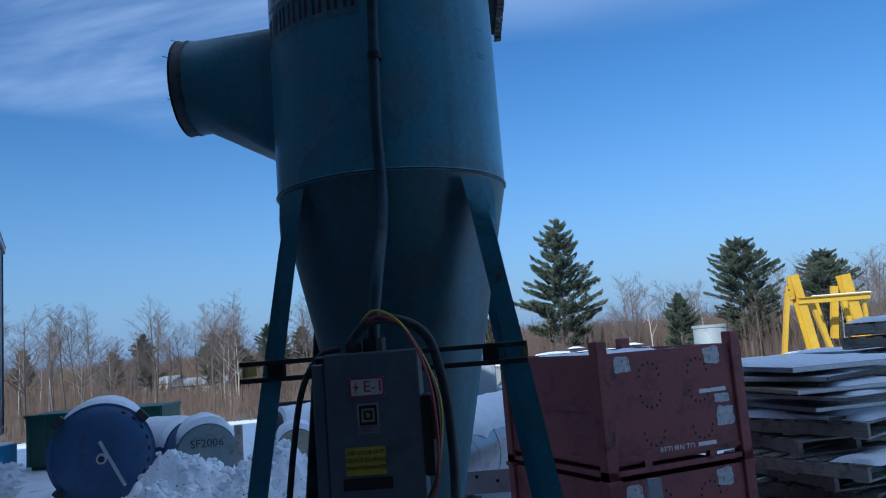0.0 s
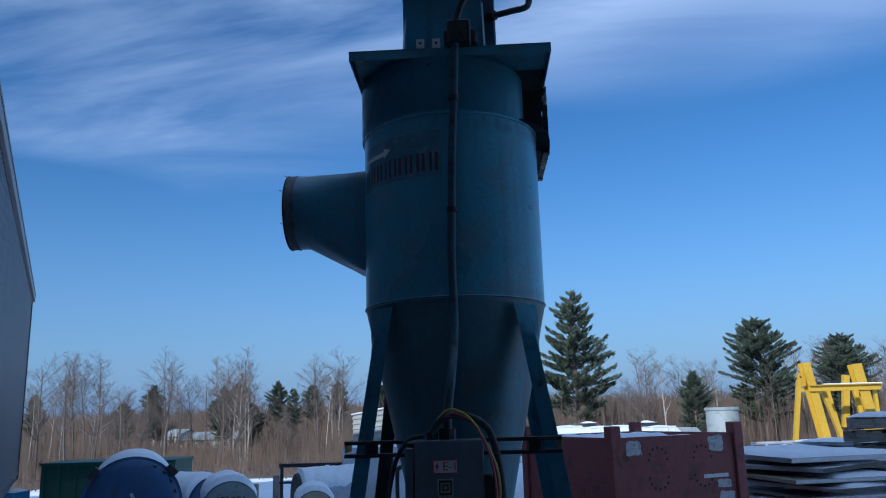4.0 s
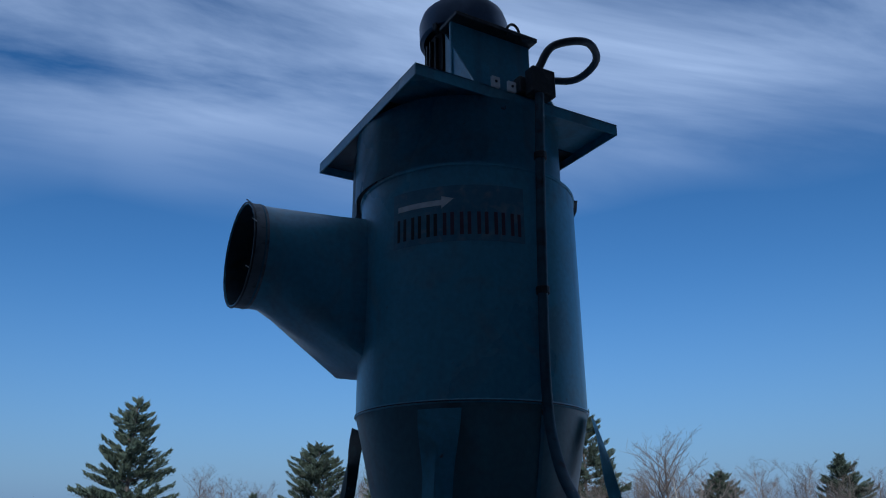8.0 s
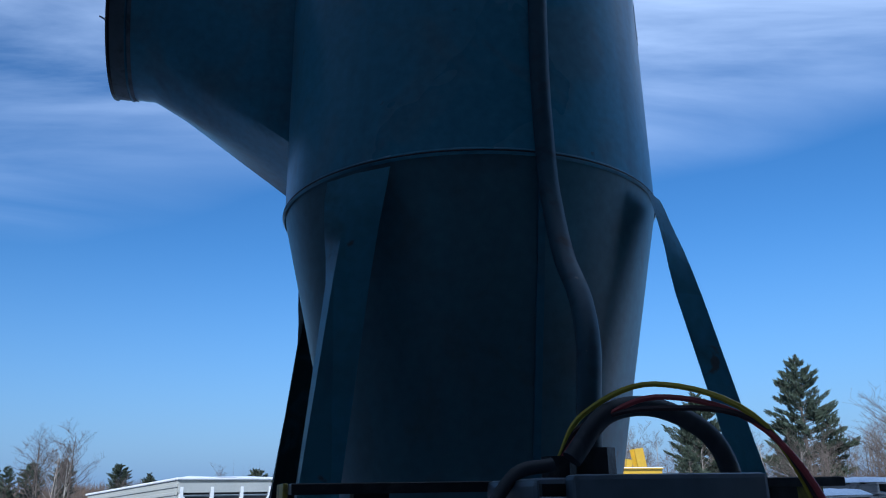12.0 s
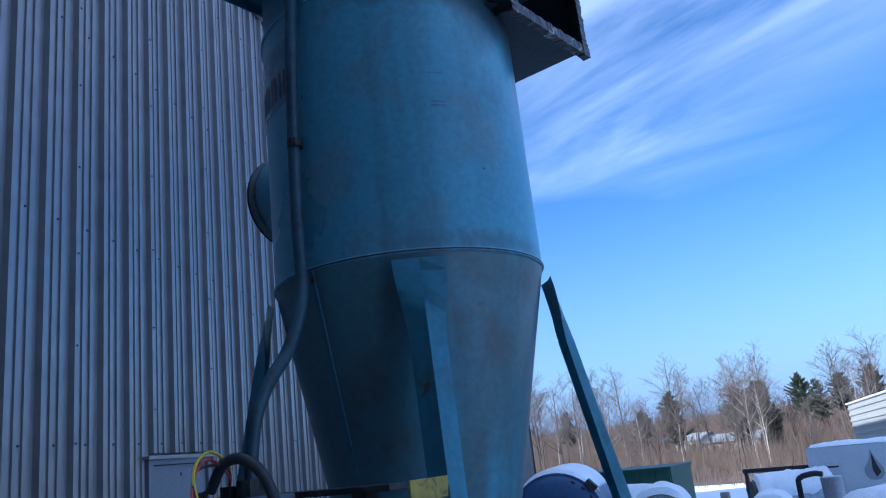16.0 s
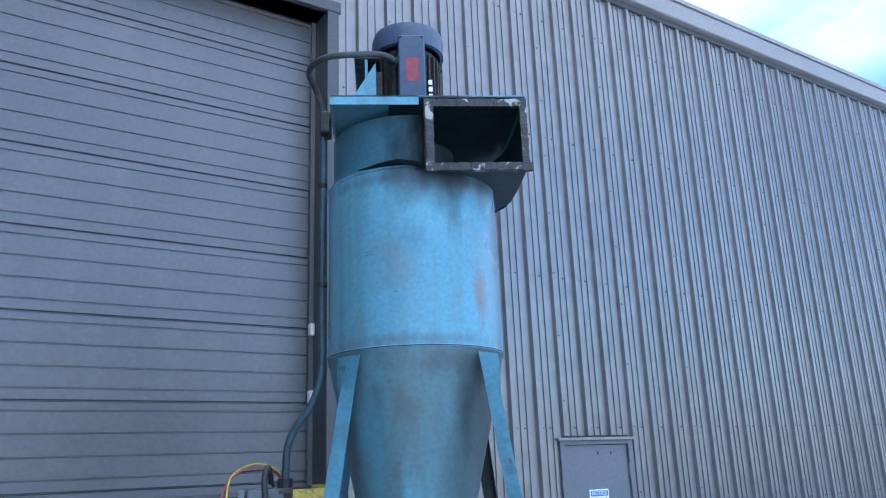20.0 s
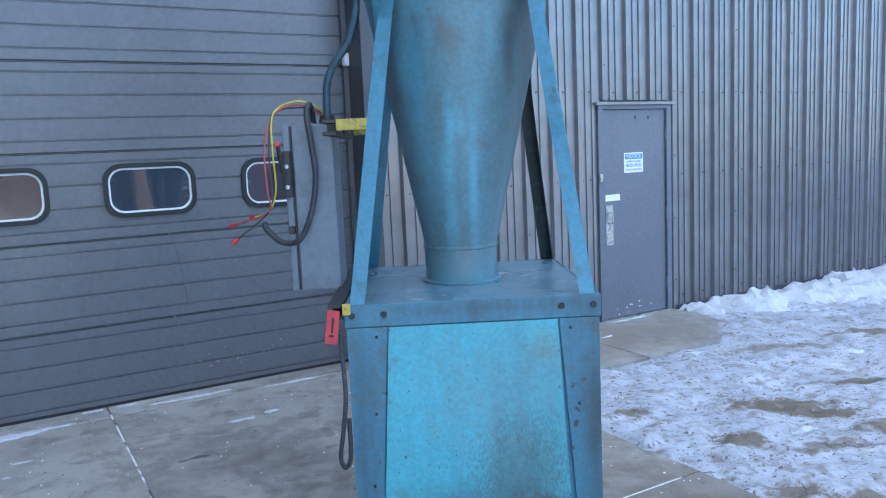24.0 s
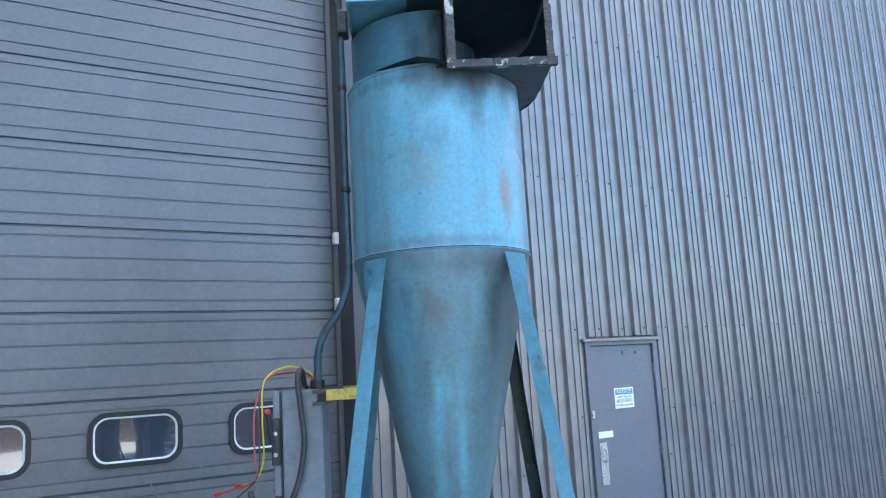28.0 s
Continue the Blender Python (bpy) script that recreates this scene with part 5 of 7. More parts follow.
part("cable_run", sweep_tube([(-0.480, -0.462, 1.06), (-0.478, -0.47, 0.95), (-0.475, -0.475, 0.82), (-0.49, -0.478, 0.70), (-0.505, -0.478, 0.60), (-0.49, -0.478, 0.56), (-0.470, -0.475, 0.60), (-0.468, -0.474, 0.74)], 0.0085, 8), BLACKHOSE, cable3, smooth=True)
for nm, mt, off, top in (("red_wire", REDW, -0.02, 1.882), ("yellow_wire", YELW, 0.0, 1.896), ("brown_wire", DKW, -0.012, 1.87)):
    w = thing(nm, nm.replace("_", " ") + " arching out of the enclosure hub to a loose end", "wire", pose(0, 0, 0), group="loose motor leads")
    end = {"red_wire": (-0.935, 0.022, 1.412), "yellow_wire": (-0.85, -0.003, 1.442), "brown_wire": (-0.908, -0.068, 1.362)}[nm]
    mid = (-0.768, -0.120, 1.72) if nm == "red_wire" else (-0.735, -0.135, 1.70) if nm == "yellow_wire" else (-0.750, -0.128, 1.71)
    part("lead", sweep_tube([(-0.556, 0.075, 1.82), (-0.575, 0.050, 1.87 + off), (-0.655, 0.0, top), (-0.735, -0.072, 1.845 + off * 0.2), mid, (mid[0], -0.125, 1.55), (-0.775, -0.09, 1.465), end], 0.0034, 6), mt, w, smooth=True)
    d = (Vector(end) - Vector((-0.775, -0.09, 1.465))).normalized()
    part("wire_nut", tube(bmesh.new(), [Vector(end) - d * 0.004, Vector(end) + d * 0.03], [0.006, 0.011], 8), RED, w, "red wire nut")

# ================= snow on the slab and along the wall =================
def snow_sheet(name, label, pts, height, step=0.09, rough=0.05, material=None, kind="stuff", seed=0.0, edge=0.35, base=None, rag=1.0, chunk=0.0):
    """A lumpy sheet of snow inside the outline pts, thinning to a ragged edge. base gives the surface it lies on."""
    xs, ys = [p[0] for p in pts], [p[1] for p in pts]

    def inside(x, y):
        c = False
        for (x0, y0), (x1, y1) in zip(pts, pts[1:] + pts[:1]):
            if (y0 > y) != (y1 > y) and x < (x1 - x0) * (y - y0) / (y1 - y0) + x0:
                c = not c
        return c

    def edge_dist(x, y):
        d = 1e9
        for (x0, y0), (x1, y1) in zip(pts, pts[1:] + pts[:1]):
            dx, dy = x1 - x0, y1 - y0
            t = max(0, min(1, ((x - x0) * dx + (y - y0) * dy) / (dx * dx + dy * dy + 1e-9)))
            d = min(d, math.hypot(x - x0 - t * dx, y - y0 - t * dy))
        return d if inside(x, y) else -d

    bm = bmesh.new()
    nx, ny = int((max(xs) - min(xs)) / step) + 3, int((max(ys) - min(ys)) / step) + 3
    vs = {}
    for j in range(ny):
        for i in range(nx):
            x, y = min(xs) + (i - 1) * step, min(ys) + (j - 1) * step
            x += 0.3 * step * noise.noise(Vector((x * 9, y * 9, seed)))
            d = edge_dist(x, y) + 0.45 * edge * noise.noise(Vector((x * 2.3 * rag, y * 2.3 * rag, seed + 5))) + (0.22 if rag == 1.0 else 0.4) * edge * noise.noise(Vector((x * 7 * rag, y * 7 * rag, seed)))
            f = max(0.0, min(1.0, d / edge))
            h = height(x, y) if callable(height) else height
            b = base(x, y) if base else 0.0
            lump = rough * (fbm(x, y, 2.0, seed) + 0.7 * noise.noise(Vector((x * 11, y * 11, seed))))
            if chunk:      # broken lumps thrown up by the plough
                w = Vector((x + 0.1 * noise.noise(Vector((x * 4, y * 4, seed))), y + 0.1 * noise.noise(Vector((y * 4, x * 4, seed))), seed))
                big_d, small_d = noise.voronoi(w * 2.3)[0], noise.voronoi(w * 6.5)[0]
                lump += chunk * (1.3 * min(0.32, big_d[1] - big_d[0]) + 0.5 * min(0.3, small_d[1] - small_d[0]) - 0.3)
            z = b - 0.03 + f * (h + 0.03) + f * lump * 0.9
            if d > -0.08:
                vs[i, j] = bm.verts.new((x, y, z))
    for (i, j) in list(vs):
        q = [(i, j), (i + 1, j), (i + 1, j + 1), (i, j + 1)]
        if all(k in vs for k in q):
            bm.faces.new([vs[k] for k in q])
    loose = [v for v in bm.verts if not v.link_faces]
    bmesh.ops.delete(bm, geom=loose, context='VERTS')
    return tagged(part(name, bm, material or SNOW, smooth=True), label, "snow", kind=kind)


def at_wall(u, v):
    p = WALL @ Vector((u, v, 0))
    return (p.x, p.y)


snow_sheet("trampled_snow", "trampled icy snow with mud showing through beside the slab",
           [at_wall(-1.95, -1.25), at_wall(-1.0, -1.18), at_wall(-0.48, -1.17), at_wall(0.21, -1.13), at_wall(0.6, -0.85), at_wall(0.85, -0.55), at_wall(1.0, -0.1), at_wall(5.0, -0.2), (6.0, 6.2), (6.5, 5.4), (4.6, 2.8), (3.3, 0.4), (2.6, -1.4), (1.9, -1.6),
            at_wall(-2.0, -4.4), at_wall(-2.0, -3.8), at_wall(-1.96, -3.4), at_wall(-1.96, -2.9), at_wall(-1.96, -2.3), at_wall(-1.97, -1.9)],
           0.012, 0.032, 0.040, DIRTYSNOW, seed=1.3, edge=0.10, rag=2.5)
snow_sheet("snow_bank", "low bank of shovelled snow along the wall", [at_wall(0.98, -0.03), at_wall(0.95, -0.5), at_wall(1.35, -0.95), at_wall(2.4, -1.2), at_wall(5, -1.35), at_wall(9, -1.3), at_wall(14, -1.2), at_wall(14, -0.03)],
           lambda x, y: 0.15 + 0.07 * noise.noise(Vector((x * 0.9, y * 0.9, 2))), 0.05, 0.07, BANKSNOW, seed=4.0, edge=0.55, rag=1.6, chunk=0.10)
for k, (u, v, a, b) in enumerate(((-5.05, -0.02, 0.45, 0.13), (-4.70, 0.02, 0.25, 0.05), (-4.40, 0.20, 0.10, 0.04), (-4.17, 0.20, 0.11, 0.06), (-3.75, 0.10, 0.34, 0.06), (-3.05, 0.0, 0.26, 0.06), (-3.59, -0.61, 0.13, 0.06), (-3.39, -0.57, 0.08, 0.05), (-4.85, -0.55, 0.10, 0.03), (-4.95, -0.75, 0.05, 0.03), (-0.35, -0.50, 0.10, 0.03), (0.3, -0.12, 0.35, 0.05), (-1.6, -0.35, 0.25, 0.05), (-4.42, -2.05, 0.06, 0.03))):
    x, y = at_wall(u, v)
    c, s = math.cos(radians(28.8)), math.sin(radians(28.8))
    pts = [(x + c * a * math.cos(t) - s * b * math.sin(t), y + s * a * math.cos(t) + c * b * math.sin(t)) for t in [2 * math.pi * i / 10 for i in range(10)]]
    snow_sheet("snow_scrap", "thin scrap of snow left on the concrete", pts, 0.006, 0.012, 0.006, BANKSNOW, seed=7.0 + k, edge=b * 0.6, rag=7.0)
for k, (x, y, a, b, rz) in enumerate(((1.93, 1.02, 0.20, 0.07, 10), (2.28, 0.80, 0.26, 0.06, 15), (1.75, 0.40, 0.16, 0.05, 40), (1.45, 1.55, 0.22, 0.05, 5), (2.15, 2.05, 0.30, 0.06, 12), (2.9, 2.5, 0.35, 0.08, 20), (1.25, 1.05, 0.14, 0.05, 60), (1.9, 2.75, 0.25, 0.07, 25))):
    c, s = math.cos(radians(rz)), math.sin(radians(rz))
    pts = [(x + c * a * math.cos(q) - s * b * math.sin(q), y + s * a * math.cos(q) + c * b * math.sin(q)) for q in [2 * math.pi * i / 10 for i in range(10)]]
    snow_sheet("snow_ridge", "small ridge of crusted snow on the trampled ice", pts, 0.035, 0.022, 0.03, BANKSNOW, seed=31.0 + k, edge=0.10, rag=5.0)
# frozen gravel in the bare patches
bm = bmesh.new()
rnd = random.Random(41)
for px, py, ax, ay, rz, n in ((1.98, 1.44, 0.34, 0.12, -27, 420), (2.20, 1.30, 0.2, 0.08, -27, 160), (1.07, 1.43, 0.09, 0.05, 0, 60), (2.85, 1.85, 0.36, 0.07, 5, 200), (2.40, 0.97, 0.18, 0.07, 0, 120), (1.52, 0.91, 0.13, 0.09, 0, 150), (1.52, 0.25, 0.11, 0.11, 0, 120), (1.80, 0.13, 0.24, 0.06, -10, 150), (1.98, 0.75, 0.3, 0.1, -20, 180), (1.35, 0.62, 0.25, 0.25, 0, 160), (2.2, 2.2, 0.6, 0.5, 0, 200)):
    c, q = math.cos(radians(rz)), math.sin(radians(rz))
    for k in range(n):
        gx0, gy0 = rnd.gauss(0, ax * 0.6), rnd.gauss(0, ay * 0.6)
        x, y = px + c * gx0 - q * gy0, py + q * gx0 + c * gy0
        r = rnd.uniform(0.002, 0.006) * (1.7 if rnd.random() < 0.08 else 1)
        z = 0.012 + 0.036 * fbm(x, y, 2.0, 1.3)
        vs = [bm.verts.new((x + r * rnd.uniform(0.6, 1.2) * math.cos(a), y + r * rnd.uniform(0.6, 1.2) * math.sin(a), z + r * rnd.uniform(0.0, 0.35))) for a in (0, 1.26, 2.51, 3.77, 5.03)]
        top = bm.verts.new((x, y, z + r * rnd.uniform(0.8, 1.3)))
        for a in range(5):
            bm.faces.new((vs[a], vs[(a + 1) % 5], top))
tagged(part("gravel", bm, surf("frozen_gravel", [(0.17, 0.14, 0.105), (0.25, 0.21, 0.165), (0.10, 0.085, 0.07)], 0.9, big=30, bump=0)), "brown frozen gravel in bare patches of the trampled snow", "gravel", kind="stuff")
# a scatter of salt and ice crumbs on the apron
bm = bmesh.new()
rnd = random.Random(5)
for k in range(700):
    x, y = rnd.uniform(-3.6, 1.2), rnd.uniform(-1.6, 2.6)
    s = rnd.choice((0.0012, 0.0016, 0.002, 0.003, 0.004))
    box(bm, x - s, x + s * rnd.uniform(0.6, 1.6), y - s, y + s, -0.002, s * 0.8)
for k in range(160):
    f = rnd.random()
    x, y = 1.56 - 0.9 * f + rnd.gauss(0, 0.04), 2.50 - 1.3 * f + rnd.gauss(0, 0.04)
    s = rnd.choice((0.0015, 0.002, 0.003, 0.004))
    box(bm, x - s, x + s * rnd.uniform(0.6, 1.8), y - s, y + s * rnd.uniform(0.6, 1.5), -0.002, s * 0.7)
tagged(part("ice_crumbs", bm, SNOW), "crumbs of ice and salt on the slab", "ice", kind="stuff")

# ================= snow heaps in the yard =================
def heap(name, label, pts, top, seed, step=0.11, rough=0.16, mat=None, edge=0.9, chunk=0.0):
    return snow_sheet(name, label, pts, top, step, rough, mat or SNOW, "", seed, edge, base=land, chunk=chunk)


the_heap = heap("ploughed_snow_mound", "tall heap of ploughed lumpy snow with dirt specks", [(6.9, 4.9), (7.0, 1.6), (8.3, 1.1), (9.2, 2.4), (9.0, 4.3), (8.0, 5.3)],
     lambda x, y: 0.34 + 0.42 * math.exp(-((y - 3.8) ** 2) * 7) + 0.40 * math.exp(-((y - 2.45) ** 2) * 4) + 0.16 * noise.noise(Vector((x * 1.6, y * 1.8, 3.3))), 11.0, 0.045, 0.05, chunk=0.26)
heap("snow_berm", "ploughed ridge of snow beside the pallets", [(2.55, -2.3), (3.4, -2.7), (4.3, -4.0), (4.9, -5.2), (5.7, -7.3), (4.3, -7.7), (3.4, -5.0), (2.8, -3.7), (2.45, -2.85)],
     lambda x, y: 0.14 + 0.14 * noise.noise(Vector((x * 1.4, y * 1.4, 8))), 13.0, 0.05, 0.05, edge=0.4, chunk=0.16)
heap("snow_windrow", "low windrow of crusted snow beside the vehicle track", [(4.0, 2.7), (4.8, 2.25), (7.0, 2.8), (7.4, 3.4), (6.0, 3.8), (4.4, 3.5)],
     lambda x, y: 0.16 + 0.14 * noise.noise(Vector((x * 1.6, y * 1.6, 5))), 17.0, 0.05, 0.06, edge=0.5, chunk=0.18)
bm = bmesh.new()
rnd = random.Random(16)
crest = [v.co for v in the_heap.data.vertices if v.co.z > land(v.co.x, v.co.y) + 0.10]
for k in range(420):      # loose lumps broken off by the plough
    c, r = rnd.choice(crest), rnd.choice((0.015, 0.02, 0.025, 0.03, 0.04, 0.06))
    lump = bmesh.ops.create_icosphere(bm, subdivisions=2, radius=r, matrix=Matrix.Translation(c + Vector((0, 0, r * 0.25))) @ pose(0, 0, 0, rnd.uniform(0, 360), rnd.uniform(0, 360), 0))
    for v in lump["verts"]:
        v.co += (v.co - c) * (0.9 * noise.noise(v.co * (1.0 / r)))
tagged(part("snow_lumps", bm, SNOW, smooth=True), "broken lumps of ploughed snow lying on the heap", "snow", kind="stuff")
bm = bmesh.new()
rnd = random.Random(15)
tops = [v.co for v in the_heap.data.vertices if v.co.z > land(v.co.x, v.co.y) + 0.08]
spots_at = [rnd.choice(tops) + Vector((rnd.uniform(-0.04, 0.04), rnd.uniform(-0.04, 0.04), -0.004)) for k in range(420)] + [Vector((x, y, land(x, y))) for x, y in [(rnd.uniform(3.2, 4.6), rnd.uniform(-0.2, 2.2)) for k in range(320)]]
for c in spots_at:
    s = rnd.choice((0.003, 0.004, 0.005, 0.007, 0.010))
    box(bm, c.x - s, c.x + s, c.y - s * rnd.uniform(0.6, 1.3), c.y + s, c.z - s, c.z + s * 0.7)
tagged(part("dirt_clods", bm, surf("frozen_dirt", [(0.10, 0.09, 0.08), (0.22, 0.21, 0.20)], 0.9, big=6)), "frozen clods of dirt in the ploughed snow", "dirt", kind="stuff")

# ================= yard materials =================
BLUETANK = surf("blue_tank_paint", [(0.036, 0.085, 0.19), (0.048, 0.11, 0.23), (0.05, 0.07, 0.11)], 0.45, big=1.5, bump=0.08, spots=((0.12, 0.09, 0.07), 8, 0.68, 0.05))
GREENISH = surf("weathered_grey_green_steel", [(0.20, 0.25, 0.25), (0.28, 0.32, 0.31), (0.16, 0.17, 0.14)], 0.6, big=2, bump=0.1)
GREENBIN = surf("green_dumpster_paint", [(0.015, 0.075, 0.055), (0.022, 0.09, 0.065)], 0.5, big=1, bump=0.08, spots=((0.06, 0.05, 0.04), 5, 0.68, 0.05))
STAINLESS = surf("dull_stainless", [(0.42, 0.43, 0.45), (0.50, 0.51, 0.53), (0.35, 0.33, 0.31)], 0.38, metal=0.75, big=1.5, bump=0.03)
GALV = surf("galvanised_steel", [(0.42, 0.44, 0.47), (0.52, 0.54, 0.56)], 0.45, metal=0.5, big=5, bump=0.05)
CREAM = surf("cream_ribbed_steel", [(0.36, 0.37, 0.34), (0.43, 0.44, 0.405)], 0.5, big=0.8, bump=0.03)
OFFWHITE = surf("off_white_cabinet", [(0.52, 0.55, 0.58), (0.60, 0.63, 0.66)], 0.5, big=1.2, bump=0.03, spots=((0.3, 0.3, 0.3), 9, 0.7, 0.05))
CABGREY = surf("grey_cabinet", [(0.26, 0.30, 0.33), (0.32, 0.36, 0.39)], 0.5, big=1.3, bump=0.04)
OXIDE = surf("red_oxide_paint", [(0.27, 0.078, 0.078), (0.33, 0.100, 0.095), (0.16, 0.060, 0.058)], 0.65, big=1.6, bump=0.12, vary=0.08, spots=((0.07, 0.04, 0.035), 6, 0.66, 0.05))
GANTRYY = surf("bright_yellow_paint", [(0.52, 0.31, 0.018), (0.60, 0.37, 0.025)], 0.45, big=2, bump=0.05)
WOOD = surf("weathered_pallet_wood", [(0.30, 0.265, 0.230), (0.42, 0.38, 0.335), (0.19, 0.168, 0.145)], 0.85, big=3, fine=50, bump=0.3, vary=0.25, streak=((0.13, 0.11, 0.09), (3, 60, 60), 0.6))
PLASTICB = surf("blue_plastic", [(0.04, 0.26, 0.48), (0.06, 0.32, 0.55)], 0.4, big=3, bump=0.02)
TAN = surf("tan_plywood", [(0.32, 0.28, 0.20), (0.40, 0.35, 0.26), (0.22, 0.22, 0.18)], 0.8, big=2, bump=0.15)
TYRE = surf("tyre_rubber", [(0.02, 0.02, 0.02), (0.03, 0.03, 0.03)], 0.8, big=4, bump=0.2)


def hcyl(bm, a, b, r, n=32, dome=0.0):
    """A horizontal cylinder from a to b with dished heads."""
    a, b = Vector(a), Vector(b)
    d = (b - a).normalized()
    pts, rs = [], []
    if dome:
        for k in range(5):
            t = math.pi / 2 * k / 5
            pts.append(a - d * dome * math.cos(t))
            rs.append(max(0.004, r * math.sin(t)))
    pts += [a, b]
    rs += [r, r]
    if dome:
        for k in range(4, -1, -1):
            t = math.pi / 2 * k / 5
            pts.append(b + d * dome * math.cos(t))
            rs.append(max(0.004, r * math.sin(t)))
    return tube(bm, pts, rs, n)


def snow_on_cyl(a, b, r, wide=60, thick=0.06, seed=0.0, n=16, m=26):
    """A cap of snow along the top of a horizontal cylinder."""
    a, b = Vector(a), Vector(b)
    d = (b - a).normalized()
    s = Vector((0, 0, 1)).cross(d).normalized()
    bm = bmesh.new()
    rows = []
    for i in range(m + 1):
        p = a.lerp(b, i / m)
        row = []
        for k in range(n + 1):
            f = -1 + 2 * k / n
            w = radians(wide) * (1 + 0.18 * noise.noise(Vector((i * 0.5, 1.0 if f < 0 else 9.0, seed))))
            t = thick * (1 - f * f) ** 0.6 * (1 + 0.3 * noise.noise(Vector((i * 0.6, k * 0.5, seed)))) if 0 < i < m else 0
            ang = f * w
            row.append(bm.verts.new(p + (s * math.sin(ang) + Vector((0, 0, 1)) * math.cos(ang)) * (r + t + 0.003)))
        rows.append(row)
    for r0, r1 in zip(rows, rows[1:]):
        for k in range(n):
            bm.faces.new((r0[k], r1[k], r1[k + 1], r0[k + 1]))
    return bm


def snow_slab(x0, x1, y0, y1, z, t=0.05, seed=0.0, step=0.08, m=None):
    """A rounded blanket of snow on a flat top."""
    bm = bmesh.new()
    nx, ny = max(3, int((x1 - x0) / step)), max(3, int((y1 - y0) / step))
    g = []
    for j in range(ny + 1):
        row = []
        for i in range(nx + 1):
            x, y = x0 + (x1 - x0) * i / nx, y0 + (y1 - y0) * j / ny
            e = min(i, nx - i, j, ny - j)
            h = 0.0 if e == 0 else t * (0.8 if e == 1 else 1) * (1 + 0.45 * noise.noise(Vector((x * 3, y * 3, seed))) + 0.35 * noise.noise(Vector((x * 9, y * 9, seed))))
            if e == 0:
                x += 0.04 * noise.noise(Vector((x * 5, y * 5, seed + 3))) + 0.02 * noise.noise(Vector((x * 16, y * 16, seed + 3)))
                y += 0.04 * noise.noise(Vector((x * 5, y * 5, seed + 9))) + 0.02 * noise.noise(Vector((x * 16, y * 16, seed + 9)))
            row.append(bm.verts.new((x, y, z + h)))
        g.append(row)
    for j in range(ny):
        for i in range(nx):
            bm.faces.new((g[j][i], g[j][i + 1], g[j + 1][i + 1], g[j + 1][i]))
    if m is not None:
        bmesh.ops.transform(bm, matrix=m, verts=bm.verts)
    return bm


# --- big blue tank lying with its dished end to the building
tk = thing("blue_tank", "large blue steel tank lying on its side, snow along the top", "tank", pose(8.6, 5.15, land(8.6, 5.15), 0, 0, 23.9))
part("shell", hcyl(bmesh.new(), (0, 0, 0.72), (2.1, 0, 0.72), 0.69, 40, 0.13), BLUETANK, tk, smooth=True)
part("flange_ring", hcyl(bmesh.new(), (-0.02, 0, 0.72), (0.06, 0, 0.72), 0.715, 40), BLUETANK, tk, smooth=True)
for a in (42, 138, 228, 318):
    y, z = 0.74 * math.cos(radians(a)), 0.72 + 0.74 * math.sin(radians(a))
    part("lug", boxed(-0.08, 0.08, -0.09, 0.09, -0.05, 0.05, bevel=0.01, m=pose(0, y, z, a - 90)), BLACKMETAL, tk, "dark clamp lug")
pipe = part("drain_pipe", tube(bmesh.new(), [(-0.12, 0, 0.68), (-0.30, 0, 0.68)], 0.07, 16), GALV, tk, "short drain stub")
part("pipe_bore", tube(bmesh.new(), [(-0.295, 0, 0.68), (-0.303, 0, 0.68)], 0.045, 16), BLACK, pipe)
part("lever", bar(bmesh.new(), (-0.24, 0.02, 0.92), (-0.26, -0.30, 0.28), 0.05, 0.04), GALV, tk, "long pale lever")
for k in range(7):
    a = radians(118 + k * 15)
    part("stencil_bar", boxed(-0.004, 0.0, -0.03, 0.03, -0.06, 0.06, m=pose(-0.052 - 0.0, 0.585 * math.cos(a), 0.72 + 0.585 * math.sin(a), math.degrees(a) - 90)), INK, tk)
part("snow_cap", snow_on_cyl((0.02, 0, 0.72), (2.1, 0, 0.72), 0.70, 55, 0.07, 1.0), SNOW, tk, smooth=True)
for x in (0.3, 1.7):
    part("saddle", boxed(x - 0.06, x + 0.06, -0.55, 0.55, -0.02, 0.18), BLACKMETAL, tk)

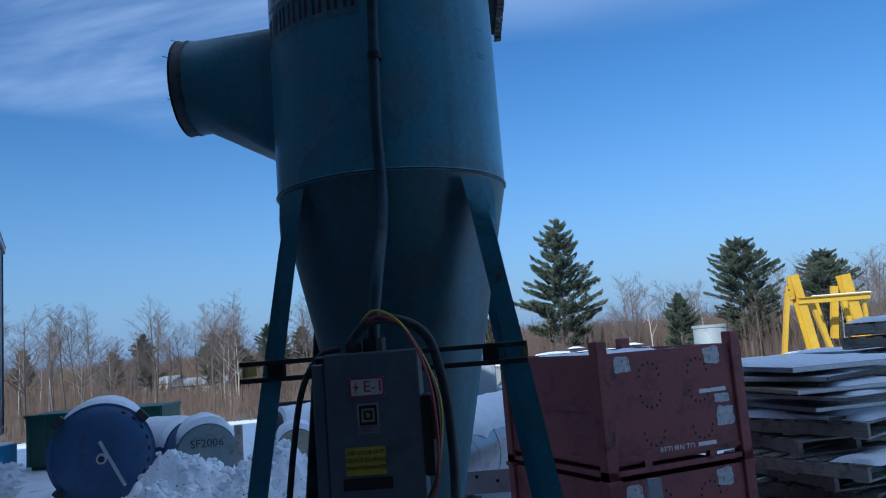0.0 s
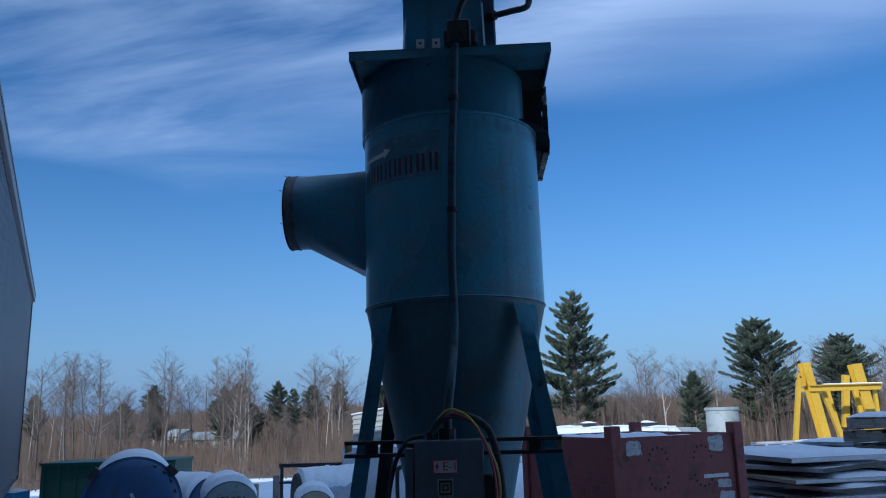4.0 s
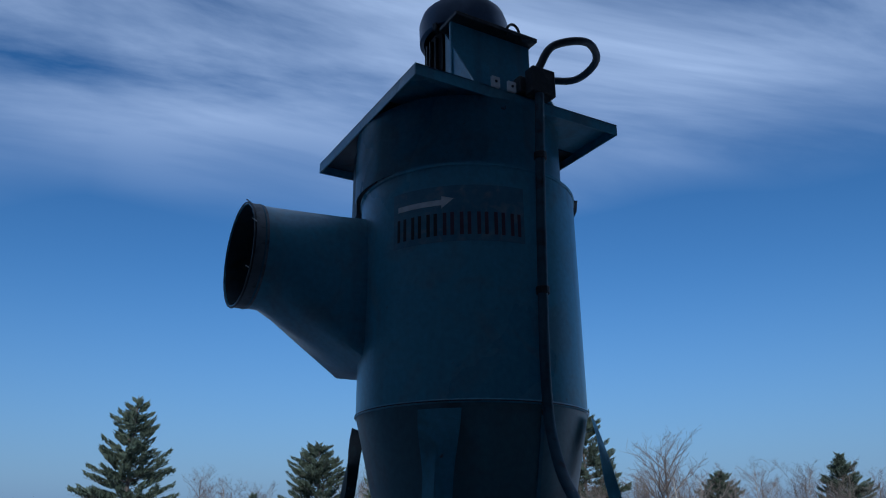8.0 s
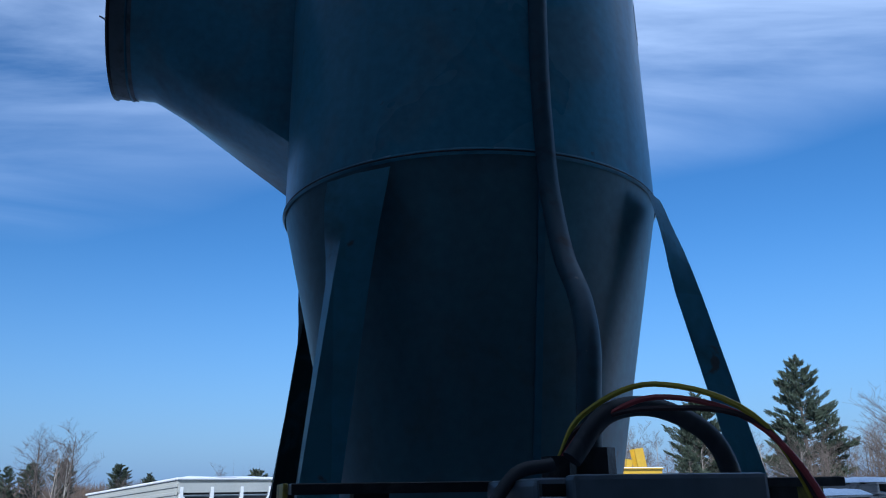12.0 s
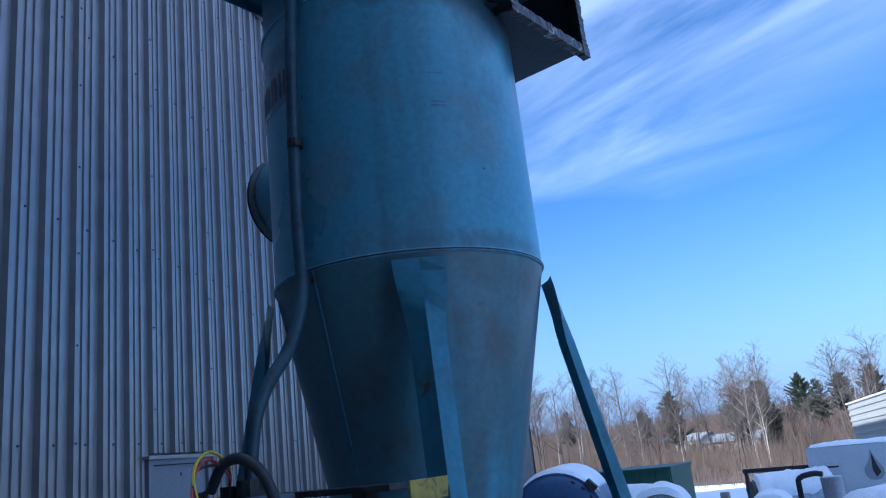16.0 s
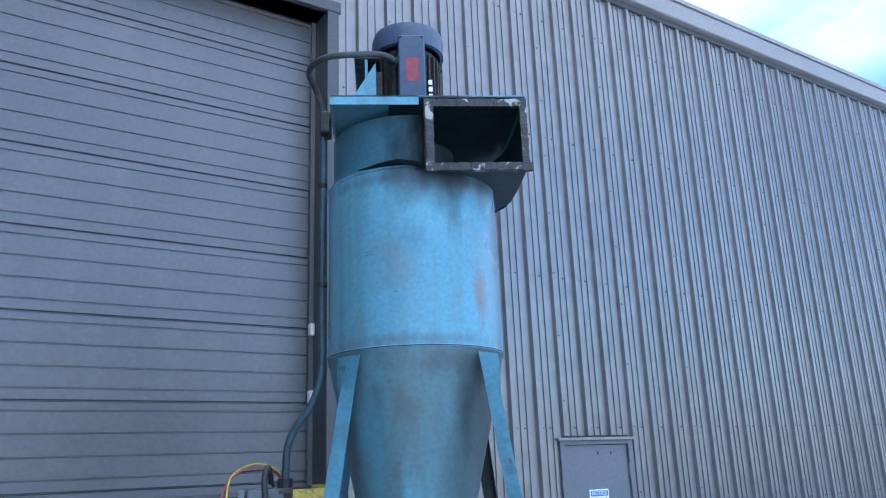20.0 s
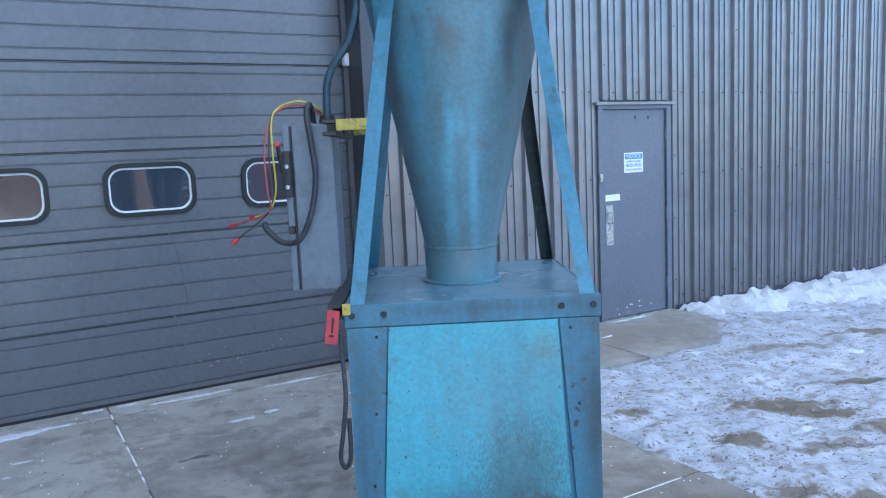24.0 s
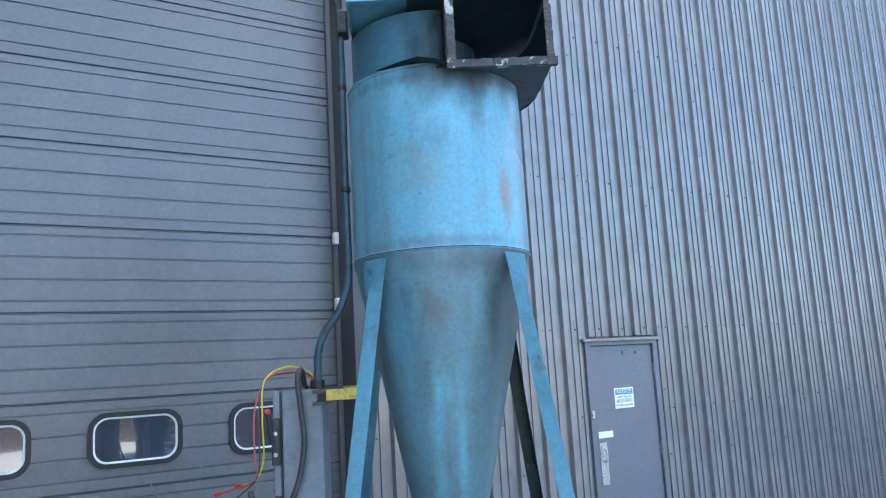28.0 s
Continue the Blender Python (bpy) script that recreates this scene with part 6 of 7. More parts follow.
# --- smaller drums and tanks behind the heap
for nm, lab, x, y, r, ln, rz, z0, mt, endmt in (
        ("drum_tank", "grey-green tank end with stencilled letters", 9.5, 3.95, 0.45, 1.3, 22, 0.52, GREENISH, GREENISH),
        ("drum_tank", "blue tank half buried in snow", 11.2, 4.9, 0.62, 1.9, 70, 0.42, BLUETANK, BLUETANK),
        ("drum_tank", "grey steel drum on its side with snow on top", 12.4, 3.55, 0.42, 1.25, -62, 0.62, STAINLESS, BLACKMETAL),
        ("drum_tank", "small tank with a rusty tan end", 11.2, 2.95, 0.36, 1.0, 15, 0.33, GREENISH, TAN)):
    t = thing(nm, lab, "tank", pose(x, y, land(x, y), 0, 0, rz), group="tanks behind the snow heap")
    part("shell", hcyl(bmesh.new(), (0, 0, z0), (ln, 0, z0), r, 28), mt, t, smooth=True)
    part("end_plate", hcyl(bmesh.new(), (-0.04, 0, z0), (-0.005, 0, z0), r * 0.97, 28), endmt, t)
    part("snow_cap", snow_on_cyl((0.0, 0, z0), (ln, 0, z0), r + 0.005, 66, 0.10, x), SNOW, t, smooth=True)
    part("cradle", boxed(0.1, ln - 0.1, -r * 0.7, r * 0.7, -0.05, z0 - r * 0.8), BLACKMETAL, t)
    if "stencilled letters" in lab:
        words("stencil", "SF2006", 0.17, pose(-0.046, 0, z0 + 0.16, 90, 0, -90), INK, t)

# --- white control cabinet with a drop emblem, blue sheet below
cx, cy = 13.0, 2.065
cab = thing("control_cabinet", "white steel control cabinet with a water-drop emblem", "cabinet", pose(cx, cy, land(cx, cy)))
part("cabinet_body", boxed(0, 0.95, -0.71, 0.71, 0.0, 1.47, bevel=0.02), OFFWHITE, cab)
part("cabinet_door", boxed(-0.012, 0, 0.17, 0.69, 0.05, 1.36, bevel=0.003), OFFWHITE, cab)
for y in (0.26, 0.36, 0.46, 0.56, 0.62):
    part("door_knob", boxed(-0.022, -0.012, y - 0.008, y + 0.008, 0.82, 0.88), INK, cab)
part("nameplate", boxed(-0.018, -0.012, 0.22, 0.44, 1.12, 1.15), INK, cab)
bm = bmesh.new()
prism(bm, [(0.0, 0.28), (0.06, 0.12), (0.14, -0.02), (0.15, -0.12), (0.09, -0.20), (0.0, -0.22), (-0.09, -0.20), (-0.15, -0.12), (-0.14, -0.02), (-0.05, 0.10)], 0.004, pose(-0.004, -0.30, 1.10, 90, 0, -90))
drop = part("drop_emblem", bm, CABGREY, cab, "dark water-drop emblem")
bm = bmesh.new()
prism(bm, [(0.01, 0.22), (0.06, 0.02), (0.10, -0.10), (0.02, -0.17), (-0.02, -0.05)], 0.003, pose(-0.009, -0.30, 1.10, 90, 0, -90))
part("emblem_shade", bm, INK, drop)
blue = part("blue_panel", boxed(-0.10, -0.06, -0.26, 0.02, 0.14, 0.72, bevel=0.005), PLASTICB, cab, "bright blue plastic panel")
for y in (-0.22, -0.02):
    part("panel_leg", boxed(-0.09, -0.07, y - 0.015, y + 0.015, 0.0, 0.14), GALV, blue)
part("cabinet_vent", boxed(0.02, 0.30, -0.80, -0.712, 0.80, 1.40, bevel=0.03), CABGREY, cab)
part("snow_cap", snow_slab(0.0, 0.95, -0.7, 0.7, 1.47, 0.05, 2.0), SNOW, cab, smooth=True)

# --- cream louvred cooling unit behind it
cool = thing("cooling_unit", "cream ribbed-steel cooling unit with dark louvres on its end", "cooling unit", pose(16.7, 1.41, land(17.0, 1.5), 0, 2.3, 24.2))
CH = 2.23 - land(17.0, 1.5)
part("cool_body", boxed(0.02, 6.58, -2.2, 0.0, 0.0, CH - 0.04), CREAM, cool)
for k in range(17):
    z = 0.1 + k * (CH - 0.3) / 16
    part("side_rib", boxed(0.0, 6.58, 0.0, 0.03, z, z + 0.07, bevel=0.008), CREAM, cool)
part("roof_rim", boxed(-0.06, 6.63, -2.25, 0.05, CH - 0.05, CH, bevel=0.01), WHITE, cool)
part("louvre_recess", boxed(-0.005, 0.018, -2.1, -0.1, CH - 1.55, CH - 0.32), BLACK, cool)
for k in range(8):
    z = CH - 0.40 - k * 0.15
    part("louvre_blade", boxed(-0.06, 0.0, -2.1, -0.1, -0.006, 0.006, m=pose(0, 0, z, 0, 28, 0)), CABGREY, cool)
for y in (-2.14, -1.45, -0.75, -0.06):
    part("louvre_post", boxed(-0.075, -0.005, y - 0.035, y + 0.035, CH - 2.3, CH - 0.2), WHITE, cool)
part("louvre_head", boxed(-0.07, 0.0, -2.2, 0.0, CH - 0.32, CH - 0.12), CREAM, cool)
for a, b in (((-0.08, -2.1, CH - 0.4), (-0.08, -1.45, CH - 1.5)), ((-0.08, -0.1, CH - 0.4), (-0.08, -0.75, CH - 1.5))):
    part("cross_brace", bar(bmesh.new(), a, b, 0.035, 0.02, (1, 0, 0)), WHITE, cool)
part("round_badge", tube(bmesh.new(), [(1.5, 0.03, CH - 0.62), (1.5, 0.045, CH - 0.62)], 0.16, 20), WHITE, cool, "round white badge")
part("badge_plate", boxed(1.4, 1.6, 0.03, 0.04, CH - 1.05, CH - 0.88), WHITE, cool)
part("snow_cap", snow_slab(-0.05, 6.58, -2.2, 0.0, CH, 0.05, 3.0, 0.3), SNOW, cool, smooth=True)

# --- grey ducts and cabinets beside it
for lab, x, y, sx, sy, h, mt in (("grey sheet-metal cabinet with snow on top", 14.2, 1.0, 0.9, 0.85, 1.62, CABGREY), ("pale grey equipment cabinet with snow on its sloping top", 14.6, -0.15, 1.3, 1.15, 1.85, CABGREY),
                                 ("beige weathered trailer body", 19.5, -2.6, 4.5, 2.2, 2.0, CREAM), ("white service body on wheels", 22.5, -4.0, 4.0, 2.4, 2.1, WHITE),
                                 ("low grey duct section", 13.2, -1.4, 1.0, 1.1, 1.05, OFFWHITE)):
    t = thing("equipment_box", lab, "equipment", pose(x, y, land(x, y), 0, 0, 8), group="equipment in the yard")
    part("box_body", boxed(0, sx, -sy / 2, sy / 2, 0.0, h, bevel=0.03), mt, t)
    part("front_panel", boxed(-0.015, 0, -sy / 2 + 0.08, sy / 2 - 0.08, 0.1, h - 0.15, bevel=0.004), mt, t)
    part("rim", boxed(-0.03, sx + 0.03, -sy / 2 - 0.03, sy / 2 + 0.03, h, h + 0.04), mt, t)
    part("snow_cap", snow_slab(-0.02, sx, -sy / 2, sy / 2, h + 0.04, 0.07, x, 0.12), SNOW, t, smooth=True)
    part("skid", boxed(0.05, sx - 0.05, -sy / 2 + 0.1, sy / 2 - 0.1, -0.1, 0.0), BLACKMETAL, t)
rack = thing("pipe_rack", "dark steel pipe rack standing in the snow", "rack", pose(14.5, 3.6, land(14.5, 3.6)), group="")
for y in (-0.5, 0.15, 0.8):
    part("upright", boxed(-0.03, 0.03, y - 0.03, y + 0.03, 0, 1.25), BLACKMETAL, rack)
part("rail", boxed(-0.04, 0.04, -0.55, 0.85, 1.20, 1.28), BLACKMETAL, rack)
part("rail", boxed(-0.04, 0.04, -0.55, 0.85, 0.85, 0.90), BLACKMETAL, rack)

# --- stainless vessel with pipework
A, B = Vector((5.75, 0.40, 0.58)), Vector((9.0, -1.05, 0.58))
ves = thing("stainless_vessel", "dull stainless horizontal vessel with snow along its top", "vessel", pose(A.x, A.y, land(A.x, A.y), 0, 0, math.degrees(math.atan2(B.y - A.y, B.x - A.x))))
L = (B - A).length
VZ = 0.64
part("shell", hcyl(bmesh.new(), (0, 0, VZ), (L, 0, VZ), 0.49, 40, 0.12), STAINLESS, ves, smooth=True)
for x in (0.02, 1.0, 2.1, 3.2):
    part("band", hcyl(bmesh.new(), (x - 0.015, 0, VZ), (x + 0.015, 0, VZ), 0.498, 40), GALV, ves, smooth=True)
part("snow_cap", snow_on_cyl((0.02, 0, VZ), (L, 0, VZ), 0.495, 62, 0.08, 6.0), SNOW, ves, smooth=True)
part("end_head", hcyl(bmesh.new(), (-0.10, 0, VZ), (0.0, 0, VZ), 0.492, 40, 0.055), surf("stained_vessel_head", [(0.22, 0.22, 0.225), (0.30, 0.30, 0.31), (0.16, 0.12, 0.09)], 0.45, metal=0.5, big=2.5, bump=0.04, spots=((0.16, 0.09, 0.05), 4, 0.62, 0.06)), ves, "rust-stained dished head", smooth=True)
for x in (0.5, 2.6):
    part("saddle", boxed(x - 0.06, x + 0.06, -0.4, 0.4, -0.05, 0.24), BLACKMETAL, ves)
pw = thing("pipe_manifold", "dark flanged pipe manifold standing beside the vessel", "pipework", pose(6.0, 0.86, land(6.0, 0.86)))
part("standpipe", tube(bmesh.new(), [(0, 0, 0.0), (0, 0, 0.95)], 0.075, 14), BLACKMETAL, pw, smooth=True)
part("standpipe", tube(bmesh.new(), [(0.1, -0.22, 0.3), (0.1, -0.22, 1.32)], 0.09, 14), GALV, pw, smooth=True)
part("bent_pipe", sweep_tube([(0.02, 0.04, 0.9), (0.02, 0.04, 1.25), (0.02, 0.02, 1.33), (0.02, -0.10, 1.36), (0.02, -0.18, 1.35)], 0.025, 8, 4), BLACKMETAL, pw, smooth=True)
for z in (0.2, 0.42, 0.62, 0.82):
    part("flange", tube(bmesh.new(), [(0, 0, z), (0, 0, z + 0.035)], 0.115, 16), BLACKMETAL, pw)
    part("valve", boxed(-0.12, -0.03, 0.03, 0.13, z - 0.08, z - 0.02, bevel=0.01), GALV, pw)
beam = thing("galvanised_beam", "long punched galvanised angle beam laid on timbers", "beam", pose(4.75, 0.86, land(4.75, 0.86), 0, 0, -86))
part("web", boxed(-0.05, 1.75, -0.006, 0.006, 0.50, 0.70), GALV, beam)
part("foot_flange", boxed(-0.05, 1.75, 0.0, 0.16, 0.494, 0.506), GALV, beam)
for k in range(9):
    part("punched_hole", tube(bmesh.new(), [(0.08 + k * 0.19, -0.008, 0.60 + 0.05 * (k % 2)), (0.08 + k * 0.19, -0.0065, 0.60 + 0.05 * (k % 2))], 0.017, 8), BLACK, beam)
for x in (0.2, 1.5):
    part("timber", boxed(x - 0.05, x + 0.05, 0.10, 0.5, -0.05, 0.494), BLACKMETAL, beam, "dark trestle block")
ALU = surf("bright_aluminium", [(0.62, 0.65, 0.68), (0.72, 0.74, 0.76)], 0.4, metal=0.4, big=6, bump=0.02)
frm = thing("aluminium_frame", "light aluminium angle frame lying in the snow", "frame", pose(0, 0, 0))
for a, b, z0, z1 in (((5.44, 2.01), (8.16, 1.79), 0.02, 0.02), ((6.00, 1.98), (7.37, 1.80), 0.03, 0.03), ((8.16, 1.79), (6.43, 1.35), 0.03, 0.03), ((7.37, 1.79), (5.82, 1.35), 0.02, 0.02), ((5.08, 1.46), (8.36, 0.94), 0.04, 0.10),
                     ((5.86, 1.43), (7.80, 1.10), 0.07, 0.10), ((6.36, 1.32), (6.27, 0.17), 0.03, 0.05), ((5.61, 1.32), (5.76, 0.20), 0.03, 0.05)):
    part("frame_bar", bar(bmesh.new(), (*a, land(*a) + z0 + 0.05), (*b, land(*b) + z1 + 0.05), 0.035, 0.040), ALU, frm)

# --- stacked red-oxide steel bins
RBX = surf("peeling_label", [(0.55, 0.56, 0.58), (0.65, 0.66, 0.67), (0.30, 0.20, 0.18)], 0.7, big=9, bump=0.2)


def steel_bin(m, label):
    t = thing("steel_bin", label, "bin", m, group="stacked steel bins")
    W, D, H = 1.16, 1.28, 0.80
    for x in (0.0, W):
        for y in (0.0, D):
            p = part("post", boxed(x - 0.045, x + 0.045, y - 0.045, y + 0.045, -0.04, H + 0.085, bevel=0.006), OXIDE, t)
            part("post_foot", boxed(x - 0.055, x + 0.055, y - 0.055, y + 0.055, -0.05, -0.02), OXIDE, p)
    front = part("front_panel", boxed(0.045, W - 0.045, -0.02, 0.0, 0.10, H), OXIDE, t, "rusty red front sheet")
    part("back_panel", boxed(0.045, W - 0.045, D, D + 0.02, 0.10, H), OXIDE, t)
    for x in (-0.02, W):
        sp = part("side_panel", boxed(x, x + 0.02, 0.045, D - 0.045, 0.10, H), OXIDE, t, "rusty red side sheet")
        part("side_rib", boxed(x - 0.012 if x < 0 else x + 0.02, x if x < 0 else x + 0.032, 0.045, D - 0.045, 0.42, 0.46), OXIDE, sp)
    part("bin_floor", boxed(0.0, W, 0.0, D, 0.06, 0.10), OXIDE, t)
    for z in (0.0, 0.08):
        part("base_rail", boxed(0.03, W - 0.03, -0.03, 0.02, z, z + 0.035), OXIDE, t)
        part("base_rail", boxed(-0.03, 0.02, 0.03, D - 0.03, z, z + 0.035), OXIDE, t)
    for x in (0.30, 0.86):
        part("fork_stay", boxed(x - 0.03, x + 0.03, -0.025, 0.02, 0.0, 0.10), OXIDE, t)
    hole = None
    for cx in (0.38, 0.80):
        for cz, r in ((0.66, 0.085), (0.53, 0.085), (0.28, 0.085)):
            for a in range(0, 181, 30) if cz != 0.28 else range(180, 361, 30):
                x, z = cx + r * math.cos(radians(a)), cz - 0.03 + r * math.sin(radians(a)) * (1 if cz != 0.53 else -1)
                if hole is None:
                    hole = part("perforation", tube(bmesh.new(), [(0, -0.0225, 0), (0, -0.0205, 0)], 0.010, 6), BLACK, front)
                    hole.matrix_local = pose(x, 0, z)
                else:
                    share("perforation", hole.data, front, pose(x, 0, z))
    for x0, x1, z0, z1 in ((0.09, 0.24, 0.66, 0.78), (0.86, 1.02, 0.66, 0.80), (0.92, 1.10, 0.22, 0.38), (0.92, 1.07, 0.39, 0.46)):
        bm = bmesh.new()
        pts = []
        for k in range(18):
            a = 2 * math.pi * k / 18
            q = 1 / max(abs(math.cos(a)), abs(math.sin(a))) * (0.86 + 0.16 * noise.noise(Vector((k * 0.9, x0 * 9, z0 * 7))))
            pts.append(((x0 + x1) / 2 + (x1 - x0) / 2 * q * math.cos(a), (z0 + z1) / 2 + (z1 - z0) / 2 * q * math.sin(a)))
        prism(bm, pts, 0.003, pose(0, -0.0205, 0, 90))
        part("peeling_label", bm, RBX, front, "torn pale shipping label")
    words("lettering", "RETURN TO", 0.055, pose(0.56, -0.0215, 0.125, 90), LABELW, front)
    part("name_bar", boxed(0.74, 0.90, -0.0225, -0.0207, 0.108, 0.142), LABELW, front)
    part("name_bar", boxed(0.80, 1.04, -0.0225, -0.0207, 0.472, 0.500), LABELW, front)
    return t


RB = pose(2.75, -1.05, land(2.75, -1.05) + 0.08, 0, 0, -64.3)
b0 = steel_bin(RB, "rusty red-oxide steel stacking bin, lower of two")
b1 = copy_thing(b0, RB @ pose(0, 0, 0.84))
tagged(b1, "rusty red-oxide steel stacking bin with torn labels, snow inside")
tagged(part("bin_snow", snow_slab(0.03, 1.13, 0.03, 1.25, 1.585, 0.05, 9.0, 0.1, m=RB), SNOW, smooth=True), "snow filling the top steel bin", "snow")
# a light post standing in front of the bins
lp = thing("timber_offcut", "pale timber post leaning at the bin", "post", pose(2.62, -1.28, land(2.6, -1.2), 0, 0, -64))
part("post_body", bar(bmesh.new(), (0, -0.05, -0.02), (0.02, 0.0, 0.92), 0.09, 0.05), GALV, lp)

# --- pallets
def pallet_parts(t):
    for y in (-0.48, 0.0, 0.48):
        part("stringer", boxed(-0.6, 0.6, y - 0.02, y + 0.02, 0.016, 0.104), WOOD, t)
    tb = None
    for k in range(7):
        x = -0.545 + k * 0.1817
        if tb is None:
            tb = part("top_board", boxed(-0.055, 0.055, -0.5, 0.5, 0.105, 0.122, bevel=0.002), WOOD, t)
            tb.matrix_local = pose(x, 0, 0)
        else:
            share("top_board", tb.data, t, pose(x, 0.004 * ((k * 7) % 3 - 1), 0))
    for x in (-0.54, 0.0, 0.54):
        share("bottom_board", tb.data, t, pose(x, 0, -0.1055))


first_pallet = thing("pallet", "weathered grey wooden pallet in a stack", "pallet", pose(0, 0, -30), group="stacked pallets")
pallet_parts(first_pallet)
rnd = random.Random(21)
placed = 0
for sx, sy, rz, n, jitter, drift in ((4.05, -2.95, 24, 8, 0.20, 0.0), (5.25, -4.75, 22, 13, 0.06, 0.0), (6.5, -6.55, 20, 14, 0.07, 0.0), (7.3, -4.1, 24, 8, 0.06, 0.0), (7.9, -8.3, 18, 13, 0.07, 0.0), (3.95, -4.15, 20, 3, 0.08, 0.0), (8.6, -6.2, 20, 9, 0.06, 0.0)):
    z = land(sx, sy) + 0.03
    for k in range(n):
        x = sx + rnd.uniform(-jitter, jitter) + drift * k
        y = sy + rnd.uniform(-jitter, jitter)
        a = rz + rnd.uniform(-1, 1) * (15 if jitter > 0.1 else 5)
        tilt = rnd.uniform(-1.0, 1.0) * (2.2 if jitter > 0.1 else 1)
        m = pose(x, y, z, tilt * 0.5, tilt * 0.4, a)
        if placed == 0:
            first_pallet.matrix_world = m
        else:
            copy_thing(first_pallet, m)
        placed += 1
        if k < n - 1:
            # a lip of snow caught on the edge that shows
            s0 = rnd.choice((-0.5, -0.5, rnd.uniform(-0.5, -0.1)))
            tagged(part("snow_lip", snow_slab(-0.68 if jitter > 0.1 else -0.64, rnd.uniform(-0.52, -0.36) + (0.12 if jitter > 0.1 else 0.0), s0, min(0.5, s0 + rnd.uniform(0.25, 0.95) * (1.4 if jitter > 0.1 else 1.0)), 0.124, rnd.uniform(0.022, 0.05), z * 7 + k, 0.04, m=m), SNOW, smooth=True), "lip of snow caught on a pallet edge", "snow", group="snow on pallets")
        z += 0.128 + rnd.uniform(0.0, 0.012)
    tagged(part("snow_blanket", snow_slab(-0.60, 0.60, -0.5, 0.5, 0.126, 0.05, sx, 0.07, m=m), SNOW, smooth=True), "blanket of snow on a stack of pallets", "snow", group="snow on pallets")
# packs of flat sheets lying crooked on the pallets, each with its own rag of snow
pk = random.Random(8)
for x, y, z, rz, sx, sy, n in ((4.15, -3.02, 1.10, 26, 0.62, 0.55, 6), (6.9, -4.0, 1.03, 24, 1.3, 0.62, 3), (8.4, -5.9, 1.18, 22, 1.2, 0.6, 3)):
    zz = land(x, y) + z
    for k in range(n):
        th = pk.uniform(0.018, 0.05) if n > 3 else 0.05
        m = pose(x + pk.uniform(-0.09, 0.09), y + pk.uniform(-0.09, 0.09), zz, pk.uniform(-1, 1), pk.uniform(-1, 1), rz + pk.uniform(-13, 13) * (1 if n > 3 else 0.3))
        t = thing("sheet_panel", "flat grey sheet in a crooked snow-covered pack", "panel", m, group="panel packs")
        f = pk.uniform(0.85, 1.08)
        part("sheet", boxed(-sx * f, sx * f, -sy, sy, 0.0, th, bevel=0.003), (GALV, CABGREY, OFFWHITE, TAN)[(k * 3 + n) % 4] if n > 3 else (GALV if k % 2 else CABGREY), t)
        part("edge_strip", boxed(-sx * f - 0.006, -sx * f, -sy, sy, 0.003, th - 0.003), GALV if k % 2 else BLACKMETAL, t)
        y0 = pk.uniform(-sy, -0.25)
        tagged(part("snow_blanket", snow_slab(-sx * f * (1 if k == n - 1 else 1.02), sx * 0.2 if k < n - 1 else sx * f, -sy if k == n - 1 else y0, min(sy, y0 + pk.uniform(0.5, 1.2)) if k < n - 1 else sy, th, 0.03, x + k, 0.06, m=m), SNOW, smooth=True),
               "rag of snow on a pack of sheets", "snow", group="snow on pallets")
        zz += th + pk.uniform(0.012, 0.05)

# --- yellow gantry frame
gan = thing("gantry_frame", "bright yellow steel gantry frame", "gantry", pose(15, -8.2, land(15, -8.2), 0, 0, 4))
GB = -land(15, -8.2)


def i_beam(a, b, w, d):
    """A rolled beam from a to b: two flanges w wide, d apart along x, and a web."""
    bm = bmesh.new()
    a, b, f = Vector(a), Vector(b), Vector((d / 2, 0, 0))
    bar(bm, a - f, b - f, w, 0.022, (1, 0, 0))
    bar(bm, a + f, b + f, w, 0.022, (1, 0, 0))
    bar(bm, a, b, 0.016, d - 0.024, (1, 0, 0))
    return bm


part("column", i_beam((0, 0.16, 0.0), (0, 0.713, 2.78 + GB), 0.19, 0.20), GANTRYY, gan)
part("column", i_beam((0.9, -1.53, 0.0), (0.9, -0.955, 2.76 + GB), 0.24, 0.20), GANTRYY, gan)
part("brace", bar(bmesh.new(), (0, 1.43, 0.0), (0, 0.87, 2.40 + GB), 0.09, 0.10, (1, 0, 0)), GANTRYY, gan)
part("brace", bar(bmesh.new(), (0.3, -0.62, 0.0), (0.1, 0.31, 2.15 + GB), 0.10, 0.10, (1, 0, 0)), GANTRYY, gan)
part("brace", bar(bmesh.new(), (0.6, -0.55, 0.0), (0.6, -0.05, 2.15 + GB), 0.11, 0.08, (1, 0, 0)), GANTRYY, gan)
part("brace", bar(bmesh.new(), (0.7, -0.44, 1.30 + GB), (0.7, -0.60, 2.5 + GB), 0.15, 0.10, (1, 0, 0)), GANTRYY, gan)
part("brace", bar(bmesh.new(), (0.4, -1.05, 0.0), (0.4, -0.60, 2.15 + GB), 0.10, 0.08, (1, 0, 0)), GANTRYY, gan)
part("brace", bar(bmesh.new(), (0.0, -0.84, 0.2), (0.0, -0.84, 2.15 + GB), 0.07, 0.07, (1, 0, 0)), GANTRYY, gan)
part("crossbeam", boxed(-0.17, -0.125, -0.91, 0.74, 2.13 + GB, 2.27 + GB, bevel=0.006), GANTRYY, gan)
part("crossbeam_lip", boxed(-0.24, -0.17, -0.91, 0.74, 2.255 + GB, 2.272 + GB), GANTRYY, gan)
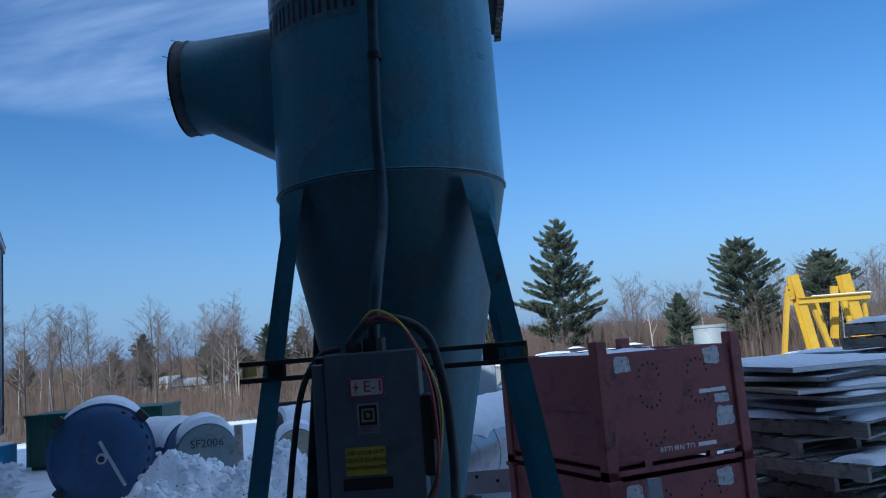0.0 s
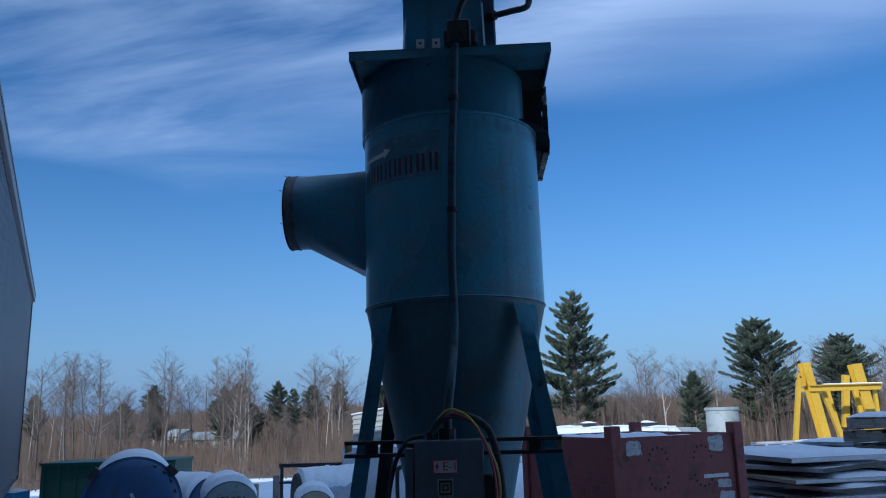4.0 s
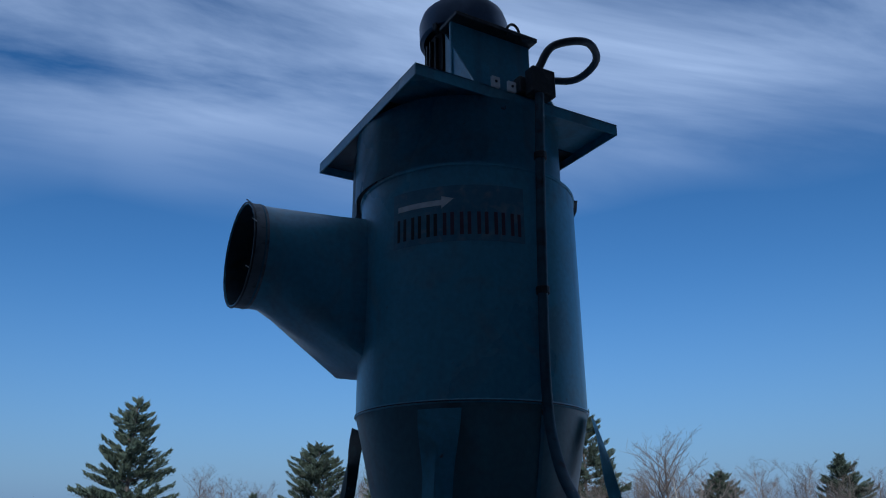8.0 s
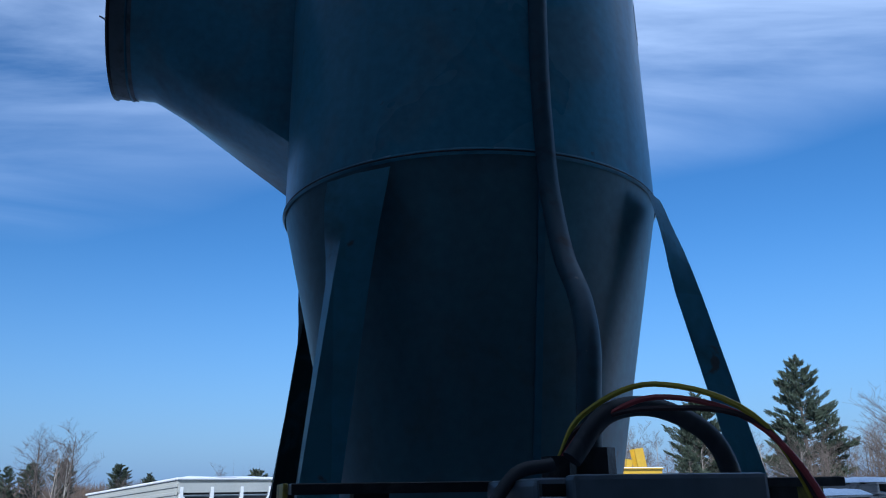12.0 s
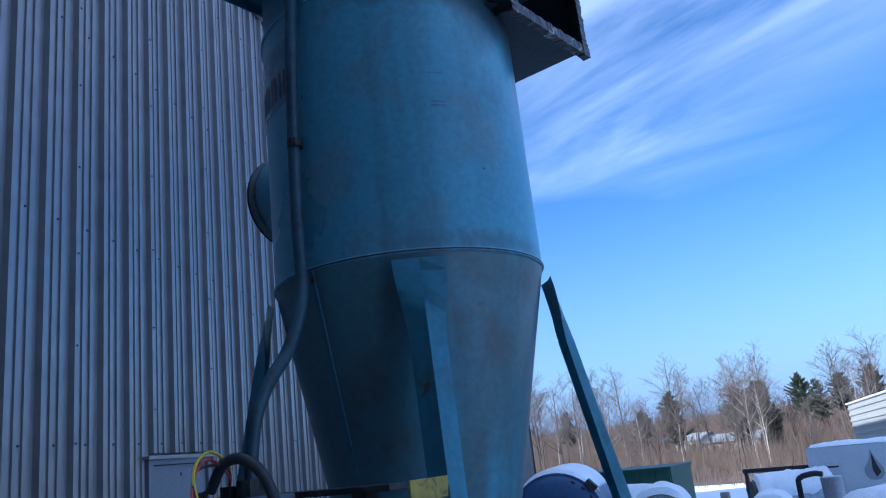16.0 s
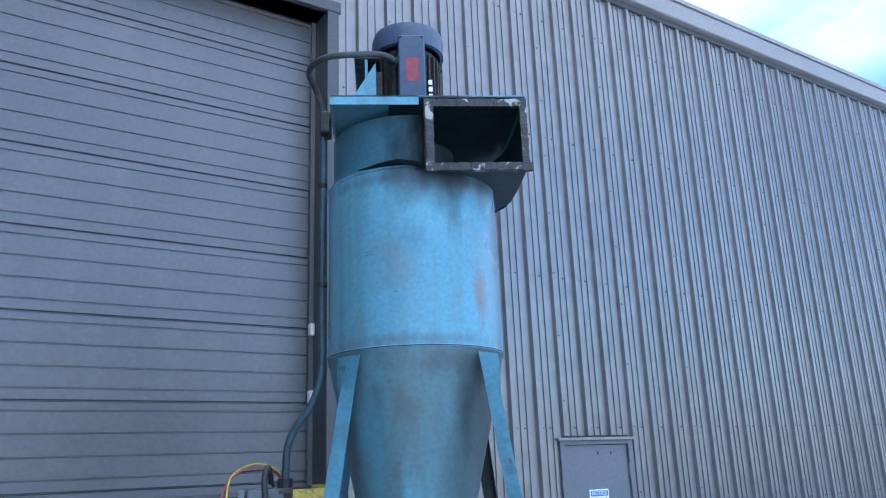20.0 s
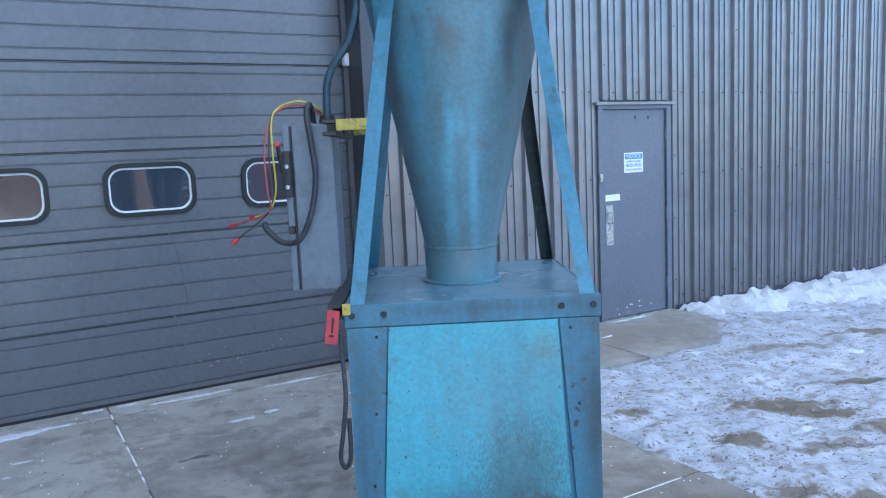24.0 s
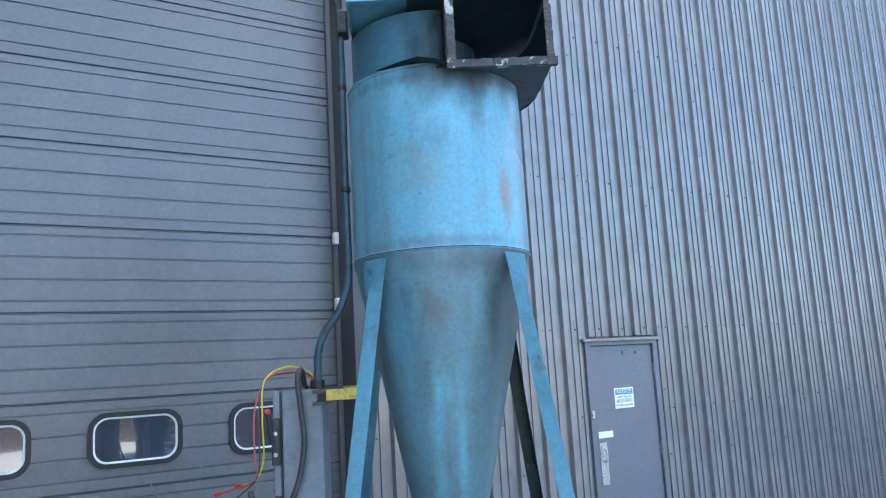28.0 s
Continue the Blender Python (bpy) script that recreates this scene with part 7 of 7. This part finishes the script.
part("crossbeam", boxed(0.74, 0.78, -1.22, 0.5, 2.14 + GB, 2.22 + GB, bevel=0.006), GANTRYY, gan)
part("snow_strip", boxed(-0.235, -0.13, -0.90, 0.42, 2.273 + GB, 2.295 + GB, bevel=0.008), SNOW, gan, "strip of snow on the crossbeam")
part("foot_beam", boxed(-0.15, 1.05, -1.6, 0.5, -0.05, 0.1), GANTRYY, gan)
part("side_plate", boxed(-0.03, 0.03, 0.72, 0.90, 2.25 + GB, 2.55 + GB, bevel=0.006), GANTRYY, gan)
for z in (2.32, 2.46):
    part("plate_hole", tube(bmesh.new(), [(-0.036, 0.84, z + GB), (-0.031, 0.84, z + GB)], 0.022, 8), BLACK, gan)

# --- pale vertical tank
VTGREY = surf("chalky_grey_tank_paint", [(0.25, 0.29, 0.295), (0.30, 0.34, 0.34), (0.20, 0.215, 0.21)], 0.6, big=1.4, bump=0.04)
vt = thing("vertical_tank", "pale grey vertical tank with a rim and pipe stub", "tank", pose(17.3, -6.25, land(17.3, -6.25)))
VB = -land(17.3, -6.25)
part("shell", lathe(bmesh.new(), [(0.56, 0.0), (0.55, 0.62 + VB), (0.41, 0.98 + VB), (0.40, 1.82 + VB), (0.39, 1.84 + VB), (0.37, 1.80 + VB), (0.05, 1.70 + VB)], 32), VTGREY, vt, smooth=True)
part("rim", lathe(bmesh.new(), [(0.41, 1.76 + VB), (0.43, 1.77 + VB), (0.43, 1.83 + VB), (0.40, 1.84 + VB)], 32), VTGREY, vt, smooth=True)
part("band", lathe(bmesh.new(), [(0.40, 1.21 + VB), (0.412, 1.212 + VB), (0.412, 1.235 + VB), (0.40, 1.237 + VB)], 32), VTGREY, vt, smooth=True)
for k in range(5):
    rl = thing("barrier_rack", "pale tubular barrier standing in the snow", "barrier", pose(18.5 + 0.35 * k, -8.0 - 0.9 * k, land(18.5, -8), 0, 0, 10 * k), group="tubular barriers")
    rb = bmesh.new()
    part("top_tube", tube(rb, [(0, -0.7, 1.9), (0, 0.7, 1.9)], 0.04, 8), GALV, rl)
    for y in (-0.7, -0.2, 0.3, 0.7):
        part("upright", tube(bmesh.new(), [(0, y, 0.0), (0, y, 1.9)], 0.035, 8), GALV, rl)

# --- white plant enclosures in a row, the last a plain grey one
def enclosure(label, x, y, rz, w, top, deep, mt, fan):
    t = thing("plant_enclosure", label, "enclosure", pose(x, y, land(x, y), 0, 0, rz), group="plant enclosures")
    h = top - land(x, y)
    bm = bmesh.new()
    prism(bm, [(-w / 2, 0.12), (w / 2, 0.12), (w / 2, h - 0.26), (w / 2 - 0.28, h), (-w / 2 + 0.28, h), (-w / 2, h - 0.26)], deep, pose(0, 0, 0, 90, 0, 90))
    bmesh.ops.recalc_face_normals(bm, faces=bm.faces[:])
    part("housing", bm, mt, t)
    for y0 in (-w / 2 + 0.15, w / 2 - 0.15):
        part("skid", boxed(-0.05, deep + 0.05, y0 - 0.07, y0 + 0.07, -0.02, 0.12, bevel=0.01), BLACKMETAL, t)
    if not fan:
        return
    for k in range(4):
        y0 = -w / 2 + 0.33 + k * (w - 0.66) / 3
        part("rib", boxed(-0.035, 0.002, y0 - 0.02, y0 + 0.02, 0.16, h - 0.05, bevel=0.006), mt, t)
    part("edge_trim", boxed(-0.03, 0.03, -w / 2 + 0.28, w / 2 - 0.28, h - 0.02, h + 0.025, bevel=0.006), mt, t)
    for k in range(2):
        part("louvre_opening", boxed(0.5 + 1.5 * k, 1.75 + 1.5 * k, w / 2 - 0.01, w / 2 + 0.012, h - 0.95, h - 0.36), BLACK, t)
    motor = part("roof_fan", boxed(0.45, 0.85, 0.05, 0.42, h, h + 0.16, bevel=0.04), BLACKMETAL, t, "dark roof fan with a snow cap")
    part("fan_snow", snow_slab(0.40, 0.90, 0.0, 0.48, h + 0.15, 0.08, x + y, 0.15), SNOW, motor, smooth=True)
    part("snow_cap", snow_slab(0.1, deep - 0.1, -w / 2 + 0.25, w / 2 - 0.25, h, 0.05, x, 0.3), SNOW, t, smooth=True)


enclosure("white ribbed enclosure with snow along its roof", 24.8, -4.36, 18, 1.62, 1.25, 3.6, WHITE, True)
enclosure("white ribbed enclosure beside the grey one", 24.4, -6.36, 18, 1.50, 1.22, 3.6, WHITE, True)
enclosure("plain grey enclosure standing behind the tank", 24.5, -7.42, 18, 0.75, 1.17, 2.0, VTGREY, False)

# --- vehicles farther out
for lab, x, y, rz, sx, sy, h, mt in (("pale blue parked pickup under snow", 30, -16.5, 70, 4.6, 1.9, 1.7, PLASTICB), ("cream parked van under snow", 36, -24, 75, 4.6, 1.9, 1.9, CREAM)):
    t = thing("parked_vehicle", lab, "vehicle", pose(x, y, land(x, y), 0, 0, rz), group="vehicles in the yard")
    bm = bmesh.new()
    prism(bm, [(-sx / 2, 0.45), (sx / 2, 0.45), (sx / 2 + 0.1, 1.0), (sx / 2 - 0.25, h - 0.1), (sx / 2 - 0.6, h), (-sx / 2 + 0.4, h), (-sx / 2, h - 0.3)], sy, pose(0, sy / 2, 0, 90))
    part("vehicle_body", bm, mt, t)
    for x0 in (-sx * 0.3, sx * 0.3):
        for y0 in (-sy / 2 - 0.02, sy / 2 - 0.18):
            wv = part("wheel", tube(bmesh.new(), [(x0, y0, 0.34), (x0, y0 + 0.2, 0.34)], 0.34, 20), TYRE, t)
            part("rim", tube(bmesh.new(), [(x0, y0 - 0.005, 0.34), (x0, y0 + 0.205, 0.34)], 0.18, 14), GALV, wv)
    for x0 in (-sx * 0.28, 0.0, sx * 0.25):
        for y0 in (-sy / 2 - 0.008, sy / 2):
            part("window", boxed(x0 - 0.35, x0 + 0.35, y0, y0 + 0.008, h * 0.58, h * 0.80), BLACK, t)
    part("roof_vent", boxed(-0.25, 0.25, -0.25, 0.25, h, h + 0.18, bevel=0.03), mt, t)
    part("snow_cap", snow_slab(-sx / 2 + 0.3, sx / 2 - 0.5, -sy / 2, sy / 2, h, 0.09, x, 0.3), SNOW, t, smooth=True)

# --- green roll-off dumpster, blue tote beside it
gd = thing("dumpster", "dark green roll-off dumpster with ribbed sides", "dumpster", pose(27.5, 14.6, land(27.5, 14.6), 0, 0, 4))
DH = 0.42 - land(27.5, 14.6)
part("shell", boxed(0, 2.3, -2.6, 2.6, 0.15, DH - 0.02), GREENBIN, gd)
for k in range(9):
    y = -2.5 + k * 0.625
    part("side_rib", boxed(-0.08, 0.0, y - 0.06, y + 0.06, 0.15, DH - 0.05), GREENBIN, gd)
part("top_rail", boxed(-0.1, 2.35, -2.65, 2.65, DH - 0.1, DH), GREENBIN, gd)
part("skid", boxed(0.2, 2.1, -2.5, 2.5, 0.0, 0.15), BLACKMETAL, gd)
bt = thing("blue_tote", "blue plastic tote with snow on top", "tote", pose(27.0, 18.6, land(27, 18.6)))
part("tote_body", boxed(0, 1.1, -0.6, 0.6, 0, 1.05, bevel=0.04), PLASTICB, bt)
part("snow_cap", snow_slab(0, 1.1, -0.6, 0.6, 1.05, 0.09, 4.0, 0.15), SNOW, bt, smooth=True)
for k in range(6):
    pp = thing("fence_post", "dark wooden post standing in the snow", "post", pose(15.5 + 0.5 * k, 5.3 - 0.4 * k, land(16, 5)), group="posts")
    part("post_body", boxed(-0.08, 0.08, -0.08, 0.08, 0, 1.0 + 0.15 * (k % 2), bevel=0.01), WOOD, pp)

# --- far houses low in the woods
for x, y, rz in ((92, 33, 10), (96, 40, -15), (88, -13, 12)):
    hs = thing("house", "distant house with a snowy roof among the trees", "house", pose(x, y, land(x, y), 0, 0, rz), group="far houses")
    part("wall", boxed(-1.8, 1.8, -3.2, 3.2, 0, 1.2), CREAM, hs)
    bm = bmesh.new()
    prism(bm, [(-2.1, 1.2), (2.1, 1.2), (0, 2.1)], 6.8, pose(0, 3.4, 0, 90))
    part("roof", bm, VTGREY, hs)
    for y0 in (-2, 0, 2):
        part("window", boxed(-1.82, -1.8, y0 - 0.3, y0 + 0.3, 0.4, 0.9), BLACK, hs)

# ================= woods =================
BARK = surf("grey_brown_bark", [(0.090, 0.074, 0.063), (0.15, 0.125, 0.105)], 0.9, big=2, bump=0, vary=0.25)
PALEBARK = surf("pale_bark", [(0.40, 0.36, 0.31), (0.30, 0.265, 0.225)], 0.9, big=2, bump=0, vary=0.2)
TWIG = surf("winter_twigs", [(0.115, 0.092, 0.078), (0.165, 0.130, 0.106)], 0.9, big=1, bump=0, vary=0.25)
NEEDLE = surf("pine_needles", [(0.050, 0.075, 0.050), (0.080, 0.105, 0.068), (0.11, 0.12, 0.08)], 0.8, big=1.5, bump=0, vary=0.2)
BRUSHM = surf("brown_brush", [(0.092, 0.066, 0.050), (0.140, 0.102, 0.076), (0.070, 0.055, 0.044)], 0.95, big=0.15, bump=0)


def bare_tree(seed, h, spread, bark, lean=0.0, vase=False, slim=False):
    """A leafless tree: clear bole, ascending limbs that curve upwards, and fine branches in a mesh of their own."""
    r = random.Random(seed)
    trunk, twigs = bmesh.new(), bmesh.new()

    def grow(p, d, length, rad, depth):
        pts, rs, q, dd = [p.copy()], [rad], p.copy(), d.copy()
        n = (8, 5, 3, 2)[depth]
        for k in range(n):
            wob = (0.045, 0.12, 0.17, 0.2)[depth]
            dd = (dd + Vector((r.uniform(-1, 1), r.uniform(-1, 1), r.uniform(-0.5, 0.6))) * wob + Vector((0, 0, 0.03 if depth else 0))).normalized()
            q = q + dd * length / n
            pts.append(q.copy())
            rs.append(max(0.007, rad * (1 - 0.8 * (k + 1) / n)))
        tube(trunk if depth < 2 else twigs, pts, rs, (6, 4, 3, 3)[depth], cap=False)
        if depth >= 3:
            return
        count = (((9 if slim else 15), 7, 5) if not vase else (20, 8, 5))[depth]
        for k in range(count):
            lo = (0.14 if vase else 0.42 if slim else 0.34) if depth == 0 else 0.22
            f = lo + (0.98 - lo) * (k + r.random()) / count
            i = min(n - 1, int(f * n))
            base_p = pts[i].lerp(pts[i + 1], f * n - i)
            ang = r.uniform(0, 2 * math.pi)
            out = Vector((math.cos(ang), math.sin(ang), 0))
            if depth == 0:
                nd = (out * spread * r.uniform(0.8, 1.5) + Vector((0, 0, r.uniform(0.65, 1.1)))).normalized()
                ratio = (0.62 if vase else 0.27 if slim else 0.42) * r.uniform(0.75, 1.15) * (1.12 - 0.70 * f)
            else:
                nd = (out * r.uniform(0.6, 1.1) + dd * 0.75 + Vector((0, 0, r.uniform(-0.1, 0.35)))).normalized()
                ratio = r.uniform(0.34, 0.58)
            grow(base_p, nd, length * ratio, max(0.008, rs[i] * (0.62 if vase else 0.5)), depth + 1)

    grow(Vector((0, 0, -0.3)), Vector((lean, 0, 1)).normalized(), h * (0.72 if vase else 0.92), h * (0.016 if vase else 0.0085 if slim else 0.0115), 0)
    t = thing("bare_tree", "broad leafless tree with a fan of ascending limbs" if vase else "slim pale leafless tree at the edge of the woods" if slim else "leafless deciduous tree at the edge of the woods", "tree", pose(0, 0, -60), group="bare trees")
    part("trunk", trunk, bark, t)
    part("crown", twigs, TWIG, t)
    return t


def pine_tree(seed, h, wide, oval=False):
    """A conifer: tapered trunk, whorls of upswept boughs carrying plumes of small sprays."""
    r = random.Random(seed)
    t = thing("pine_tree", "tall dark green pine with full plumed boughs" if oval else "tall dark green pine with layered boughs", "tree", pose(0, 0, -60), group="pines")
    part("trunk", tube(bmesh.new(), [(0, 0, -0.3), (0.05, 0.02, h * 0.5), (0, 0, h)], [h * 0.016, h * 0.010, 0.02], 7), BARK, t)
    verts, faces = [], []
    boughs = bmesh.new()
    z = h * 0.22
    while z < h * 0.985:
        f = (z - h * 0.22) / (h * 0.78)
        if oval:
            reach = wide * 0.80 * max(0.12, 1 - abs(2 * f - 0.7) ** 2.2 / 1.9) * r.uniform(0.75, 1.1)
        else:
            reach = wide * (0.06 + 0.94 * (1 - f ** 1.25) ** 0.95) * (0.66 + 0.34 * min(1, f * 4)) * r.uniform(0.68, 1.10)
        for k in range(r.randint(5, 8)):
            a = r.uniform(0, 2 * math.pi)
            ln = max(0.35, reach * r.uniform(0.62, 1.05))
            d = Vector((math.cos(a), math.sin(a), r.uniform(0.05, 0.30) + 0.25 * f))
            p0 = Vector((0, 0, z + r.uniform(-0.2, 0.2)))
            tube(boughs, [p0, p0 + d * ln], [0.035, 0.008], 3, cap=False)
            side = Vector((-math.sin(a), math.cos(a), 0))
            m = max(9, int(ln * 26))
            for j in range(m):
                g = (0.30 if oval else 0.36) + (0.72 if oval else 0.66) * (j + r.random()) / m
                lift = 0.10 * ln * g * g
                for s in (-1, 1):
                    c = p0 + d * ln * g + side * s * r.uniform(0.02, 0.34) * (1.2 - g) * min(ln, 1.8) + Vector((0, 0, lift + r.uniform(-0.10, 0.18)))
                    sz = r.uniform(0.07, 0.19)
                    u = (side * s * r.uniform(0.0, 1) + d * r.uniform(0.2, 1) + Vector((0, 0, r.uniform(0.0, 0.8)))).normalized()
                    w = u.cross(Vector((r.uniform(-1, 1), r.uniform(-1, 1), 0.6))).normalized()
                    n0 = len(verts)
                    verts.extend([c - u * sz - w * sz * 0.42, c - u * sz + w * sz * 0.42, c + u * sz * 1.5])
                    faces.append((n0, n0 + 1, n0 + 2))
        z += h * (r.uniform(0.018, 0.034) if oval else r.uniform(0.020, 0.040))
    me = bpy.data.meshes.new("crown")
    me.from_pydata(verts, [], faces)
    me.materials.append(NEEDLE)
    cr = new("crown", me)
    cr.parent = t
    tagged(part("bough_frame", boughs, BARK, t), kind="stuff")
    return t


def set_tree(proto, x, y, scale, turn, first=[]):
    m = pose(x, y, land(x, y), 0, 0, turn) @ Matrix.Diagonal((scale, scale, scale, 1))
    if proto.name not in first:
        first.append(proto.name)
        proto.matrix_world = m
        return proto
    o = copy_thing(proto, pose(x, y, land(x, y), 0, 0, turn))
    o.matrix_world = m
    return o


pines = [pine_tree(31, 13.0, 4.6), pine_tree(32, 13.0, 4.4, True), pine_tree(33, 13.0, 4.8, True)]
for x, y, z_top, k in ((60, -7.85, 11.6, 0), (60, -22.5, 8.7, 2), (55, -36.3, 9.2, 1), (55, -46.5, 12.9, 0), (62, -30.0, 7.4, 2), (58, -40.5, 6.2, 1), (80, 27.5, 5.2, 1), (92, 44, 4.2, 2), (88, 38, 4.4, 0), (95, 33, 4.6, 1),
                       (118, 22, 7.2, 1), (122, 27, 7.0, 2), (116, 31, 7.4, 1), (112, 36, 7.2, 0), (126, 40, 7.6, 2), (105, 26, 6.0, 0), (108, 47, 7.0, 1), (119, 15, 6.6, 2), (72, 22, 3.4, 1), (57, -27.5, 6.2, 2), (50, -32, 5.0, 0), (56, -16, 4.4, 1), (40, -62, 7.6, 1), (48, -56, 6.6, 2), (84, 8, 4.2, 1), (33, -66, 8.5, 0), (64, -52, 6.5, 1), (66, -2, 4.0, 2), (100, 60, 6.0, 0)):
    set_tree(pines[k], x, y, (z_top - land(x, y)) / 13.0, (x * 37 + y * 11) % 360)
bares = [bare_tree(51, 11, 0.75, BARK), bare_tree(52, 11, 0.5, PALEBARK, slim=True), bare_tree(53, 11, 0.9, BARK), bare_tree(54, 11, 0.65, BARK, 0.05), bare_tree(55, 11, 0.5, PALEBARK, -0.04, slim=True), bare_tree(56, 11, 0.8, PALEBARK), bare_tree(57, 11, 0.6, BARK, 0.03, slim=True)]
broad = bare_tree(58, 11, 0.72, BARK, vase=True)
rnd = random.Random(77)
set_tree(broad, 43, -44.5, 1.18, 10)
count = 0
while count < 298:
    az = radians(rnd.uniform(-60, 50))
    dist = rnd.uniform(50, 92) if rnd.random() < 0.7 else rnd.uniform(85, 120)
    x, y = dist * math.cos(az), dist * math.sin(az)
    if x < 18 and y > 0:
        continue
    u = (WALL_INV @ Vector((x, y, 0)))
    if u.y > -6 and u.x < END_R + 8:
        continue
    deg = math.degrees(az)
    tall = 1.0
    if 1 < deg < 10:
        tall = 0.55
    elif deg >= 10:
        tall = 1.10 if (deg < 14 or 17 < deg < 23 or deg > 27) else 0.72
    elif -12 < deg <= 1:
        tall = 0.62
    k = rnd.choices(range(7), (3, 3, 2, 3, 3, 2, 3) if deg < 3 else (3, 1, 3, 3, 1, 1, 2))[0]
    set_tree(bares[k], x, y, 0.80 * tall * rnd.uniform(0.70, 1.08) * (dist / 78) ** 0.6, rnd.uniform(0, 360))
    count += 1

# undergrowth and the wooded ridge behind, as one mass of upright stems and twigs
verts, faces = [], []
rnd = random.Random(99)
for k in range(42000):
    az = radians(rnd.uniform(-62, 52))
    ridge = k > 19000
    dist = rnd.uniform(95, 185) if ridge else 46 + 46 * rnd.random() ** 0.8
    thicket = 7000 < k <= 19000 and az < 0 and dist > 58
    x, y = dist * math.cos(az), dist * math.sin(az)
    u = WALL_INV @ Vector((x, y, 0))
    if u.y > -4 and u.x < END_R + 6:
        continue
    h = rnd.uniform(1.0, 3.4) if ridge else rnd.choice((rnd.uniform(0.5, 1.4), rnd.uniform(0.8, 1.8), rnd.uniform(1.2, 3.6)))
    if thicket:      # tall pole growth behind the first trees
        h = rnd.uniform(2.5, 6.5)
    w = (0.06 if ridge else 0.022) * rnd.uniform(0.6, 1.5)
    z = land(x, y) - 0.1
    for j in range(5):
        wide = (1.6 if ridge else 0.9)
        z0 = 0 if j == 0 else h * rnd.uniform(0.05, 0.6)
        z1 = h if j == 0 else min(h * 1.05, z0 + h * rnd.uniform(0.15, 0.45))
        sx, sy = (0, 0) if j == 0 else (rnd.uniform(-0.25, 0.25) * wide, rnd.uniform(-0.25, 0.25) * wide)
        ww = w if j == 0 else w * 0.6
        tx, ty = x + sx + rnd.uniform(-0.5, 0.5) * wide * (0.3 if j == 0 else 1), y + sy + rnd.uniform(-0.5, 0.5) * wide * (0.3 if j == 0 else 1)
        n0 = len(verts)
        verts.extend([(x + sx - ww * 0.5, y + sy - ww, z + z0), (x + sx - ww * 0.5, y + sy + ww, z + z0), (x + sx + ww, y + sy, z + z0), (tx, ty, z + z1)])
        faces.extend([(n0, n0 + 1, n0 + 3), (n0 + 1, n0 + 2, n0 + 3), (n0 + 2, n0, n0 + 3)])
me = bpy.data.meshes.new("undergrowth")
me.from_pydata(verts, [], faces)
me.materials.append(BRUSHM)
tagged(new("undergrowth", me), "brown winter brush and saplings filling the woods", "brush", kind="stuff")
